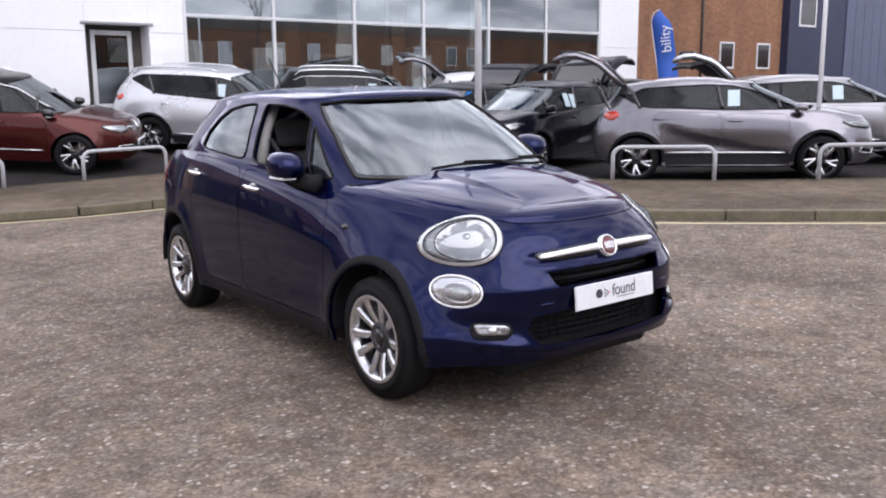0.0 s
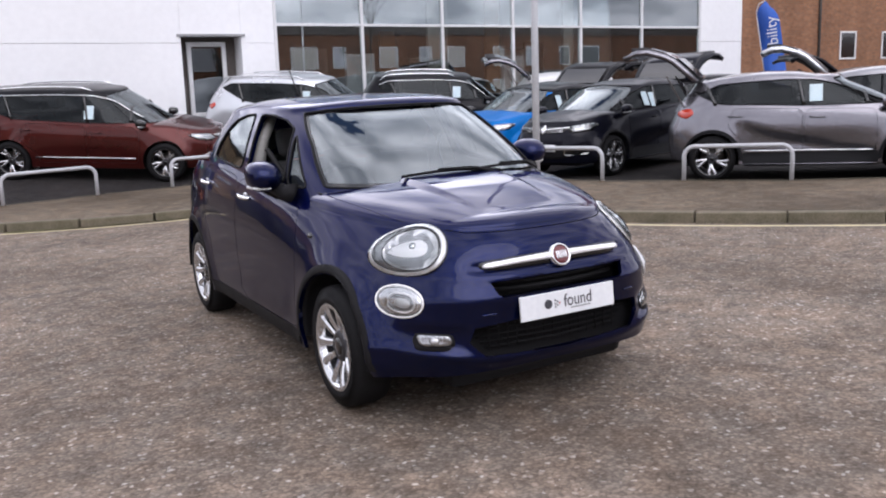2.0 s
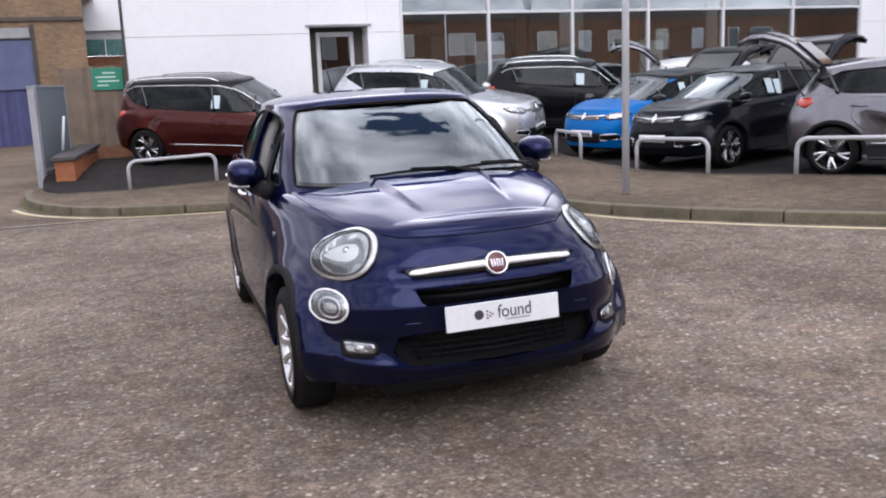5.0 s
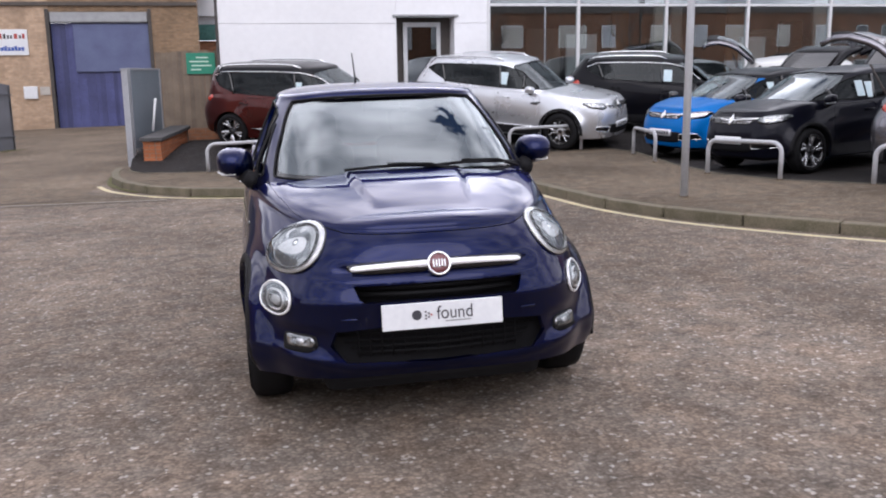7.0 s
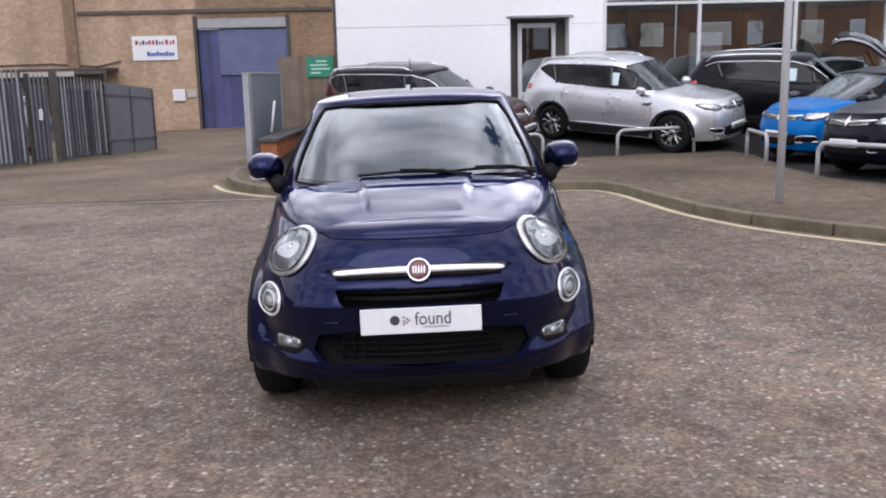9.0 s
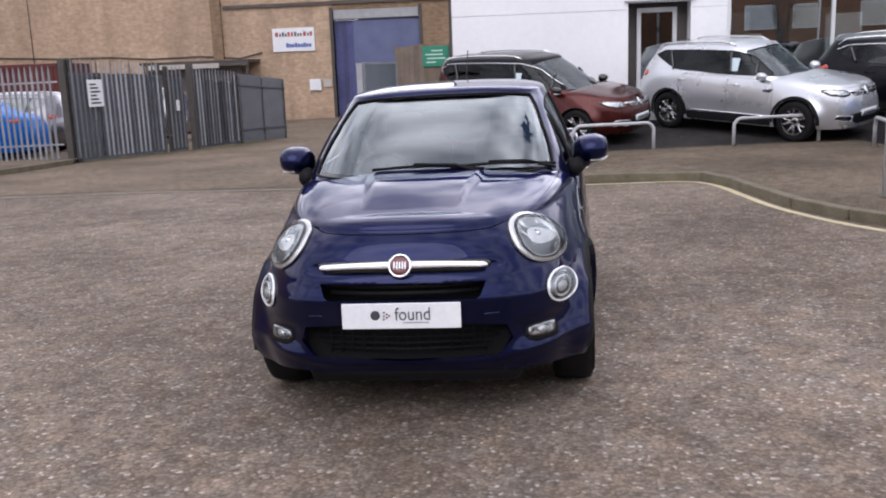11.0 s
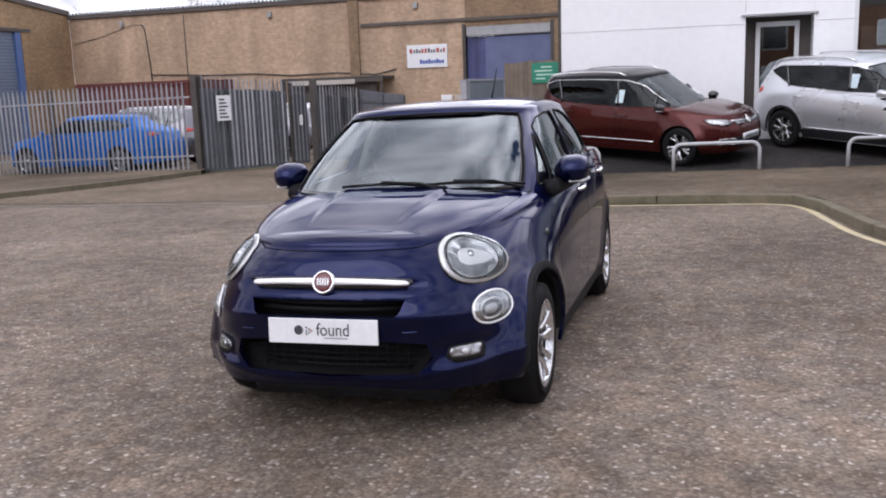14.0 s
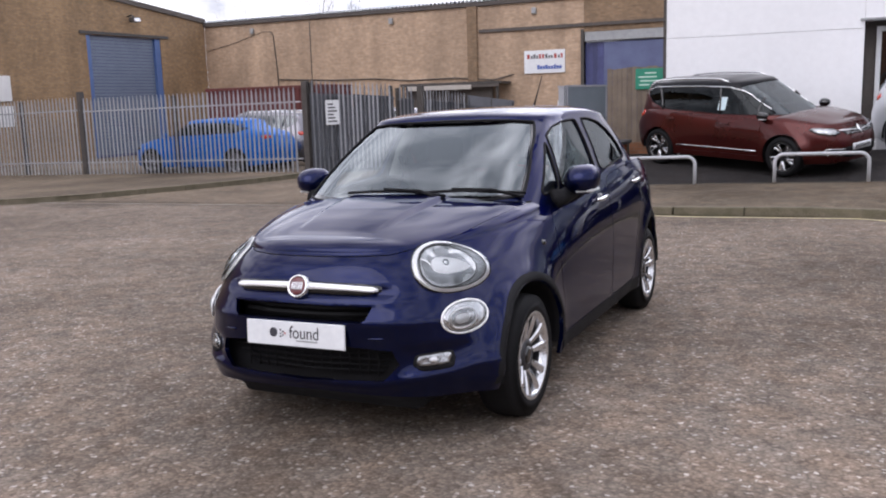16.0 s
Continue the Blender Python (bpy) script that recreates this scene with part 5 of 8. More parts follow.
def cut_panels(F, H, outer, regions, step, gap=0.0035, drop=(), lines=()):
    """Cuts the skin F into panels. The plan is drawn in (s, v * H); regions: name -> polygon in (s, v). What no region holds is 'body'."""
    sc = np.array([1.0, H])
    outer = np.array(outer) * sc
    loops = [densify(outer, step)]
    polys = {}
    for name, poly in regions.items():
        poly = np.array(poly) * sc
        polys[name] = poly
        loops.append(densify(poly, step * 0.7))
        if gap and name not in drop:
            loops.append(densify(grow(poly, gap), step * 0.7))
    verts, edges = [], []
    for lp_ in loops:
        b = len(verts)
        verts += [tuple(p) for p in lp_]
        edges += [(b + i, b + (i + 1) % len(lp_)) for i in range(len(lp_))]
    for ln in lines:            # creases that the mesh has to follow
        lp_ = densify(np.array(ln) * sc, step, False)
        b = len(verts)
        verts += [tuple(p) for p in lp_]
        edges += [(b + i, b + i + 1) for i in range(len(lp_) - 1)]
    edge_pts = np.array(verts)
    lo, hi = outer.min(0), outer.max(0)
    gx, gy = np.meshgrid(np.arange(lo[0] + step / 2, hi[0], step), np.arange(lo[1] + step / 2, hi[1], step))
    g = np.stack([gx.ravel(), gy.ravel()], -1)
    g = g[in_poly(g, outer)]
    keep = []
    for ch in np.array_split(g, max(1, len(g) // 400)):
        d = ((ch[:, None, :] - edge_pts[None]) ** 2).sum(-1).min(1)
        keep.append(ch[d > (0.5 * step) ** 2])
    g = np.concatenate(keep)
    verts += [tuple(p) for p in g]
    res = geometry.delaunay_2d_cdt([Vector(v) for v in verts], edges, [], 0, 1e-6)
    P2 = np.array([tuple(v) for v in res[0]])
    tri = np.array([t for t in res[2] if len(t) == 3])
    cen = P2[tri].mean(1)
    ok = in_poly(cen, outer)
    taken = np.zeros(len(tri), bool)
    out = {}
    for name, poly in polys.items():
        inn = in_poly(cen, poly) & ok
        out[name] = tri[inn & ~taken]
        taken |= inn
        if gap and name not in drop:
            taken |= in_poly(cen, grow(poly, gap)) & ok
    out["body"] = tri[ok & ~taken]
    open_ = np.zeros(len(tri), bool)
    for name in polys:
        if name.startswith("arch_"):
            open_ |= in_poly(cen, polys[name])
    out["_all"] = tri[ok & ~open_]
    P3 = F(P2[:, 0], P2[:, 1] / H)
    return P3, out


def panel_mesh(P3, tri, lip=0.012, offset=0.0):
    """Verts and faces of a panel with its edge folded inwards."""
    used, inv = np.unique(tri, return_inverse=True)
    V = P3[used]
    T = inv.reshape(tri.shape)
    key = np.round(V, 4)
    _, first, same = np.unique(key, axis=0, return_index=True, return_inverse=True)
    V, T = V[first], same.reshape(-1)[T]
    T = T[(T[:, 0] != T[:, 1]) & (T[:, 1] != T[:, 2]) & (T[:, 0] != T[:, 2])]
    fn = np.cross(V[T[:, 1]] - V[T[:, 0]], V[T[:, 2]] - V[T[:, 0]])
    c = V[T].mean(1) - np.array([0, 2.1, 0.55])
    if (fn * c).sum() < 0:
        T = T[:, ::-1]
        fn = -fn
    N = np.zeros_like(V)
    for k in range(3):
        np.add.at(N, T[:, k], fn)
    N /= np.linalg.norm(N, axis=1, keepdims=True) + 1e-12
    V = V + N * offset
    faces = [tuple(t) for t in T]
    if lip:
        count = {}
        for t in T:
            for a, b in ((t[0], t[1]), (t[1], t[2]), (t[2], t[0])):
                count[(a, b)] = count.get((a, b), 0) + 1
        rim = [(a, b) for a, b in count if (b, a) not in count]
        idx, extra = {}, []
        for a, b in rim:
            for q in (a, b):
                if q not in idx:        # the folded edge has its own vertices, to stay crisp
                    idx[q] = len(V) + len(extra)
                    extra += [V[q], V[q] - N[q] * lip]
            faces.append((idx[b], idx[a], idx[a] + 1, idx[b] + 1))
        if extra:
            V = np.concatenate([V, np.array(extra)])
    return V, faces


def panel(name, P3, tri, material, parent, label="", lip=0.012, offset=0.0):
    if len(tri) == 0:
        return None
    V, f = panel_mesh(P3, tri, lip, offset)
    return mesh_ob(name, V, f, material, parent, label, smooth=True)


class Skin:
    """Rays onto the finished skin, to lay lamps, badges and trims on it."""

    def __init__(self, parts):
        V, F = [], []
        for P3, tri in parts:
            b = len(V)
            V += [tuple(p) for p in P3]
            F += [tuple(int(i) + b for i in t) for t in tri]
        self.tree = BVHTree.FromPolygons(V, F)

    def hit(self, p, d):
        loc, nor, _, _ = self.tree.ray_cast(Vector(p), Vector(d).normalized())
        return loc, nor

    def patch(self, poly, centre, normal, up=(0, 0, 1), step=0.02, lift=0.004, dome=0.0, thick=0.01, sink=0.0):
        """A flat shape, seen along -normal, laid on the skin and domed; verts and faces."""
        n = Vector(normal).normalized()
        u = Vector(up).cross(n).normalized()
        w = n.cross(u)
        c = Vector(centre)
        poly = np.array(poly, float)
        b = densify(poly, step)
        lo, hi = b.min(0), b.max(0)
        gx, gy = np.meshgrid(np.arange(lo[0], hi[0], step), np.arange(lo[1], hi[1], step))
        g = np.stack([gx.ravel(), gy.ravel()], -1)
        g = g[in_poly(g, poly)]
        if len(g):
            d = ((g[:, None] - b[None]) ** 2).sum(-1).min(1)
            g = g[d > (0.45 * step) ** 2]
        P = np.concatenate([b, g]) if len(g) else b
        res = geometry.delaunay_2d_cdt([Vector(p) for p in P], [(i, (i + 1) % len(b)) for i in range(len(b))], [], 0, 1e-7)
        Q = np.array([tuple(v) for v in res[0]])
        tri = np.array([t for t in res[2] if len(t) == 3])
        tri = tri[in_poly(Q[tri].mean(1), poly)]
        ext = np.abs(b - b.mean(0)).max()
        V = []
        last = None
        for q in Q:
            o = c + u * q[0] + w * q[1]
            loc, nor = self.hit(o + n * 0.6, -n)
            if loc is None:
                loc = o if last is None else o - n * (o - last).dot(n)
            last = loc
            e = np.sqrt(((b - q) ** 2).sum(-1).min()) / ext
            V.append(loc + n * (lift + dome * (1 - (1 - min(1, e)) ** 2) - sink))
        V = np.array([tuple(v) for v in V])
        fn = np.cross(V[tri[:, 1]] - V[tri[:, 0]], V[tri[:, 2]] - V[tri[:, 0]]).sum(0)
        if Vector(fn).dot(n) < 0:
            tri = tri[:, ::-1]
        faces = [tuple(t) for t in tri]
        cnt = set()
        for t in tri:
            cnt |= {(t[0], t[1]), (t[1], t[2]), (t[2], t[0])}
        rim = [(a, b2) for a, b2 in cnt if (b2, a) not in cnt]
        idx, extra = {}, []
        for a, b2 in rim:
            for q in (a, b2):
                if q not in idx:
                    idx[q] = len(V) + len(extra)
                    extra.append(V[q] - np.array(n) * thick)
            faces.append((b2, a, idx[a], idx[b2]))
        return np.concatenate([V, np.array(extra)]), faces

    def add(self, name, poly, centre, normal, material, parent, label="", up=(0, 0, 1), **kw):
        v, f = self.patch(poly, centre, normal, up, **kw)
        return mesh_ob(name, v, f, material, parent, label, smooth=True)

    def line(self, pts, d, lift=0.0):
        out = []
        for p in pts:
            loc, nor = self.hit(Vector(p) - Vector(d).normalized() * 0.6, d)
            out.append((loc if loc is not None else Vector(p)) + (nor or Vector((0, 0, 0))) * lift)
        return out


def oval(rx, ry, n=28, power=2.0, tilt=0.0):
    a = np.linspace(0, 2 * math.pi, n, endpoint=False)
    c, s = np.cos(a), np.sin(a)
    x, y = rx * np.sign(c) * np.abs(c) ** (2 / power), ry * np.sign(s) * np.abs(s) ** (2 / power)
    t = radians(tilt)
    return np.stack([x * math.cos(t) - y * math.sin(t), x * math.sin(t) + y * math.cos(t)], -1)


def lathe(profile, n=40, axis_x=True):
    verts, faces = [], []
    m = len(profile)
    for k in range(n):
        a = 2 * math.pi * k / n
        for x, r in profile:
            verts.append((x, r * math.cos(a), r * math.sin(a)))
    for k in range(n):
        l = (k + 1) % n
        for i in range(m - 1):
            faces.append((k * m + i, l * m + i, l * m + i + 1, k * m + i + 1))
    return verts, faces


WHEELS = {}


def wheel_meshes(style, R, rr, width):
    """Tyre, rim barrel, spokes, hub and brake of a wheel whose outer face looks along +x."""
    key = (style, R, rr, width)
    if key in WHEELS:
        return WHEELS[key]
    w = width / 2
    tyre = lathe([(-w * 0.8, rr - 0.01), (-w, rr + 0.03), (-w, R - 0.045), (-w * 0.84, R - 0.008), (-w * 0.5, R), (w * 0.5, R), (w * 0.84, R - 0.008), (w, R - 0.045), (w * 1.02, rr + 0.05), (w * 0.98, rr + 0.02), (w * 0.86, rr - 0.006)], 56)
    # tread grooves
    barrel = lathe([(w * 0.98, rr + 0.006), (w * 1.0, rr - 0.002), (w * 0.97, rr - 0.013), (w * 0.8, rr - 0.024), (w * 0.6, rr - 0.028)], 48)
    drum = lathe([(w * 0.62, rr - 0.029), (-w * 0.7, rr - 0.045), (-w * 0.95, rr)], 48)
    sv, sf = [], []

    def spoke(a0, a1, w0, w1, bow=0.0, depth=0.03, x_in=0.6, x_out=0.92, r0=0.05):
        b = len(sv)
        n = 10
        for i in range(n):
            t = i / (n - 1)
            r = r0 + (rr - 0.008 - r0) * t
            ang = a0 + (a1 - a0) * t + bow * math.sin(math.pi * t)
            hw = w0 + (w1 - w0) * t
            x = w * (x_in + (x_out - x_in) * t ** 1.5) + 0.012 * math.sin(math.pi * t)
            ca, sa = math.cos(ang), math.sin(ang)
            for du, dx in ((-1, -depth), (-1, -0.008), (-0.6, 0.0), (0.6, 0.0), (1, -0.008), (1, -depth)):
                sv.append((x + dx, r * ca - du * hw * sa, r * sa + du * hw * ca))
        for i in range(n - 1):
            for k in range(5):
                p = b + i * 6 + k
                sf.append((p, p + 1, p + 7, p + 6))
    tau = 2 * math.pi
    if style == "twin":            # five pairs of curved spokes
        for k in range(5):
            a = tau * k / 5 + math.pi / 2
            for sg in (-1, 1):
                spoke(a + sg * 0.36, a + sg * 0.30, 0.013, 0.025, sg * -0.05, 0.05, 0.52, 0.94)
    elif style == "turbine":       # five broad split blades
        for k in range(5):
            a = tau * k / 5
            spoke(a, a + 0.5, 0.026, 0.017, 0.1)
            spoke(a + 0.1, a + 0.12, 0.016, 0.026, -0.05)
    else:                          # ten spokes in a star
        for k in range(5):
            a = tau * k / 5
            for sg in (-1, 1):
                spoke(a + sg * 0.16, a + sg * 0.27, 0.012, 0.011, 0)
    cr = 0.046 if style == "twin" else 0.036
    hub = lathe([(w * 0.25, 0.085), (w * 0.58, 0.08), (w * 0.7, 0.064), (w * 0.66, cr)], 30)
    cap = lathe([(w * 0.6, cr), (w * 0.72, cr - 0.002), (w * 0.75, 0.02), (w * 0.755, 0.0005)], 24)
    brake = lathe([(-0.02, 0.0005), (-0.02, rr * 0.72), (-0.045, rr * 0.72), (-0.045, 0.0005)], 36)
    nuts = tube_mesh([(w * 0.6, 0.056, 0), (w * 0.7, 0.056, 0)], 0.009, 6)
    out = {}
    for n, (v, f) in dict(tyre=tyre, barrel=barrel, drum=drum, spokes=(sv, sf), hub=hub, cap=cap, brake=brake, nuts=nuts).items():
        me = bpy.data.meshes.new(n)
        me.from_pydata([tuple(map(float, p)) for p in v], [], f)
        me.shade_smooth()
        if n == "spokes" and style == "twin":
            me.shade_flat()
        me.update()
        out[n] = me
    WHEELS[key] = out
    return out


def add_wheel(parent, x, y, z, style="twin", R=0.33, rr=0.225, width=0.215, spin=0.0, dark=False, steer=0.0):
    ms = wheel_meshes(style, R, rr, width)
    # shade between spokes put into the drum's dark grey; the hub really is dark
    me_hub = "alloy" if style == "star" else "rim_dark"
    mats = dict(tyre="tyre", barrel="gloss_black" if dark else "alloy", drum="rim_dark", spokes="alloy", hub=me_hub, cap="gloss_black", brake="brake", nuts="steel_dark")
    root = None
    names = dict(barrel="wheel", drum="rim_well", spokes="spokes", tyre="tyre", hub="hub", cap="hub_cap", brake="brake_disc", nuts="wheel_nut")
    for n in ("barrel", "drum", "tyre", "spokes", "hub", "cap", "brake") + (("nuts",) if style == "twin" else ()):
        me = ms[n]
        if not me.materials:
            me.materials.append(M[mats[n]])
        ob = new(names[n], me)
        if root is None:
            root = ob
            ob.parent = parent
            flip = 180 if x < 0 else 0
            ob.matrix_basis = pose(x, y, z) @ pose(0, 0, 0, 0, 0, flip + steer) @ pose(0, 0, 0, spin, 0, 0)
        else:
            ob.parent = root
        if n == "nuts":
            ob.matrix_basis = pose(0, 0, 0, 17, 0, 0)
            for k in range(1, 5):
                share("wheel_nut", ob, root, pose(0, 0, 0, 17 + 72 * k, 0, 0))
    return root


def make_car(C, m, name, label, category="car", group="parked cars"):
    """A whole car from its outline: C holds its side and plan lines, y running back from the nose, z up from the ground."""
    root = empty(name, m, label, category, group)
    L, W, ym = C["L"], C["W"], C.get("ym", C["L"] * 0.5)
    zlo, zsh, side = Curve(C["zlo"]), Curve(C["zsh"]), Curve(C["side"])
    nose, tail = Curve(C["nose"]), Curve(C["tail"])
    yf_w, yr_w, R, Ra = C["wf"], C["wr"], C["R"], C["Ra"]
    nf, nr = C.get("nf", 4.2), C.get("nr", 4.5)
    paint_m, step = M[C["paint"]], C["step"]
    nfz = Curve(C.get("nfz", [(0, nf), (2, nf)]))

    def wall(yr, v):
        z = zlo(yr) + (zsh(yr) - zlo(yr)) * v
        w = W * side(v)
        for yw in (yf_w, yr_w):     # swollen arches
            d = np.hypot(yr - yw, z - R)
            w = w + C.get("flare", 0.018) * np.exp(-((d - Ra) / 0.09) ** 2)
        if "tuck" in C:             # hollow along the doors
            w = w - C["tuck"] * np.exp(-((v - C.get("tuck_at", (0.32, 0.16))[0]) / C.get("tuck_at", (0.32, 0.16))[1]) ** 2) * np.exp(-((yr - (yf_w + yr_w) / 2) / 0.75) ** 4)
        return z, w, nose(z), tail(z), nfz(z)
    body = Shell(ym, nf, nr, (W, ym - C["nose"][0][1] * 0 - 0.05, L - ym - 0.05), wall, (Curve(C["spine"]), C["spine"][0][0], C["spine"][-1][0]), C.get("hood_power", (2.6, 2.2)), C.get("bulge", 0.0), (yf_w, R, Ra, W * 0.962))
    body.relief, body.hollow = C.get("relief"), C.get("hollow")
    H = 0.75
    arches = {}
    for nm, yw in (("f", yf_w), ("r", yr_w)):
        for sd in (1, -1):
            a = np.linspace(-0.62, math.pi + 0.62, 30)
            pts = [(yw + Ra * math.cos(q), R + Ra * math.sin(q)) for q in a]
            # only the part above the lower edge, closed well below it
            pts = [p for p in pts if p[1] > 0.12]
            pts = body.find(pts, "side", sd, v0=0.2)
            arches["arch_" + nm + ("r" if sd > 0 else "l")] = pts
    s_cowl = abs(body.find([(C["cowl"], float(zsh(C["cowl"])))], "side", 1, v0=0.98)[0][0])
    S = body.S
    outer = [(-S, 0), (S, 0), (S, 1), (s_cowl, 1), (s_cowl, 2), (-s_cowl, 2), (-s_cowl, 1), (-S, 1)]
    regions = dict(arches)
    hb = C["hood_edge"]             # (s, v) knots of the bonnet's edge on one side
    hood = [(s, v) for s, v in hb] + [(s_cowl - 0.004, hb[-1][1]), (s_cowl - 0.004, 2.06)]
    hood = [(-s, v) for s, v in reversed(hood)] + hood
    regions["bonnet"] = hood
    for nm, poly in C.get("doors", {}).items():
        for sd in (1, -1):
            regions[nm + ("_r" if sd > 0 else "_l")] = body.find(round_poly(poly, 0.12, 3), "side", sd, v0=0.5)
    for nm, poly in C.get("front_cuts", {}).items():
        regions[nm] = body.find(poly, "front", v0=0.3)
    creases = []
    if C.get("creases"):
        for sd in (1, -1):
            for off in (-0.012, 0.012):
                ys = np.linspace(0.46, C["creases"], 12)
                creases.append(body.find([(sd * (crease_x(y) + off), y) for y in ys], "top", v0=1.4))
    P3, parts = cut_panels(body, H, outer, regions, step, C.get("gap", 0.0035), drop=tuple(arches) + tuple(C.get("front_cuts", {})), lines=creases)
    panel("body", P3, parts["body"], paint_m, root, lip=0.02)
    panel("bonnet", P3, parts["bonnet"], paint_m, root)
    for nm in C.get("doors", {}):
        for sd in ("_r", "_l"):
            panel("door", P3, parts[nm + sd], paint_m, root)
    skin = Skin([(P3, parts["_all"])])

    # greenhouse
    gw, ga, gc, ze = Curve(C["gw"]), Curve(C["ga"]), Curve(C["gc"]), Curve(C["ze"])
    zb, gm = C["zb"], C.get("gm", 2.3)

    def gwall(yr, v):
        z = zb + (ze(yr) - zb) * v
        return z, gw(z), ga(z), gc(z), C.get("gnf", 3.4)
    zmid = 0.5 * (zb + C["ze"][0][1])
    green = Shell(gm, C.get("gnf", 3.4), C.get("gnr", 4.0), (float(gw(zmid)), gm - float(ga(zmid)), float(gc(zmid)) - gm), gwall, (Curve(C["roof"]), C["roof"][0][0], C["roof"][-1][0]), C.get("roof_power", (2.6, 2.4)))
    GH = 0.55
    regs, glassy = {}, {}
    for nm, (poly, gm_name) in C["windows"].items():
        for sd in (1, -1):
            k = nm + ("_r" if sd > 0 else "_l")
            regs[k] = green.find(round_poly(poly, 0.16, 3), "side", sd, v0=0.5)
            glassy[k] = gm_name
    if "screen" in C:
        regs["screen"] = green.find(round_poly(C["screen"], 0.06, 3), "front", v0=0.5)
        glassy["screen"] = C.get("screen_glass", "screen")
        if "frit" in C:             # black painted border of the windscreen
            regs["frit"] = green.find(round_poly(C["frit"], 0.06, 3), "front", v0=0.5)
    GS = green.S
    G3, gp_ = cut_panels(green, GH, [(-GS, 0), (GS, 0), (GS, 2), (-GS, 2)], regs, step, 0.0, drop=tuple(regs))
    if C.get("two_tone"):
        # roof skin of another colour
        cen = G3[gp_["body"]].mean(1)
        roof_m = cen[:, 2] > C["two_tone"][1]
        panel("roof", G3, gp_["body"][roof_m], M[C["two_tone"][0]], root, lip=0)
        panel("pillars", G3, gp_["body"][~roof_m], paint_m, root, lip=0.02)
    else:
        panel("roof", G3, gp_["body"], paint_m, root, lip=0.025)
    if "frit" in regs:
        panel("screen_border", G3, gp_["frit"], M["gloss_black"], root, lip=0, offset=-0.006)
    for k, gmat in glassy.items():
        if k in C.get("open", ()):
            continue
        ob = panel("windscreen" if k == "screen" else "window", G3, gp_[k], M[gmat], root, lip=0, offset=-0.006)
        if ob:
            ob.visible_shadow = False
    # black seal round each opening
    for k in regs:
        if k == "screen" and "frit" in regs:
            continue
        sv = densify(np.array(regs[k]), 0.03)
        pts = green(sv[:, 0], sv[:, 1])
        tube("window_seal", [tuple(p) for p in pts], C.get("seal", 0.011), M["plastic"], root, sides=6, closed=True)
        if C.get("seal_mat") == "chrome" and k.startswith("side"):      # bright line over the side windows
            rim = np.array(regs[k])
            rim = densify(np.concatenate([rim[18:36], rim[:1]]), 0.03, False)
            tube("window_trim", [tuple(p) for p in green(rim[:, 0], rim[:, 1] + 0.012)], 0.011, M["chrome"], root, sides=6)
    gskin = Skin([(G3, gp_["_all"])])

    # under the skin: wheel wells, floor, cabin
    for yw in (yf_w, yr_w):
        for sd in (1, -1):
            v, f, nn = [], [], 24
            for i in range(nn + 1):
                q = math.pi * (-0.02 + 1.04 * i / nn)
                cy, cz = math.cos(q) * (Ra + 0.012), math.sin(q) * (Ra + 0.012)
                v += [(0.0, cy, cz), (-0.34, cy, cz), (-0.34, cy * 0.02, 0.0)]
            for i in range(nn):
                f += [(3 * i, 3 * i + 1, 3 * i + 4, 3 * i + 3), (3 * i + 1, 3 * i + 2, 3 * i + 5, 3 * i + 4)]
            ob = mesh_ob("wheel_well", v, f, M["plastic"], root, smooth=True)
            ob.matrix_basis = pose(sd * (W - 0.035), yw, R) @ pose(0, 0, 0, 0, 0, 0 if sd > 0 else 180)
    box("underbody", -W + 0.36, W - 0.36, 0.25, L - 0.25, 0.2, 0.5, M["plastic"], root, 0.05)
    box("sill", -W + 0.12, W - 0.12, yf_w + Ra + 0.05, yr_w - Ra - 0.05, 0.21, 0.46, M["plastic"], root, 0.03)
    cb = C["cabin"]
    box("dashboard", -cb[0], cb[0], cb[1], cb[1] + 0.35, 0.72, cb[2], M["cabin"], root, 0.06)
    box("bulkhead", -cb[0], cb[0], cb[1] - 0.05, cb[1] - 0.005, 0.4, cb[2] - 0.05, M["cabin"], root)
    for sx in (-0.36, 0.36):
        for y0 in (cb[1] + 0.85, cb[1] + 1.65):
            bm = bmesh.new()
            add_box(bm, -0.24, 0.24, -0.26, 0.24, 0.5, 0.66, 0.05)
            add_box(bm, -0.23, 0.23, 0.0, 0.14, 0.62, 1.16, 0.05, pose(0, 0.22, 0.02, -10))
            add_box(bm, -0.13, 0.13, 0.0, 0.1, 1.19, 1.37, 0.04, pose(0, 0.22, 0.02, -10))
            ob = part("seat", bm, M[C.get("seat", "seat_grey")], root, smooth=True)
            ob.matrix_basis = pose(sx, y0, 0)
    tube("steering_wheel", [(0.36 * C.get("rhd", -1) + 0.18 * math.cos(a), cb[1] + 0.52 + 0.06 * math.sin(a), 0.98 + 0.17 * math.sin(a)) for a in np.linspace(0, 2 * math.pi, 24, endpoint=False)], 0.014, M["cabin"], root, closed=True)
    # wheels
    Rw, lifts = C.get("Rw", R), C.get("axle", (0.0, 0.0))
    for k, (yw, sd) in enumerate(((yf_w, 1), (yf_w, -1), (yr_w, 1), (yr_w, -1))):
        add_wheel(root, sd * (W + C.get("poke", -0.025) - C["tw"] / 2), yw, Rw + lifts[k // 2], C["style"], Rw, C["rr"], C["tw"], spin=37 * k + C.get("spin", 0), dark=C.get("dark_rim", False))
    return root, body, green, skin, gskin


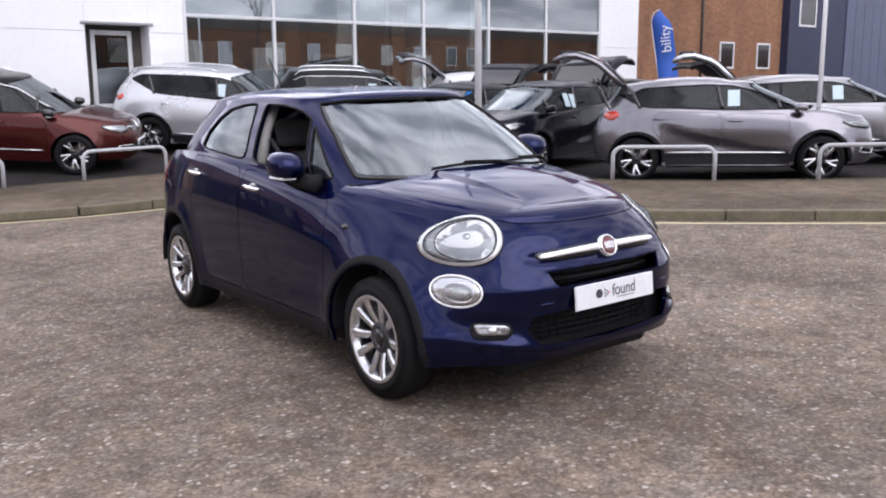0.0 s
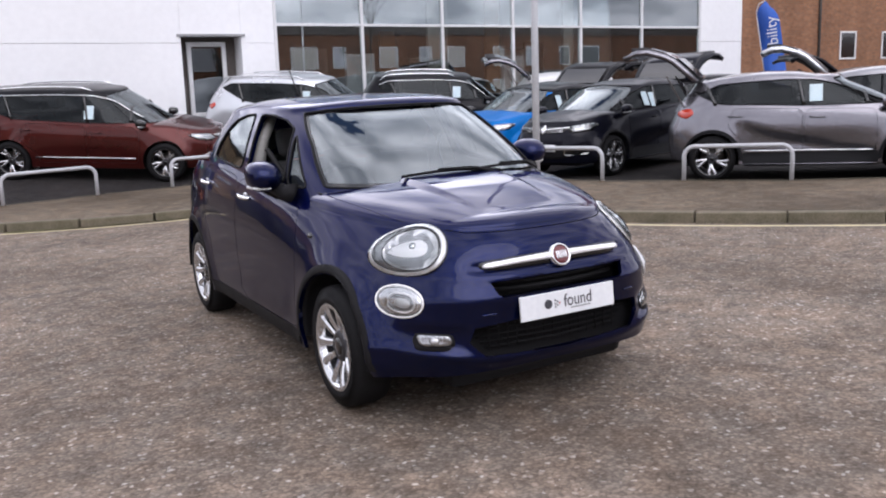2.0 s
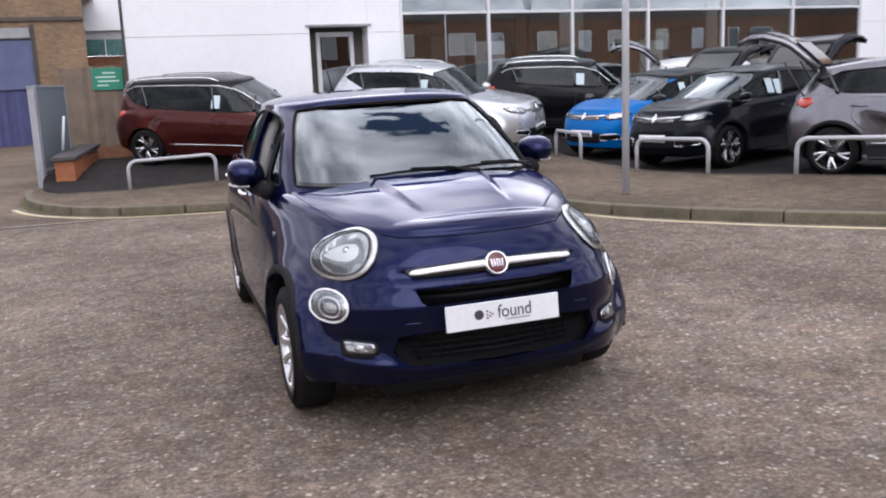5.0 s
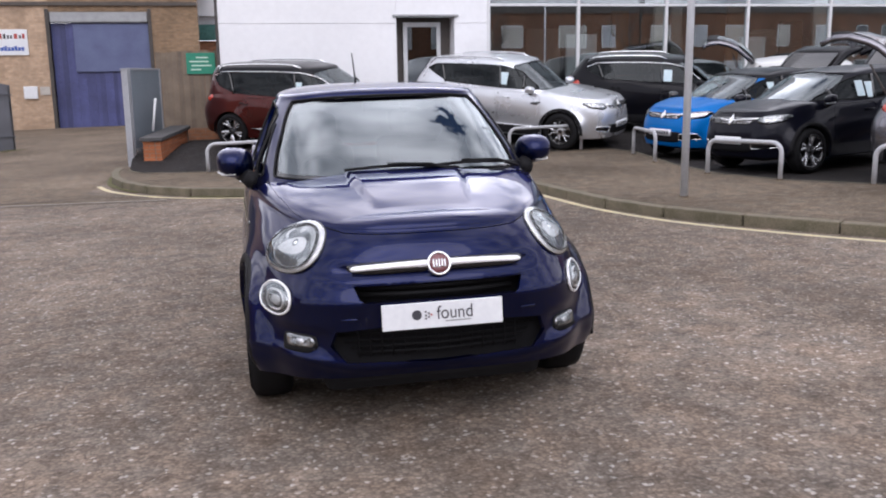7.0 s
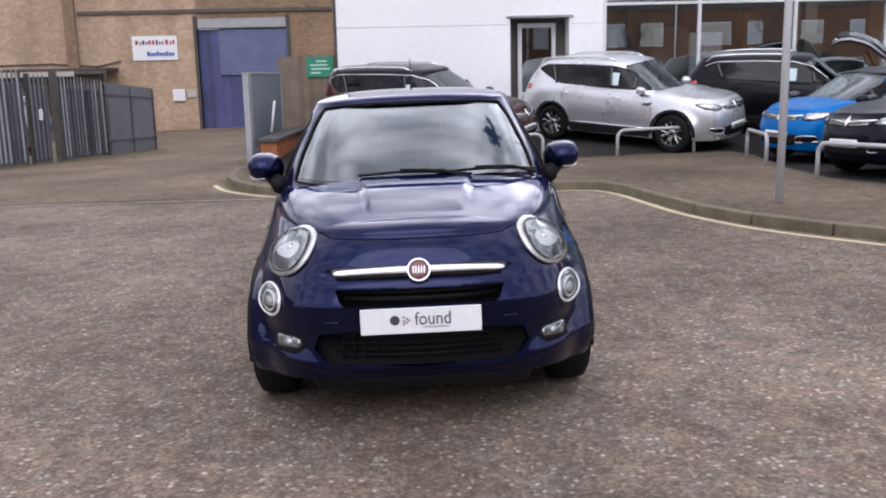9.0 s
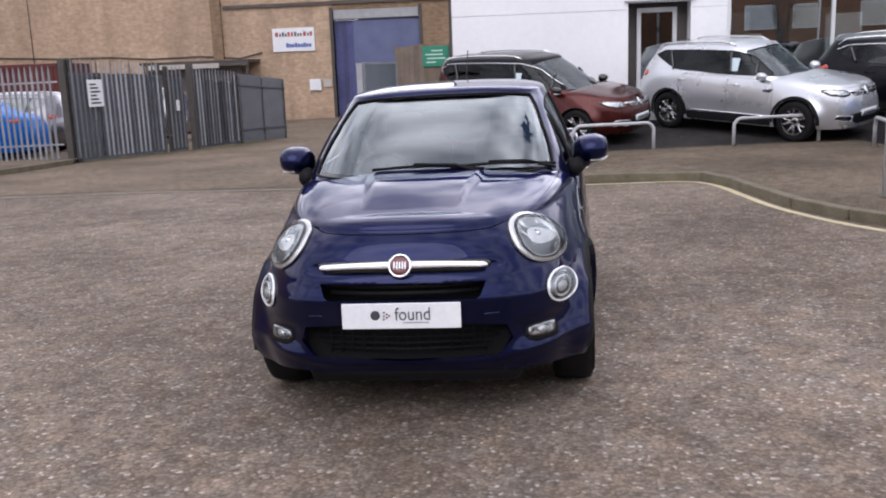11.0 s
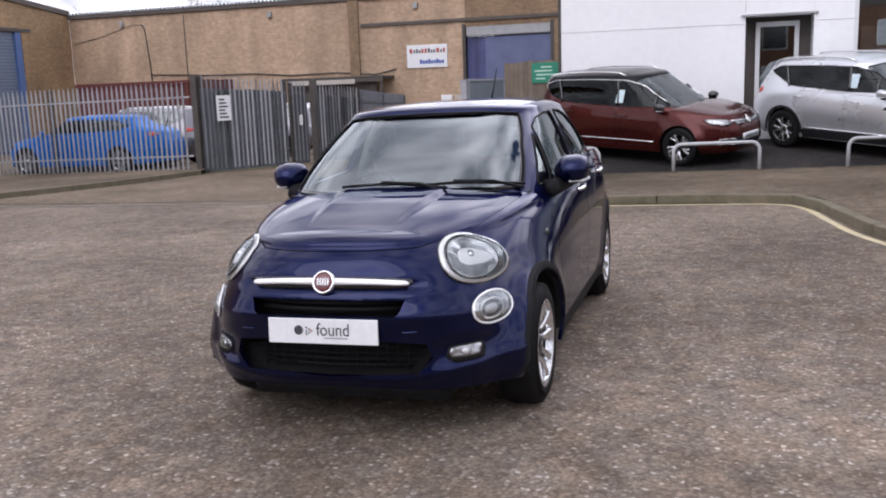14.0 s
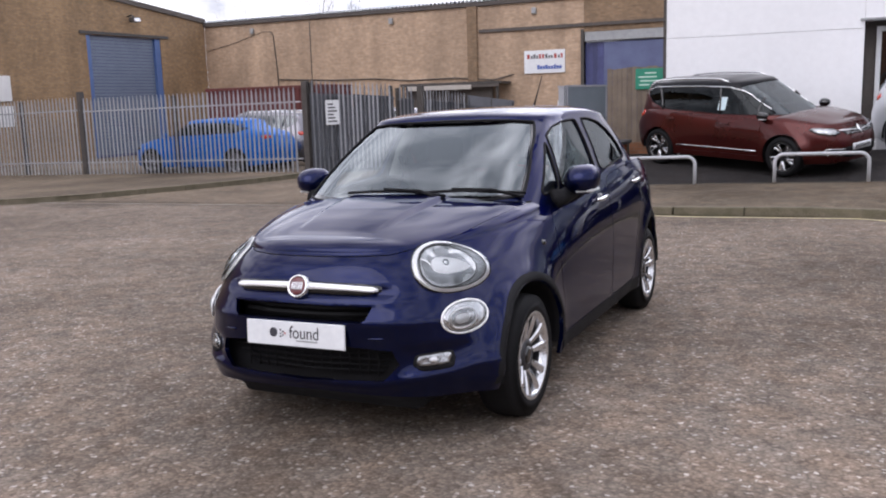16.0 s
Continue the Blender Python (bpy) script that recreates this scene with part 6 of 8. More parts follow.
def door_mirror(root, sd, x, y, z, paint_name, size=1.0):
    """A door mirror: shell, stalk, glass and indicator strip."""
    bm = bmesh.new()
    bmesh.ops.create_uvsphere(bm, u_segments=20, v_segments=12, radius=1.0)
    for v in bm.verts:
        p = v.co
        k = 1.0 if p.y < 0 else 0.5
        v.co = Vector((math.copysign(abs(p.x) ** 0.75, p.x) * 0.094 * size, p.y * 0.135 * k * size, math.copysign(abs(p.z) ** 0.8, p.z) * 0.078 * size + p.x * sd * 0.01))
    ob = part("mirror", bm, M[paint_name], root, smooth=True)
    ob.matrix_basis = pose(sd * x, y, z, 0, 0, sd * 10)
    bm = bmesh.new()
    bmesh.ops.create_uvsphere(bm, u_segments=16, v_segments=8, radius=1.0)
    for v in bm.verts:
        p = v.co
        v.co = Vector((p.x * 0.08 * size, p.y * 0.006 + 0.034 * size, p.z * 0.062 * size))
    part("mirror_glass", bm, M["chrome"], ob, smooth=True)
    part_v, part_f = tube_mesh([(-sd * 0.02, 0.0, -0.05 * size), (-sd * 0.09, 0.01, -0.1 * size), (-sd * 0.13, 0.02, -0.15 * size)], [0.045, 0.035, 0.04], 10)
    mesh_ob("stalk", part_v, part_f, M["plastic"], ob, smooth=True)
    v, f = tube_mesh([(-0.1 * size * sd * 0.2, -0.105 * size, -0.05 * size), (sd * 0.05 * size, -0.09 * size, -0.05 * size), (sd * 0.084 * size, -0.02 * size, -0.045 * size)], 0.009, 8)
    mesh_ob("indicator", v, f, M["paper"], ob, smooth=True)
    return ob

# ---- the navy crossover in the road ----
def ease(v, a, b):
    t = np.clip((v - a) / (b - a), 0, 1)
    return t * t * (3 - 2 * t)


def nose_relief(x, z):
    """Depth of the folds across the nose: groove for the bright bar, fold below it, fog pockets, lower lip."""
    ax = np.abs(x)
    d = 0.022 * np.exp(-((z - 0.772) / 0.022) ** 2) * (1 - ease(ax, 0.39, 0.47))
    d = d - 0.010 * np.exp(-((z - 0.738) / 0.014) ** 2) * (1 - ease(ax, 0.34, 0.66))
    d = d + 0.03 * np.exp(-((ax - 0.60) / 0.115) ** 4 - ((z - 0.478) / 0.052) ** 4)
    lip = 0.362 + 0.065 * ease(ax, 0.3, 0.74)
    return d - 0.013 * np.exp(-((z - lip) / 0.024) ** 2)


HATCH = dict(
    relief=nose_relief, L=4.25, W=0.863, ym=2.1, flare=0.024, poke=-0.025, gap=0.004, nf=3.7, nr=4.5, nfz=[(0.1, 4.2), (0.35, 4.5), (0.55, 3.8), (0.66, 3.55), (0.8, 3.08), (0.93, 2.75), (1.2, 2.75)], paint="p_navy", step=0.019, bulge=0.015, creases=1.0,
    zlo=[(0, 0.322), (0.4, 0.285), (0.9, 0.25), (3.4, 0.25), (4.3, 0.33)],
    zsh=[(0, 0.925), (0.3, 0.94), (0.7, 0.975), (1.2, 1.02), (2.05, 1.085), (3.0, 1.15), (3.6, 1.14), (4.3, 1.05)],
    side=[(-0.3, 0.95), (0, 0.962), (0.15, 0.985), (0.35, 1.0), (0.62, 0.998), (0.8, 0.98), (0.93, 0.95), (1, 0.918)],
    nose=[(0.1, 0.26), (0.24, 0.15), (0.32, 0.098), (0.4, 0.076), (0.5, 0.062), (0.6, 0.047), (0.63, 0.041), (0.648, 0.038), (0.662, 0.043), (0.7, 0.059), (0.8, 0.096), (0.88, 0.142), (0.95, 0.235), (1.1, 0.5)],
    tail=[(0.1, 4.1), (0.3, 4.18), (0.5, 4.25), (0.8, 4.22), (1.0, 4.14), (1.2, 4.0)],
    spine=[(0.36, 0.985), (0.6, 1.035), (0.85, 1.075), (1.06, 1.1)], cowl=1.25,
    wf=0.84, wr=3.41, R=0.333, Ra=0.375, Rw=0.304, axle=(0.034, 0.014), rr=0.213, tw=0.205, style="twin", tuck=0.006,
    hood_edge=[(0, 0.985), (0.42, 0.985), (0.58, 1.02), (0.75, 1.1), (1.0, 1.17), (1.5, 1.2)],
    doors=dict(door_front=[(1.3, 0.34), (1.27, 0.6), (1.3, 0.94), (1.35, 1.015), (2.25, 1.085), (2.29, 0.95), (2.29, 0.34)],
               door_rear=[(2.31, 0.34), (2.31, 1.088), (3.05, 1.132), (3.14, 0.99), (3.06, 0.8), (2.94, 0.6), (2.9, 0.34)]),
    front_cuts=dict(upper_slot=[(-0.366, 0.718), (0.0, 0.722), (0.366, 0.718), (0.345, 0.664), (0.325, 0.652), (0.0, 0.655), (-0.325, 0.652), (-0.345, 0.664)],
                    lower_intake=[(-0.45, 0.525), (-0.25, 0.542), (0.25, 0.542), (0.45, 0.525), (0.475, 0.46), (0.41, 0.39), (0.0, 0.37), (-0.41, 0.39), (-0.475, 0.46)]),
    zb=0.93, gm=2.3, gnf=3.9, gnr=3.2,
    gw=[(0.8, 0.815), (0.93, 0.81), (1.08, 0.785), (1.25, 0.725), (1.4, 0.655), (1.5, 0.6), (1.56, 0.55)],
    ga=[(0.8, 0.5), (0.95, 0.78), (1.1, 1.04), (1.2, 1.195), (1.3, 1.37), (1.4, 1.57), (1.45, 1.68), (1.5, 1.795), (1.6, 2.02)],
    gc=[(0.8, 4.2), (1.0, 4.12), (1.15, 4.02), (1.3, 3.85), (1.45, 3.62), (1.55, 3.4)],
    ze=[(0, 1.46), (1.6, 1.475), (2.4, 1.49), (3.1, 1.47), (4.2, 1.40)],
    roof=[(1.88, 1.528), (2.2, 1.552), (2.6, 1.56), (3.1, 1.545), (3.55, 1.49)], roof_power=(2.8, 2.3),
    frit=[(-0.662, 1.085), (-0.35, 1.072), (0, 1.068), (0.35, 1.072), (0.662, 1.085), (0.603, 1.3), (0.53, 1.462), (0.3, 1.479), (0, 1.483), (-0.3, 1.479), (-0.53, 1.462), (-0.603, 1.3)],
    screen=[(-0.642, 1.108), (-0.35, 1.095), (0, 1.091), (0.35, 1.095), (0.642, 1.108), (0.588, 1.3), (0.517, 1.452), (0.3, 1.470), (0, 1.474), (-0.3, 1.470), (-0.517, 1.452), (-0.588, 1.3)],
    windows=dict(quarter=([(1.35, 1.078), (1.545, 1.084), (1.70, 1.352), (1.6, 1.275)], "window"),
                 front=([(1.575, 1.088), (2.24, 1.125), (2.3, 1.462), (2.05, 1.455), (1.88, 1.428), (1.745, 1.378)], "window"),
                 rear=([(2.34, 1.13), (3.1, 1.178), (3.07, 1.27), (2.95, 1.37), (2.8, 1.43), (2.6, 1.458), (2.42, 1.465)], "window")),
    seal=0.007, cabin=(0.62, 1.12, 1.0), seat="seat_grey", rhd=-1)
HATCH["open"] = ("front_l",)     # the driver's window is wound down

hatch, hbody, hgreen, hskin, hgskin = make_car(HATCH, on_ground(3.06, 2.5, 0.0), "crossover_car", "glossy navy blue compact crossover with its driver's window open", "car", "")


def arch_trim(root, skin, C, material, width=0.05, lift=0.008, dip=5):
    """Plastic lip round each wheel arch."""
    for yw in (C["wf"], C["wr"]):
        for sd in (1, -1):
            verts, faces = [], []
            n, row = 40, 5
            for i in range(n + 1):
                a = radians(-dip + (180 + 2 * dip) * i / n)
                for k in range(row):
                    r = C["Ra"] + 0.001 + width * k / (row - 1)
                    y, z = yw + r * math.cos(a), C["R"] + r * math.sin(a)
                    loc, nor = skin.hit((sd * 1.6, y, z), (-sd, 0, 0))
                    x = sd * (C["W"] - 0.02) if loc is None or abs(loc.x) < 0.6 else loc.x
                    if loc is None or abs(loc.x) < 0.6:
                        l2, _ = skin.hit((sd * 1.6, yw + (r + 0.03) * math.cos(a), C["R"] + (r + 0.03) * math.sin(a)), (-sd, 0, 0))
                        x = l2.x if l2 is not None and abs(l2.x) > 0.6 else x
                    up = lift * (1 if 0 < k < row - 1 else 0.25)
                    verts.append((x + sd * up, y, z))
            for i in range(n):
                for k in range(row - 1):
                    q = i * row + k
                    f = (q, q + 1, q + row + 1, q + row)
                    faces.append(f if sd < 0 else f[::-1])
            # inner return into the arch
            b = len(verts)
            for i in range(n + 1):
                v = verts[i * row]
                verts.append((v[0] - sd * 0.05, v[1], v[2]))
            for i in range(n):
                f = (i * row, (i + 1) * row, b + i + 1, b + i)
                faces.append(f if sd < 0 else f[::-1])
            mesh_ob("arch_trim", verts, faces, material, root, smooth=True)


def sill_trim(root, skin, C, material, z0, z1, y0, y1, lift=0.006, name="sill_trim"):
    for sd in (1, -1):
        verts, faces = [], []
        n, row = 30, 5
        for i in range(n + 1):
            y = y0 + (y1 - y0) * i / n
            for k in range(row):
                z = z0 + (z1 - z0) * k / (row - 1)
                loc, _ = skin.hit((sd * 1.6, y, z), (-sd, 0, 0))
                x = loc.x if loc is not None and abs(loc.x) > 0.6 else sd * C["W"] * 0.95
                verts.append((x + sd * lift * (1 if 0 < k < row - 1 else 0.1), y, z))
        for i in range(n):
            for k in range(row - 1):
                q = i * row + k
                f = (q, q + 1, q + row + 1, q + row)
                faces.append(f if sd > 0 else f[::-1])
        mesh_ob(name, verts, faces, material, root, smooth=True)


arch_trim(hatch, hskin, HATCH, M["plastic"], 0.042, 0.004, 3)
sill_trim(hatch, hskin, HATCH, M["plastic"], 0.25, 0.335, 1.25, 3.0)


def ring_on(skin, poly, centre, normal, lift, up=(0, 0, 1)):
    n = Vector(normal).normalized()
    u = Vector(up).cross(n).normalized()
    w = n.cross(u)
    c = Vector(centre)
    pts = []
    for q in poly:
        o = c + u * q[0] + w * q[1]
        loc, _ = skin.hit(o + n * 0.6, -n)
        pts.append((loc if loc is not None else o) + n * lift)
    return pts


def shift(poly, dx, dy):
    return np.array(poly) + np.array([dx, dy])


def faceted_bowl(parent, poly, centre, normal, depth, sd):
    """Reflector bowl of flat mirror facets, hollow towards its middle."""
    n = Vector(normal).normalized()
    u = Vector((0, 0, 1)).cross(n).normalized()
    w = n.cross(u)
    mid = poly.mean(0)
    rng = random.Random(5)
    rings, verts, faces = (1.0, 0.8, 0.6, 0.4, 0.2), [], []
    pts = poly[::2]
    m = len(pts)
    for r in rings:
        for q in pts:
            f = mid + (q - mid) * r
            o = Vector(centre) + u * f[0] + w * f[1]
            loc, _ = hskin.hit(o + n * 0.6, -n)
            verts.append((loc if loc is not None else o) + n * (0.021 - depth * (1 - r ** 2) * 0.75 + (rng.uniform(-0.012, 0.009) if r < 1 else 0)))
    for i in range(len(rings) - 1):
        for k in range(m):
            l = (k + 1) % m
            faces.append((i * m + k, i * m + l, (i + 1) * m + l, (i + 1) * m + k))
    faces.append(tuple((len(rings) - 1) * m + k for k in range(m)))
    mesh_ob("bowl", verts, faces, M["facet"], parent)


def hatch_lamps():
    for sd in (1, -1):
        # round headlamp: bright ring, dark well, faceted bowl, clear lens
        n = Vector((sd * 0.50, -0.80, 0.33))
        c = (sd * 0.684, 0.3, 0.902)
        egg = oval(0.193, 0.126, 44, 2.15)
        egg[:, 1] *= 1 + 0.18 * (egg[:, 0] * -sd) / 0.17            # fuller towards the grille
        lamp = hskin.add("headlight", egg, c, n, M["gloss_black"], hatch, "round chrome-ringed headlight", lift=0.003, thick=0.02)
        hskin.add("bezel", egg * 0.965, c, n, M["lamp_ring"], lamp, "broad bright ring", lift=0.006, dome=0.018, thick=0.006)
        well = shift(egg * 0.845, sd * 0.002, 0.002)
        hskin.add("well", well, c, n, M["lamp_well"], lamp, lift=0.0175, thick=0.004)
        tube("seam", ring_on(hskin, well, c, n, 0.018), 0.0035, M["gloss_black"], lamp, sides=6, closed=True)
        bowl = shift(egg * np.array([0.70, 0.80]), sd * -0.02, -0.002)
        tube("inner_ring", ring_on(hskin, bowl, c, n, 0.0225), 0.0035, M["gloss_black"], lamp, sides=6, closed=True)
        faceted_bowl(lamp, bowl * 0.98, c, n, 0.022, sd)
        hskin.add("projector", shift(oval(0.022, 0.022, 20), sd * -0.03, 0.016), c, n, M["chrome"], lamp, lift=0.012, dome=0.02, thick=0.01, step=0.01)
        for k in (-1, 0, 1):
            hskin.add("rib", shift(oval(0.003, 0.03, 10, 4), sd * -0.022 + 0.02 * k, -0.03), c, n, M["steel_dark"], lamp, lift=0.017, thick=0.008, step=0.01)
        hskin.add("lens", egg * 0.97, c, n, M["lamp"], lamp, lift=0.014, dome=0.034, thick=0.003)
        # lower lamp
        n = Vector((sd * 0.54, -0.83, 0.12))
        c = (sd * 0.693, 0.35, 0.64)
        egg = oval(0.118, 0.073, 36, 2.1, sd * 6)
        low = hskin.add("running_light", egg, c, n, M["gloss_black"], hatch, "oval clear lamp below the headlight", lift=0.003, thick=0.02)
        hskin.add("bezel", egg * 0.95, c, n, M["satin"], low, lift=0.006, dome=0.014, thick=0.004)
        tube("rim", ring_on(hskin, egg * 0.95, c, n, 0.009), 0.006, M["lamp_ring"], low, sides=8, closed=True)
        mid = shift(oval(0.066, 0.043, 30, 2.3, sd * 6), sd * -0.012, -0.004)
        hskin.add("well", mid, c, n, M["lamp_well"], low, lift=0.016, thick=0.004, step=0.015)
        tube("inner_ring", ring_on(hskin, mid * 0.96, c, n, 0.018), 0.0055, M["lamp_ring"], low, sides=6, closed=True)
        hskin.add("bulb_housing", shift(oval(0.038, 0.022, 24, 2.4, sd * 6), sd * -0.016, -0.006), c, n, M["lamp_ring"], low, lift=0.019, dome=0.012, thick=0.008, step=0.01)
        hskin.add("lens", egg * 0.96, c, n, M["lamp"], low, lift=0.012, dome=0.026, thick=0.003)
        # fog lamp in a dark pocket
        n = Vector((sd * 0.42, -0.9, 0.0))
        c = (sd * 0.605, 0.2, 0.47)
        pocket = np.array([0.95, 0.8]) * np.array([(-0.085, 0.038), (0.085, 0.042), (0.1, 0.0), (0.09, -0.05), (-0.06, -0.052), (-0.1, -0.02)]) * np.array([sd, 1])
        fog = hskin.add("fog_light", round_poly(pocket, 0.25), c, n, M["plastic"], hatch, "small clear fog light in a black pocket", lift=0.004, thick=0.015)
        lens = np.array([1.25, 0.95]) * np.array([(-0.055, 0.024), (0.055, 0.028), (0.062, 0.012), (0.05, -0.024), (-0.05, -0.024), (-0.062, -0.006)]) * np.array([sd, 1])
        hskin.add("reflector", round_poly(lens, 0.3), c, n, M["reflector"], fog, lift=0.009, thick=0.006, step=0.012)
        hskin.add("bulb_housing", oval(0.024, 0.015, 18), c, n, M["facet"], fog, lift=0.011, dome=0.006, thick=0.004, step=0.008)
        hskin.add("lens", round_poly(lens, 0.3), c, n, M["lamp"], fog, lift=0.014, dome=0.012, thick=0.003, step=0.012)
        # side repeater
        hskin.add("side_repeater", oval(0.025, 0.014, 14), (sd * 0.95, 1.12, 0.86), (sd, 0, 0), M["gloss_black"], hatch, lift=0.003, dome=0.006, step=0.01)


hatch_lamps()


def plain_skin(body):
    """The nose without its folds, to carry what bridges them."""
    n, m = 121, 81
    S, V = np.meshgrid(np.linspace(-0.9, 0.9, n), np.linspace(0.3, 1.0, m))
    keep, body.relief = body.relief, None
    P = body(S.ravel(), V.ravel())
    body.relief = keep
    tri = []
    for j in range(m - 1):
        for i in range(n - 1):
            q = j * n + i
            tri += [(q, q + 1, q + n + 1), (q, q + n + 1, q + n)]
    return Skin([(P, tri)])


def hatch_front():
    flat = plain_skin(hbody)
    # grille openings
    box("grille_back", -0.4, 0.4, 0.2, 0.22, 0.62, 0.77, M["plastic"], hatch)
    box("grille_back", -0.52, 0.52, 0.19, 0.21, 0.34, 0.57, M["plastic"], hatch)
    for z, w, y in ((0.702, 0.35, 0.1), (0.672, 0.33, 0.095)):
        tube("grille_bar", [(-w, y + 0.05, z), (-w * 0.5, y + 0.01, z), (0, y, z), (w * 0.5, y + 0.01, z), (w, y + 0.05, z)], 0.011, M["tyre"], hatch, sides=6)
    for k in range(5):
        z = 0.405 + k * 0.027
        w = 0.36 + 0.1 * (k / 4)
        tube("grille_bar", [(-w, 0.175, z), (0, 0.14, z), (w, 0.175, z)], 0.006, M["tyre"], hatch, sides=6)
    for k in range(-7, 8):
        tube("grille_rib", [(k * 0.05, 0.155, 0.39), (k * 0.05, 0.155, 0.52)], 0.004, M["tyre"], hatch, sides=5)
    # black strip: the shade line under the bright bar put into the groove's colour
    groove = round_poly([(-0.385, 0.02), (0.385, 0.02), (0.385, -0.016), (0.3, -0.035), (-0.3, -0.035), (-0.385, -0.016)], 0.3)
    hskin.add("groove", groove, (0, 0.1, 0.797), (0, -1, 0.2), M["gloss_black"], hatch, lift=0.002, thick=0.01, step=0.025)
    # bright bar in two halves with the round badge between
    for sd in (1, -1):
        bar = np.array([(0.045, 0.0145), (0.2, 0.0125), (0.36, 0.0115), (0.376, 0.003), (0.37, -0.008), (0.34, -0.0115), (0.2, -0.0125), (0.045, -0.0145)]) * np.array([sd, 1])
        flat.add("chrome_bar", bar, (0, 0.1, 0.797), (0, -1, 0.35), M["bright_bar"], hatch, "bright satin chrome bar", lift=0.006, dome=0.03, thick=0.016, step=0.007)
    n = Vector((0, -1, 0.28)).normalized()
    b0 = flat.add("badge", oval(0.052, 0.052, 36), (0, 0.1, 0.792), n, M["chrome"], hatch, "round chrome badge with a dark red centre", lift=0.012, dome=0.008, thick=0.02, step=0.014)
    flat.add("centre", oval(0.040, 0.040, 32), (0, 0.1, 0.792), n, M["badge_red"], b0, lift=0.0215, dome=0.003, thick=0.005, step=0.012)
    tube("rim", ring_on(flat, oval(0.047, 0.047, 32), (0, 0.1, 0.792), n, 0.018), 0.006, M["chrome"], b0, sides=8, closed=True)
    for k in range(-2, 3):
        flat.add("bar", shift(oval(0.0035, 0.019, 10, 5), k * 0.012, 0.0), (0, 0.1, 0.792), n, M["satin"], b0, lift=0.026, thick=0.004, step=0.01)
    # plate
    plate = part("number_plate", box_bm(-0.26, 0.26, -0.006, 0.006, -0.0555, 0.0555, 0.003), M["paper"], hatch, "white show plate with dealer print")
    plate.matrix_basis = pose(0.0, 0.032, 0.588, -4, 0, 0)
    t = bpy.data.curves.new("found", "FONT")
    t.body, t.size, t.align_x, t.align_y, t.extrude = "found", 0.080, "CENTER", "CENTER", 0.0006
    tx = new("plate_text", t)
    dg = bpy.context.evaluated_depsgraph_get()
    me = bpy.data.meshes.new_from_object(tx.evaluated_get(dg))
    bpy.data.objects.remove(tx)
    me.materials.clear()
    me.materials.append(M["ink"])
    word = new("lettering", me)
    word.parent = plate
    word.matrix_basis = pose(0.052, -0.0075, 0.006, 90, 0, 0)
    word.scale = (0.86, 1, 1)
    for cx, cz, r in [(-0.112, 0.004, 0.021)]:
        v, f = tube_mesh([(cx, -0.006, cz), (cx, -0.008, cz)], r, 20)
        mesh_ob("emblem", v, f, M["ink"], plate)
    for a, b in ((-0.074, 0.016), (-0.074, 0.0), (-0.074, -0.013), (-0.061, 0.009), (-0.061, -0.006), (-0.050, 0.002)):
        v, f = tube_mesh([(a, -0.006, b), (a, -0.008, b)], 0.0045, 10)
        mesh_ob("emblem_dot", v, f, M["ink_red"] if a == -0.050 else M["ink"], plate)
    box("print_line", 0.01, 0.12, -0.0075, -0.0062, -0.0315, -0.0265, M["galv"], plate)
    # body-colour ridges added beside the plate, standing for the glint on a fold
    for sd in (1, -1):
        hskin.add("trim_dash", round_poly([(-0.035, 0.004), (0.035, 0.006), (0.03, -0.006), (-0.035, -0.004)], 0.3), (sd * 0.385, 0.1, 0.575), (sd * 0.15, -1, 0.2), M["p_navy"], hatch, lift=0.006, thick=0.006, step=0.015)


def box_bm(x0, x1, y0, y1, z0, z1, bevel=0.0):
    bm = bmesh.new()
    add_box(bm, x0, x1, y0, y1, z0, z1, bevel)
    return bm


hatch_front()


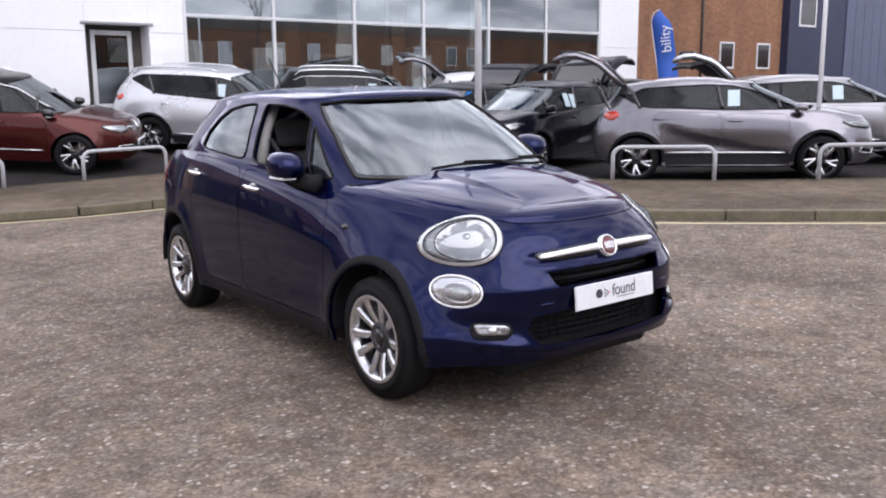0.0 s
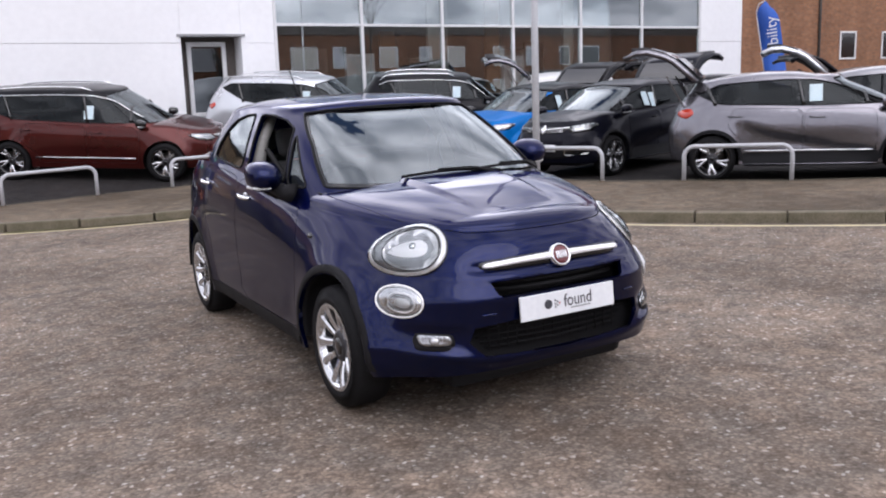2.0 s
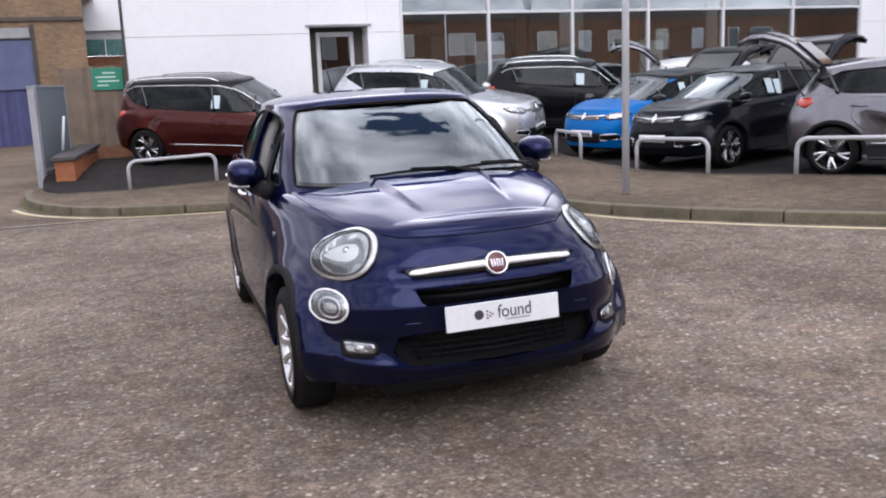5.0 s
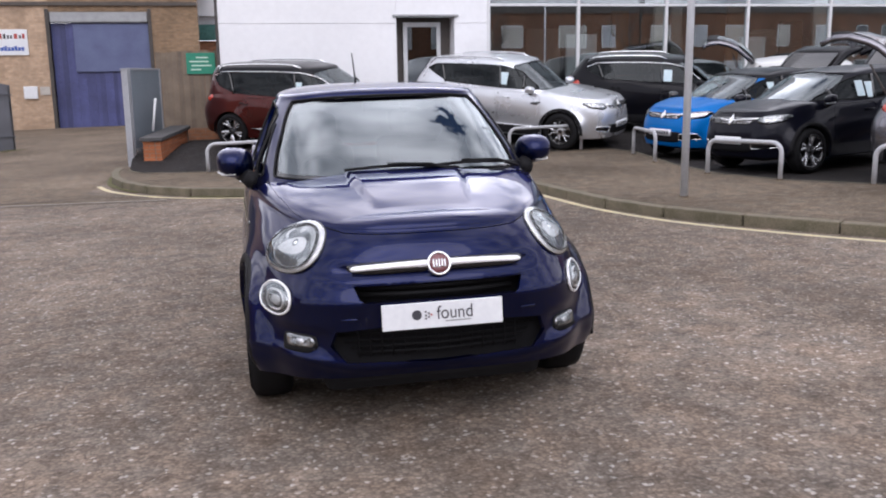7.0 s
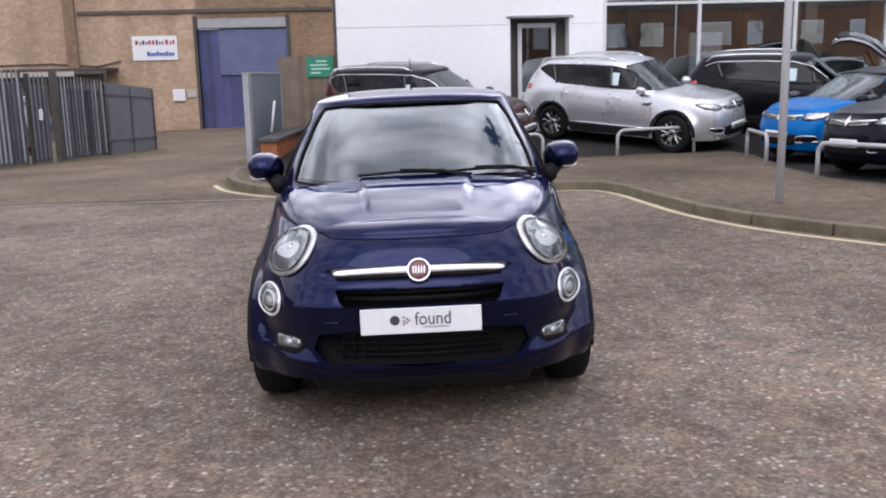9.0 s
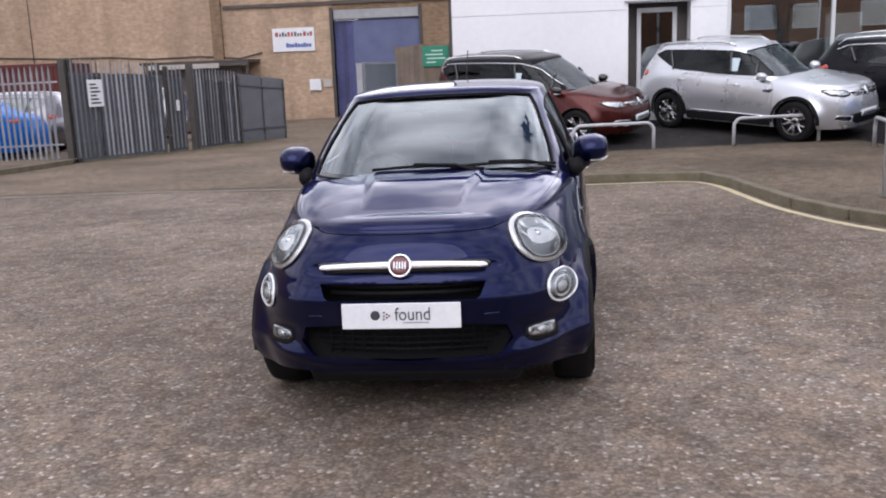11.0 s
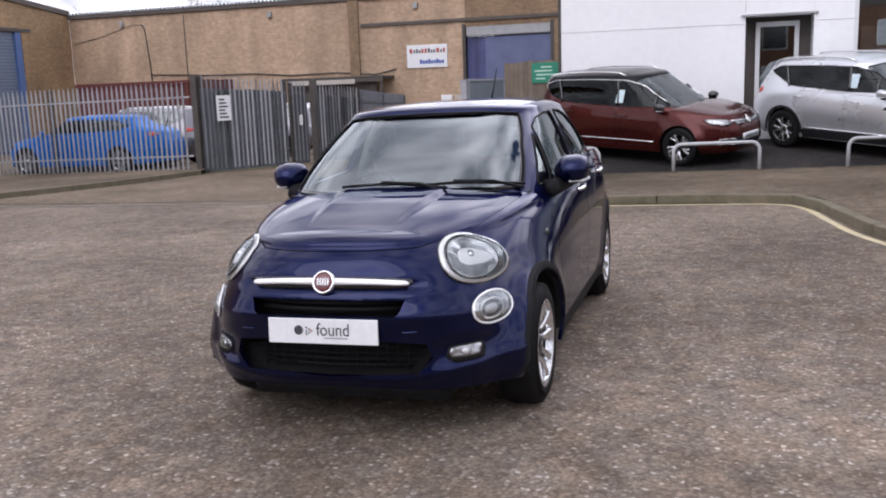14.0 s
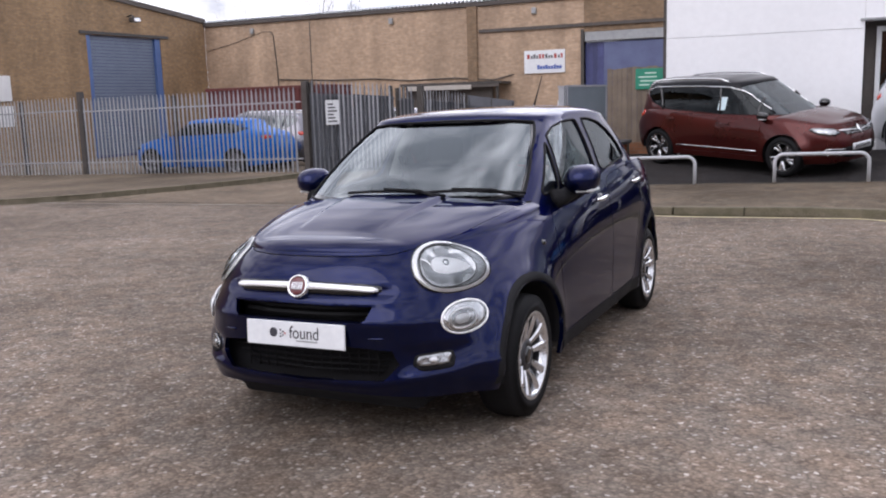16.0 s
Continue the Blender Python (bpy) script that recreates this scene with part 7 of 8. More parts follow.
def hatch_body_bits():
    for sd in (1, -1):
        door_mirror(hatch, sd, 0.868, 1.615, 1.137, "p_navy", 1.08)
        tube("mirror_foot", [(sd * 0.765, 1.42, 1.05), (sd * 0.79, 1.5, 1.05), (sd * 0.84, 1.58, 1.09)], [0.055, 0.045, 0.04], M["plastic"], hatch)
        for y, z in ((2.12, 0.985), (3.0, 1.02)):
            pts = hskin.line([(sd, y - 0.1, z - 0.006), (sd, y - 0.07, z - 0.004), (sd, y, z), (sd, y + 0.07, z + 0.004), (sd, y + 0.1, z + 0.006)], (-sd, 0, 0))
            pts = [Vector((p.x + sd * q, p.y, p.z)) for p, q in zip(pts, (0.004, 0.026, 0.032, 0.026, 0.004))]
            tube("door_handle", pts, [0.009, 0.012, 0.013, 0.012, 0.009], M["chrome"], hatch, "chrome door handle", sides=8)
            hskin.add("handle_cup", oval(0.055, 0.024, 18), (sd, y, z), (sd, 0, 0), M["gloss_black"], hatch, lift=0.002, thick=0.006)
        # tail lamp, seen edge-on
        hskin.add("tail_light", oval(0.07, 0.11, 24, 2.4), (sd * 0.8, 4.05, 0.98), (sd * 0.8, 0.6, 0), M["lamp_red"], hatch, "red tail light", lift=0.004, dome=0.02)
    # wipers and the dark cowl at the foot of the windscreen
    cow_v, cow_f = [], []
    for i in range(25):
        x = -0.7 + 1.4 * i / 24
        y = 1.03 + 0.21 * abs(x / 0.7) ** 2.4
        zc = 1.095 - 0.03 * (x / 0.7) ** 2
        cow_v += [(x, y - 0.03, zc - 0.012), (x, y + 0.02, zc - 0.006), (x, y + 0.12, zc - 0.01)]
    for i in range(24):
        for k in range(2):
            q = i * 3 + k
            cow_f.append((q, q + 3, q + 4, q + 1))
    mesh_ob("cowl", cow_v, cow_f, M["plastic"], hatch, smooth=True)
    for x0, x1 in ((0.3, -0.3), (0.66, 0.12)):
        pts = []
        for k in range(9):
            t = k / 8
            x = x0 + (x1 - x0) * t
            loc, nor = hgskin.hit((x, -0.5, 1.092 + 0.016 * math.sin(math.pi * t) + 0.012 * t), (0, 1, 0))
            pts.append(loc + nor * 0.016 if loc is not None else Vector((x, 1.05, 1.1)))
        tube("wiper", pts, 0.008, M["plastic"], hatch, sides=6)
        tube("wiper_arm", [pts[0] + Vector((0, -0.03, -0.02)), pts[2] + Vector((0, -0.006, 0.01)), pts[5] + Vector((0, 0, 0.01))], 0.009, M["plastic"], hatch, sides=6)
    # aerial at the back of the roof
    tube("aerial", [(0, 3.3, 1.54), (0.0, 3.36, 1.6), (0.0, 3.52, 1.78)], [0.012, 0.006, 0.004], M["plastic"], hatch, sides=6)
    # mirror inside and sensor patch
    box("rear_view_mirror", -0.11, 0.11, 1.78, 1.80, 1.385, 1.445, M["cabin"], hatch, 0.01)
    # pale lining on the pillars and headlining
    box("headlining", -0.52, 0.52, 1.95, 3.3, 1.47, 1.485, M["lining"], hatch)
    for sd in (1, -1):
        tube("pillar_trim", [(sd * 0.70, 2.3, 1.05), (sd * 0.63, 2.34, 1.3), (sd * 0.55, 2.37, 1.45)], 0.045, M["lining"], hatch, sides=8)
        tube("shoulder_belt", [(sd * 0.62, 2.28, 1.25), (sd * 0.5, 2.2, 1.0), (sd * 0.3, 2.1, 0.75)], 0.016, M["cabin"], hatch, sides=5)


hatch_body_bits()

# ---- parked cars ----


def on_park(x, y, yaw):
    """A pose on the car park, whose floor rises to the showroom."""
    h = Vector((-math.sin(radians(yaw)), math.cos(radians(yaw)), 0))
    sd = Vector((h.y, -h.x, 0))
    f, r = Vector((x, y, 0)) + h * 0.9, Vector((x, y, 0)) + h * 3.5
    zf, zr = park_z(f.x, f.y), park_z(r.x, r.y)
    c = (f + r) / 2
    a, b = c + sd * 0.8, c - sd * 0.8
    slope_s = (park_z(a.x, a.y) - park_z(b.x, b.y)) / 1.6
    slope_h = (zr - zf) / 2.6
    H = Vector((h.x, h.y, slope_h)).normalized()
    S = Vector((sd.x, sd.y, slope_s)).normalized()
    U = S.cross(H).normalized()
    S = H.cross(U)
    m = Matrix((S, H, U)).transposed().to_4x4()
    m.translation = (x, y, zf - slope_h * 0.9 + 0.004)
    return m


def scale_car(L, W, roof_z, belt, wf, wr, R, paint_name, **kw):
    """Lines of an ordinary family car from a few sizes. belt: belt height at the front doors."""
    b, t = belt, roof_z
    cy = kw.pop("cowl_y", wf + 0.32)          # foot of the windscreen
    ty = kw.pop("top_y", cy + 0.85)           # head of the windscreen
    ry = kw.pop("roof_end", L - 0.55)
    hood = kw.pop("hood", b - 0.03)
    nz = kw.pop("nose_z", hood - 0.12)
    C = dict(
        L=L, W=W, ym=L / 2, nf=3.6, nr=4.2, paint=paint_name, step=0.075, gap=0.006, bulge=0.012,
        zlo=[(0, 0.26), (0.6, 0.24), (wr, 0.25), (L + 0.1, 0.34)],
        zsh=[(0, nz), (0.35, nz + 0.05), (cy, b - 0.02), (cy + 1.2, b + 0.02), (wr, b + 0.08), (L + 0.1, b + 0.02)],
        side=[(-0.3, 0.94), (0, 0.955), (0.15, 0.975), (0.45, 1.0), (0.7, 0.985), (0.9, 0.95), (1, 0.91)],
        nose=[(0.1, 0.2), (0.3, 0.06), (0.5, 0.02), (0.7, 0.05), (nz, 0.16), (nz + 0.2, 0.5)],
        tail=[(0.1, L - 0.15), (0.4, L - 0.02), (0.7, L), (b, L - 0.12), (t, L - 0.5)],
        spine=[(0.32, nz + 0.06), (cy * 0.6, hood + 0.0), (cy - 0.08, hood + 0.06)], cowl=cy + 0.14,
        wf=wf, wr=wr, R=R, Ra=R + 0.045, rr=R * 0.68, tw=0.225, style="star", flare=0.02, tuck=0.02,
        hood_edge=[(0, 0.985), (0.5, 0.985), (0.7, 1.06), (0.95, 1.16), (1.5, 1.2)],
        doors=dict(door_front=[(wf + 0.47, 0.34), (wf + 0.46, b - 0.03), (wf + 1.35, b - 0.005), (wf + 1.38, 0.34)],
                   door_rear=[(wf + 1.4, 0.34), (wf + 1.39, b), (wr - 0.3, b + 0.03), (wr - 0.22, b - 0.22), (wr - 0.52, 0.5), (wr - 0.54, 0.34)]),
        zb=b - 0.1, gm=(cy + ry) / 2 + 0.2, gnf=3.3, gnr=4.0,
        gw=[(b - 0.3, W * 0.915), (b, W * 0.885), (b + 0.2, W * 0.81), (t - 0.1, W * 0.70), (t, W * 0.63)],
        ga=[(b - 0.3, cy - 0.45), (b, cy), (t - 0.1, ty - 0.15), (t, ty + 0.1)],
        gc=[(b - 0.3, L - 0.05), (b, L - 0.1), (t - 0.25, ry + 0.2), (t, ry)],
        ze=[(0, t - 0.13), (ty, t - 0.11), (L * 0.65, t - 0.09), (L, t - 0.13)],
        roof=[(ty + 0.12, t - 0.03), (L * 0.55, t), (L * 0.7, t - 0.01), (ry - 0.05, t - 0.06)],
        screen=[(-W * 0.74, b + 0.03), (0, b + 0.01), (W * 0.74, b + 0.03), (W * 0.6, t - 0.14), (0, t - 0.09), (-W * 0.6, t - 0.14)],
        screen_glass="dusk_screen", seal=0.008, cabin=(W * 0.68, cy + 0.1, b - 0.05))
    wt = t - 0.145
    kick = kw.pop("kick", 0.12)
    C["windows"] = dict(side=([(cy + 0.2, b + 0.03), (wf + 1.35, b + 0.045), (wr - 0.1, b + 0.09), (wr + 0.3, b + 0.1 + kick), (ry - 0.02, wt - 0.12), (ry - 0.25, wt - 0.02), (wf + 1.9, wt + 0.01),
                               (ty + 0.15, wt), (ty - 0.2, wt - 0.09)], "dusk"))
    C["pillar_lines"] = [((wf + 1.37, b + 0.04), (wf + 1.45, wt)), ((wr - 0.05, b + 0.08), (wr + 0.1, wt - 0.02)), ((cy + 0.52, b + 0.04), (cy + 0.56, wt - 0.2))]
    C.update(kw)
    return C


def tail_door(root, C, angle=14, paint_name="p_grey"):
    """A raised tailgate: shell with window opening, glass and lining."""
    t, ry, W = C["roof"][-2][1], C["gc"][-1][1], C["W"] * 0.72
    m = pose(0, ry + 0.02, t - 0.03, angle, 0, 0)
    verts, faces, n = [], [], 10
    # a curved slab, in two lobes along its length
    prof = [(0.0, 0.0), (0.2, 0.03), (0.45, 0.05), (0.6, 0.03), (0.85, -0.06), (1.0, -0.18), (1.08, -0.34)]
    for y, z in prof:
        for k in range(n + 1):
            x = -1 + 2 * k / n
            verts.append((x * W * (1 + 0.12 * y), y, z - 0.06 * x ** 4))
    row = n + 1
    for i in range(len(prof) - 1):
        for k in range(n):
            if i in (0, 1) and 1 <= k < n - 1:
                continue                    # the window
            q = i * row + k
            faces.append((q, q + 1, q + row + 1, q + row))
    ob = mesh_ob("tailgate", verts, faces, M[paint_name], root, "raised tailgate with a dark lining", smooth=True)
    so = ob.modifiers.new("thick", "SOLIDIFY")
    so.thickness = 0.07
    ob.matrix_basis = m
    gv, gf = [], []
    for y, z in prof[:3]:
        for x in (-0.8, 0, 0.8):
            gv.append((x * W, y, z - 0.004))
    for i in range(2):
        for k in range(2):
            q = i * 3 + k
            gf.append((q, q + 1, q + 4, q + 3))
    mesh_ob("rear_window", gv, gf, M["gloss_black"], ob, smooth=True)
    lv = [(x * W * 0.93, y + 0.03, z - 0.13 + 0.03 * abs(x)) for y, z in prof[:6] for x in (-1, -0.6, 0.6, 1)]
    lin = mesh_ob("lining", lv, [(4 * i + k, 4 * i + k + 1, 4 * i + k + 5, 4 * i + k + 4) for i in range(5) for k in range(3)], M["cabin"], ob, smooth=True)
    lin.modifiers.new("thick", "SOLIDIFY").thickness = -0.07
    for sd in (1, -1):
        tube("gas_strut", [(sd * W * 0.9, ry + 0.25, t - 0.45), (sd * W * 0.95, ry + 0.5, t + 0.02)], 0.012, M["steel_dark"], root, sides=6)


def car_bits(root, C, skin, gskin, lamp=(0.62, 0.2), plate=True, sheet=(), handles=True, rails="", strip="", badge=True, mouth="gloss_black", tails=True, mirror=None, lamp_poly=None, chin="satin", clad=True):
    W, L, b = C["W"], C["L"], C["zsh"][2][1]
    if clad:
        arch_trim(root, skin, C, M["plastic"], 0.05)
        sill_trim(root, skin, C, M["plastic"], 0.25, 0.41, C["wf"] + C["Ra"] + 0.05, C["wr"] - C["Ra"] - 0.05)
    nz = C["zsh"][0][1]
    lz = nz - 0.07
    for sd in (1, -1):
        n = Vector((sd * 0.55, -0.8, 0.22))
        poly = np.array(lamp_poly or [(-0.24, -0.05), (-0.13, -0.09), (0.12, -0.045), (0.25, 0.06), (0.19, 0.085), (-0.15, 0.04)]) * np.array([sd, 1])
        lampo = skin.add("headlight", round_poly(poly, 0.22), (sd * lamp[0], lamp[1] + 0.1, lz), n, M["gloss_black"], root, "swept clear headlight", lift=0.004, step=0.03)
        skin.add("reflector", round_poly(poly * 0.86, 0.22), (sd * lamp[0], lamp[1] + 0.1, lz), n, M["reflector"], lampo, lift=0.012, step=0.03, thick=0.004)
        for k, r in ((-0.1, 0.034), (0.0, 0.038), (0.1, 0.026)):
            ring = [(sd * k + r * math.cos(q * math.tau / 14), 0.012 + 0.16 * k + r * 0.9 * math.sin(q * math.tau / 14)) for q in range(14)]
            tube("lamp_ring", ring_on(skin, ring, (sd * lamp[0], lamp[1] + 0.1, lz - 0.01), n, 0.018), 0.006, M["chrome"], lampo, sides=5, closed=True)
        skin.add("lens", round_poly(poly, 0.22), (sd * lamp[0], lamp[1] + 0.1, lz), n, M["lamp"], lampo, lift=0.016, dome=0.02, step=0.03, thick=0.003)
        fogp = [(-0.17, 0.05), (0.11, 0.06), (0.19, -0.035), (-0.19, -0.06)] if chin == "chrome" else [(-0.15, 0.035), (0.12, 0.05), (0.14, -0.03), (-0.1, -0.06)]
        f = skin.add("fog_surround", round_poly(np.array(fogp) * np.array([sd, 1]), 0.2), (sd * 0.58, 0.15, 0.44), (sd * 0.35, -1, 0), M["gloss_black"], root, lift=0.004, step=0.03)
        tube("trim_ring", ring_on(skin, round_poly(np.array(fogp) * np.array([sd, 1]), 0.2), (sd * 0.58, 0.15, 0.44), (sd * 0.35, -1, 0), 0.008), 0.009, M[chin], f, sides=6, closed=True)
        if tails:
            skin.add("tail_light", round_poly(np.array([(-0.17, 0.05), (0.1, 0.07), (0.17, 0.0), (0.08, -0.075), (-0.12, -0.03)]) * np.array([-sd, 1]), 0.2), (sd * 0.72, L - 0.2, b + 0.0), (sd * 0.75, 0.66, 0), M["lamp_red"], root, "red and amber tail light", lift=0.008, dome=0.02, step=0.03)
        door_mirror(root, sd, W * 0.99, C["cowl"] + 0.16, b + 0.07, mirror or C["paint"], 0.95)
        if handles:
            for y, z in ((C["wf"] + 1.2, b - 0.1), (C["wr"] - 0.32, b - 0.06)):
                pts = skin.line([(sd, y - 0.1, z), (sd, y, z + 0.004), (sd, y + 0.1, z + 0.006)], (-sd, 0, 0))
                tube("door_handle", [Vector((p.x + sd * q, p.y, p.z)) for p, q in zip(pts, (0.01, 0.034, 0.01))], 0.013, M["chrome"] if handles == "chrome" else M[C["paint"]], root, sides=6)
        if rails == "satin" and badge:
            skin.add("side_vent", round_poly(np.array([(-0.11, 0.035), (0.1, 0.02), (0.12, -0.02), (-0.02, -0.03)]) * np.array([sd, 1]), 0.15), (sd, C["wf"] + 0.52, b - 0.18), (sd, 0, 0), M["gloss_black"], root, lift=0.006, thick=0.008)
        if strip:
            y0, y1 = C["wf"] + C["Ra"] + 0.12, C["wr"] - C["Ra"] - 0.08
            pts = skin.line([(sd, y0 + (y1 - y0) * k / 8, 0.425 + 0.01 * k / 8) for k in range(9)], (-sd, 0, 0), 0.006)
            tube("sill_strip", pts, 0.013, M[strip], root, sides=6)
        if rails:
            pts = []
            for k in range(13):
                y = C["ga"][-1][1] + 0.1 + (C["gc"][-1][1] - C["ga"][-1][1] - 0.15) * k / 12
                loc, nor = gskin.hit((sd * W * 0.60, y, 3), (0, 0, -1))
                if loc is not None:
                    pts.append(loc + Vector((0, 0, 0.035 if 0 < k < 12 else 0.0)))
            if len(pts) > 3:
                tube("roof_rail", pts, 0.018, M[rails], root, "roof rail", sides=8)
        for k, (y, z) in enumerate(sheet):
            loc, nor = gskin.hit((sd * 1.5, y, z), (-sd, 0, 0))
            if loc is not None:
                sh = mesh_ob("price_sheet", [(loc.x + sd * 0.014 - sd * 0.075 * q[1] / 0.2, loc.y + q[0], loc.z + q[1]) for q in ((-0.085, -0.115), (0.085, -0.115), (0.085, 0.115), (-0.085, 0.115))], [(0, 1, 2, 3)], M["price"], root, "pale price sheet on the side glass")
                sh.modifiers.new("thick", "SOLIDIFY").thickness = 0.002
        for (y0, z0), (y1, z1) in C["pillar_lines"]:
            pts = []
            for k in range(6):
                loc, nor = gskin.hit((sd * 1.5, y0 + (y1 - y0) * k / 5, z0 + (z1 - z0) * k / 5), (-sd, 0, 0))
                if loc is not None:
                    pts.append(loc + nor * 0.001)
            if len(pts) > 2:
                tube("pillar", pts, 0.028, M["gloss_black"], root, sides=6)
    # grille, badge, plate
    g = skin.add("grille", round_poly([(-0.46, 0.05), (0.46, 0.05), (0.36, -0.05), (-0.36, -0.05)], 0.2), (0, 0.1, nz - 0.1), (0, -1, 0.1), M[mouth], root, lift=0.004, step=0.04)
    tube("grille_trim", [p for p in ring_on(skin, [(-0.46, 0.045), (-0.2, 0.02), (0, 0.0), (0.2, 0.02), (0.46, 0.045)], (0, 0.1, nz - 0.1), (0, -1, 0.1), 0.012)], 0.012, M["chrome"], g, sides=6)
    for v in (-0.028, -0.004, 0.02):
        tube("grille_slat", ring_on(skin, [(-0.37, v), (-0.12, v - 0.006), (0.12, v - 0.006), (0.37, v)], (0, 0.1, nz - 0.1), (0, -1, 0.1), 0.008), 0.004, M["satin"], g, sides=5)
    skin.add("lower_grille", round_poly([(-0.5, 0.1), (0.5, 0.1), (0.4, -0.09), (-0.4, -0.09)], 0.2), (0, 0.1, 0.42), (0, -1, 0), M["plastic"], root, lift=0.004, step=0.04)
    if badge:
        skin.add("badge", [(0, 0.085), (0.055, 0.0), (0, -0.085), (-0.055, 0.0)], (0, 0.1, nz - 0.09), (0, -1, 0.1), M["chrome"], root, "chrome diamond-shaped badge", lift=0.02, dome=0.012, step=0.02)
    if plate:
        p = skin.add("number_plate", [(-0.26, -0.055), (0.26, -0.055), (0.26, 0.055), (-0.26, 0.055)], (0, 0.05, 0.5), (0, -1, 0), M["paper"], root, "white number plate", lift=0.012, step=0.06)
        for k in range(7):
            u = -0.2 + k * 0.062
            skin.add("plate_mark", [(u, -0.03), (u + 0.04, -0.03), (u + 0.04, 0.03), (u, 0.03)], (0, 0.05, 0.5), (0, -1, 0), M["ink"], p, lift=0.0145, step=0.05, thick=0.002)


CARRIER = scale_car(4.63, 0.925, 1.645, 1.0, 0.95, 3.75, 0.35, "p_red", cowl_y=1.05, top_y=2.1, roof_end=4.25, nose_z=0.86, hood=0.99, seal_mat="chrome", kick=0.1, two_tone=("p_black", 1.47), style="turbine", dark_rim=True, rhd=-1, rr=0.25)
LARGE_SUV = scale_car(4.67, 0.92, 1.68, 1.08, 0.93, 3.64, 0.36, "p_silver", nose_z=0.95, hood=1.06, seal_mat="gloss_black", kick=0.16, roof_end=4.15, cowl_y=1.3, top_y=2.15, style="star", rr=0.24, dark_rim=True)
MID_SUV = scale_car(4.45, 0.915, 1.6, 1.03, 0.92, 3.57, 0.35, "p_black", nose_z=0.92, hood=1.02, seal_mat="chrome", kick=0.14, roof_end=3.95, cowl_y=1.25, top_y=2.05, style="star")
def door_hollow(y, z):
    """Scooped door sides under a line that climbs towards the rear wheel."""
    line = np.interp(y, [1.25, 1.8, 2.4, 3.1], [0.5, 0.56, 0.68, 0.9])
    a = np.clip((line - z) / 0.13, 0, 1)
    along = np.clip((y - 1.2) / 0.25, 0, 1) * np.clip((3.12 - y) / 0.2, 0, 1)
    return 0.055 * a * a * (3 - 2 * a) * along * np.clip((z - 0.24) / 0.12, 0, 1)


CROSSOVER = scale_car(4.12, 0.885, 1.55, 1.01, 0.83, 3.435, 0.33, "p_grey", nose_z=0.885, hood=1.005, kick=0.2, roof_end=3.6, cowl_y=0.87, top_y=1.93, style="turbine", dark_rim=True, rr=0.245, tuck=0.035, tuck_at=(0.4, 0.13), step=0.045, two_tone=("p_black", 1.37), hollow=door_hollow,
                      roof=[(2.05, 1.485), (2.35, 1.535), (2.75, 1.55), (3.1, 1.53), (3.55, 1.46)], ze=[(0, 1.4), (1.93, 1.41), (2.6, 1.455), (3.2, 1.445), (4.12, 1.4)])
COUPE = scale_car(5.2, 0.96, 1.62, 1.1, 1.0, 4.0, 0.37, "p_azure", nose_z=0.84, hood=1.03, roof_end=4.1, cowl_y=1.35, top_y=2.2, style="star")


def variant(C, **kw):
    D = dict(C)
    D.update(kw)
    return D


def place(C, m, name, label, bits, gate=None):
    root, body, green, skin, gskin = make_car(C, m, name, label)
    car_bits(root, C, skin, gskin, **bits)
    if gate:
        tail_door(root, C, gate[0], gate[1])
    return root


place(CARRIER, on_park(5.33, 16.1, 59.6), "people_carrier", "red-brown people carrier with a black roof parked by the showroom",
      dict(rails="chrome", strip="chrome", sheet=((2.3, 1.22),), mirror="gloss_black", clad=False, chin="chrome"))
place(LARGE_SUV, on_park(9.17, 15.5, 46.5), "silver_suv", "silver sport utility car parked behind the hoops",
      dict(rails="satin", strip="chrome", handles="chrome", sheet=((2.25, 1.3),)))
place(MID_SUV, on_park(12.9, 16.3, 62), "black_suv", "black sport utility car beside the showroom glass", dict(rails="chrome", strip="", sheet=((2.2, 1.22),), badge=False))
BLUE = variant(CROSSOVER, paint="p_blue")
place(BLUE, on_park(9.15, 13.75, -72), "blue_crossover", "bright blue crossover with a black roof", dict(rails="", sheet=((1.95, 1.2),), chin="chrome", mirror="gloss_black"), (33, "p_black"))
place(variant(CROSSOVER, paint="p_aub", two_tone=None, dark_rim=False), on_park(9.1, 11.25, -74), "black_crossover", "dark aubergine-black crossover with its tailgate up", dict(sheet=((1.95, 1.2), (2.15, 1.18)), chin="chrome"), (38, "p_aub"))
place(variant(CROSSOVER, two_tone=None), on_park(13.21, 6.69, 40.2), "grey_crossover", "metallic grey crossover with its tailgate raised", dict(strip="chrome", sheet=((2.05, 1.22),)), (38, "p_grey"))
place(variant(CROSSOVER, paint="p_mid", two_tone=None), on_park(16.4, 6.95, 40.2), "grey_crossover", "pale grey crossover with its tailgate raised", dict(strip="chrome", sheet=((2.0, 1.22),)), (38, "p_silver"))
place(variant(CROSSOVER, paint="p_black"), on_park(17.8, 12.4, 60), "black_crossover", "black crossover with raised tailgate in the back row", dict(sheet=((2.0, 1.22),)), (33, "p_black"))
place(variant(CROSSOVER, paint="p_white", two_tone=None), on_park(15.95, 15.3, 62), "white_crossover", "white crossover with raised tailgate near the glass", dict(sheet=((2.0, 1.22),)), (34, "p_grey"))
place(variant(CROSSOVER, paint="p_black"), on_park(22.0, 11.5, 57), "black_crossover", "black crossover in the far row by the brick block", dict(sheet=((2.0, 1.22),)), (33, "p_black"))
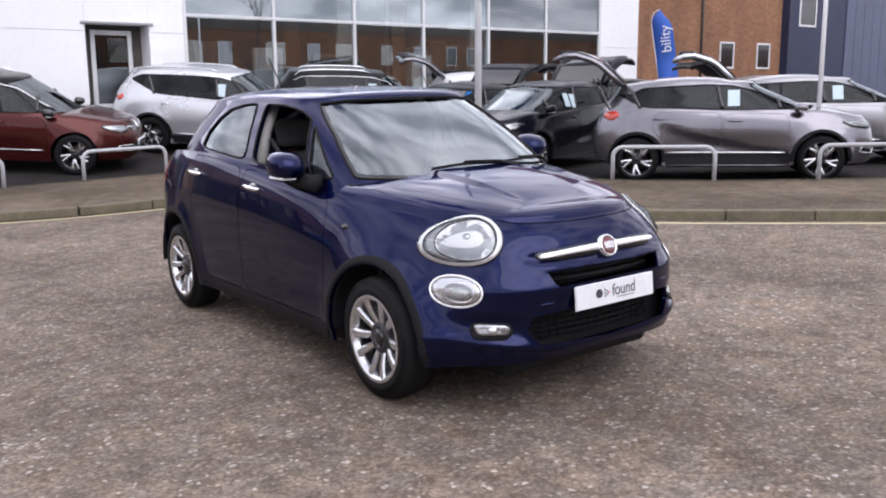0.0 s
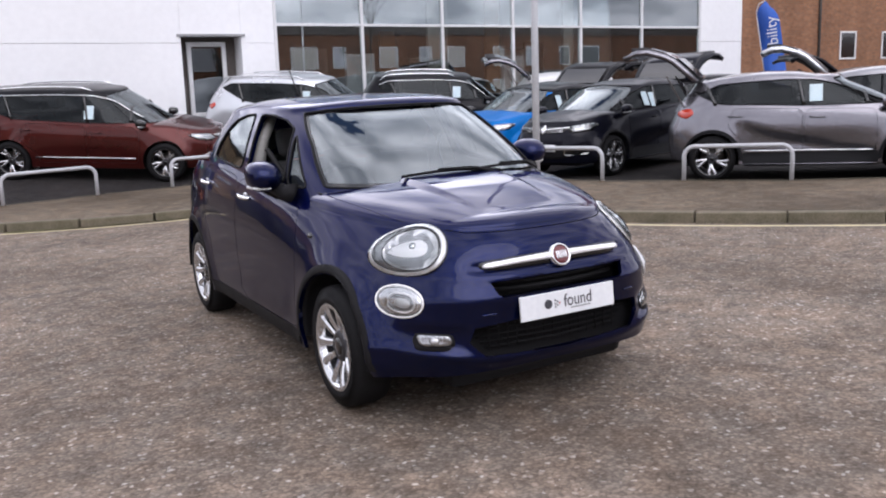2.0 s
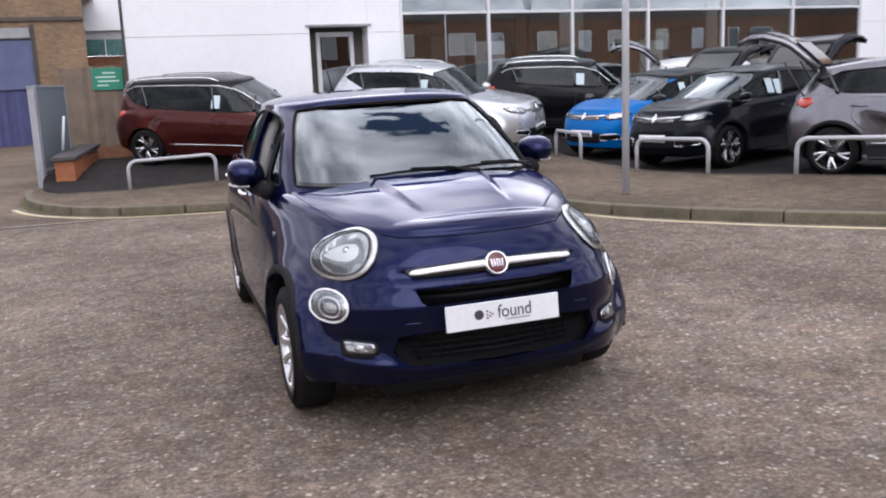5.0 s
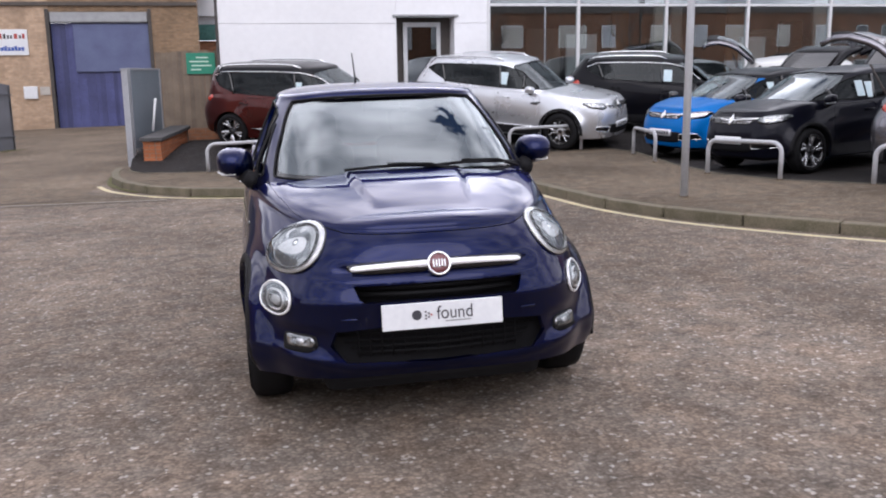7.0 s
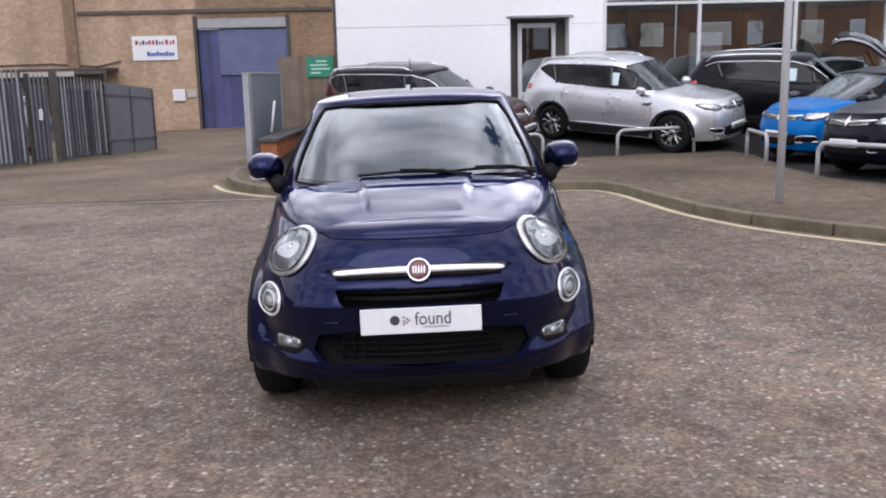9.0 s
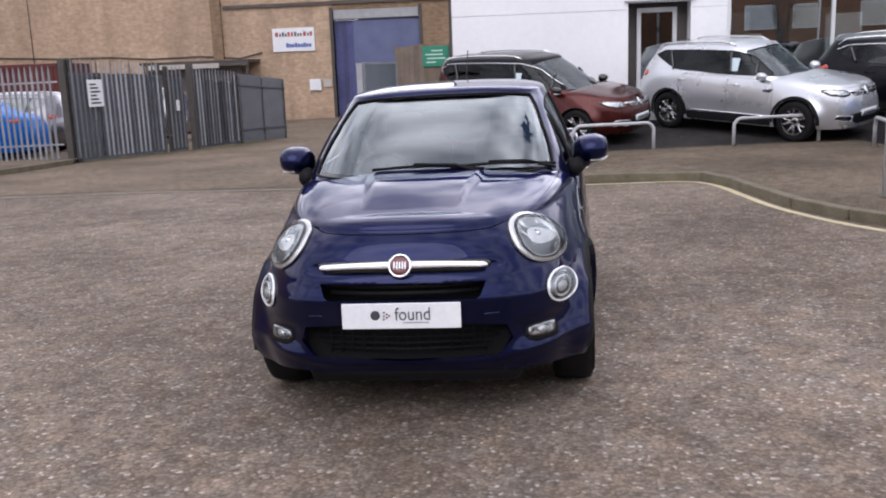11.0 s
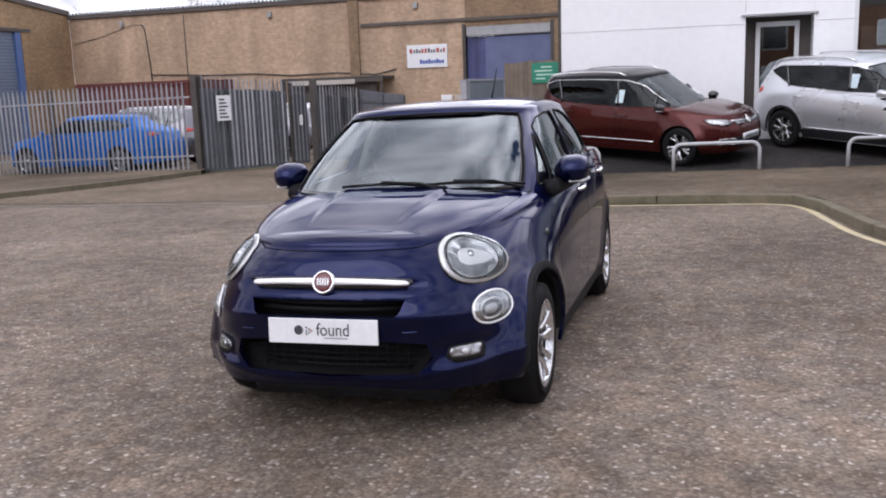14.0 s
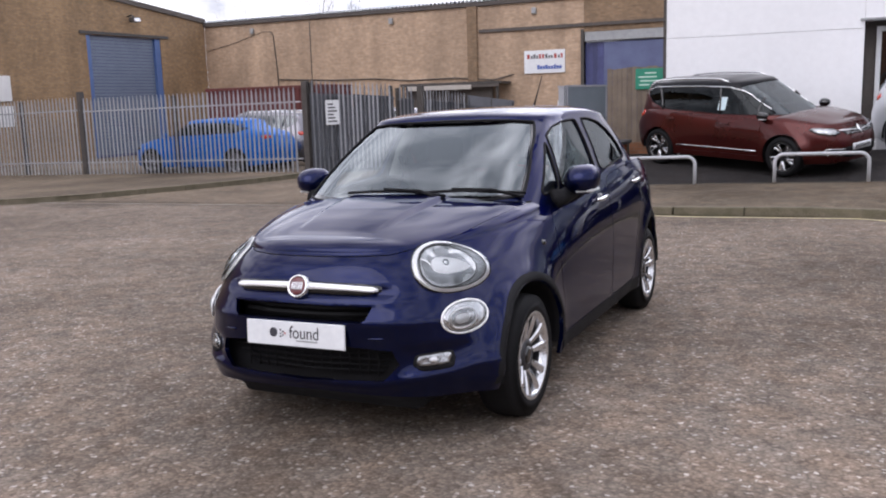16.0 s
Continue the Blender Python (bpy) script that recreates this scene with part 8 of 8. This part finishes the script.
place(COUPE, pose(-14.85, 20.5, gz(-12.3, 20.5) + 0.03, 0, 0, -88), "blue_coupe", "bright blue low coupe parked behind the palisade fence", dict(badge=False, lamp=(0.62, 0.15), clad=False))
VAN = scale_car(4.75, 0.95, 1.78, 1.1, 0.95, 3.8, 0.36, "p_grey", nose_z=0.98, hood=1.07, screen_glass="privacy", roof_end=4.35, cowl_y=1.05, top_y=2.0, style="star")
VAN["windows"] = dict(side=(VAN["windows"]["side"][0], "privacy"))
place(VAN, pose(-15.0, 23.2, gz(-12.6, 23.2) + 0.03, 0, 0, -88), "grey_people_carrier", "metallic grey people carrier behind the blue coupe in the yard", dict(badge=False, rails="satin"))
place(variant(VAN, paint="p_grey"), pose(-12.6, 26.0, gz(-10.2, 26.0) + 0.03, 0, 0, -88), "grey_people_carrier", "metallic grey people carrier in the second yard row", dict(badge=False))


def feather_flag():
    """A blue feather banner on a bent pole, leaning."""
    f = tagged(new("feather_flag"), "tall blue feather banner with white lettering", "flag")
    f.matrix_basis = pose(22.95, 18.6, gz(22.85, 18.6) + 0.02, 0, -9, -50)
    tube("pole", [(0, 0, 0), (0.0, 0, 2.2), (0.0, 0, 3.2), (0.03, 0, 3.45), (0.12, 0, 3.6), (0.3, 0, 3.66)], 0.016, M["alu"], f, sides=6)
    v, fc = [], []
    for k in range(19):
        z = 1.0 + 2.64 * k / 18
        e = max(0, (z - 3.15) / 0.5)
        x0 = 0.012 + 0.3 * max(0, (z - 3.25) / 0.4) ** 2.5
        w = max(0.03, 0.62 * (1 - 0.5 * e ** 2.2) - x0 * 0.75)
        for q in (0, 0.5, 1):
            v.append((x0 + q * w, 0.05 * math.sin(3 * z + 2 * q), z - 0.16 * q * q))
    for k in range(18):
        for q in range(2):
            i = 3 * k + q
            fc.append((i, i + 1, i + 4, i + 3))
    b = mesh_ob("banner", v, fc, M["flag"], f, smooth=True)
    b.modifiers.new("thick", "SOLIDIFY").thickness = 0.004
    t = bpy.data.curves.new("banner_word", "FONT")
    t.body, t.size, t.extrude = "bility", 0.44, 0.002
    tx = new("banner_word", t)
    me = bpy.data.meshes.new_from_object(tx.evaluated_get(bpy.context.evaluated_depsgraph_get()))
    bpy.data.objects.remove(tx)
    me.materials.clear()
    me.materials.append(M["paper"])
    w = new("lettering", me)
    w.parent = f
    w.matrix_basis = pose(0.5, -0.09, 2.3, 90, -88, 0)


feather_flag()
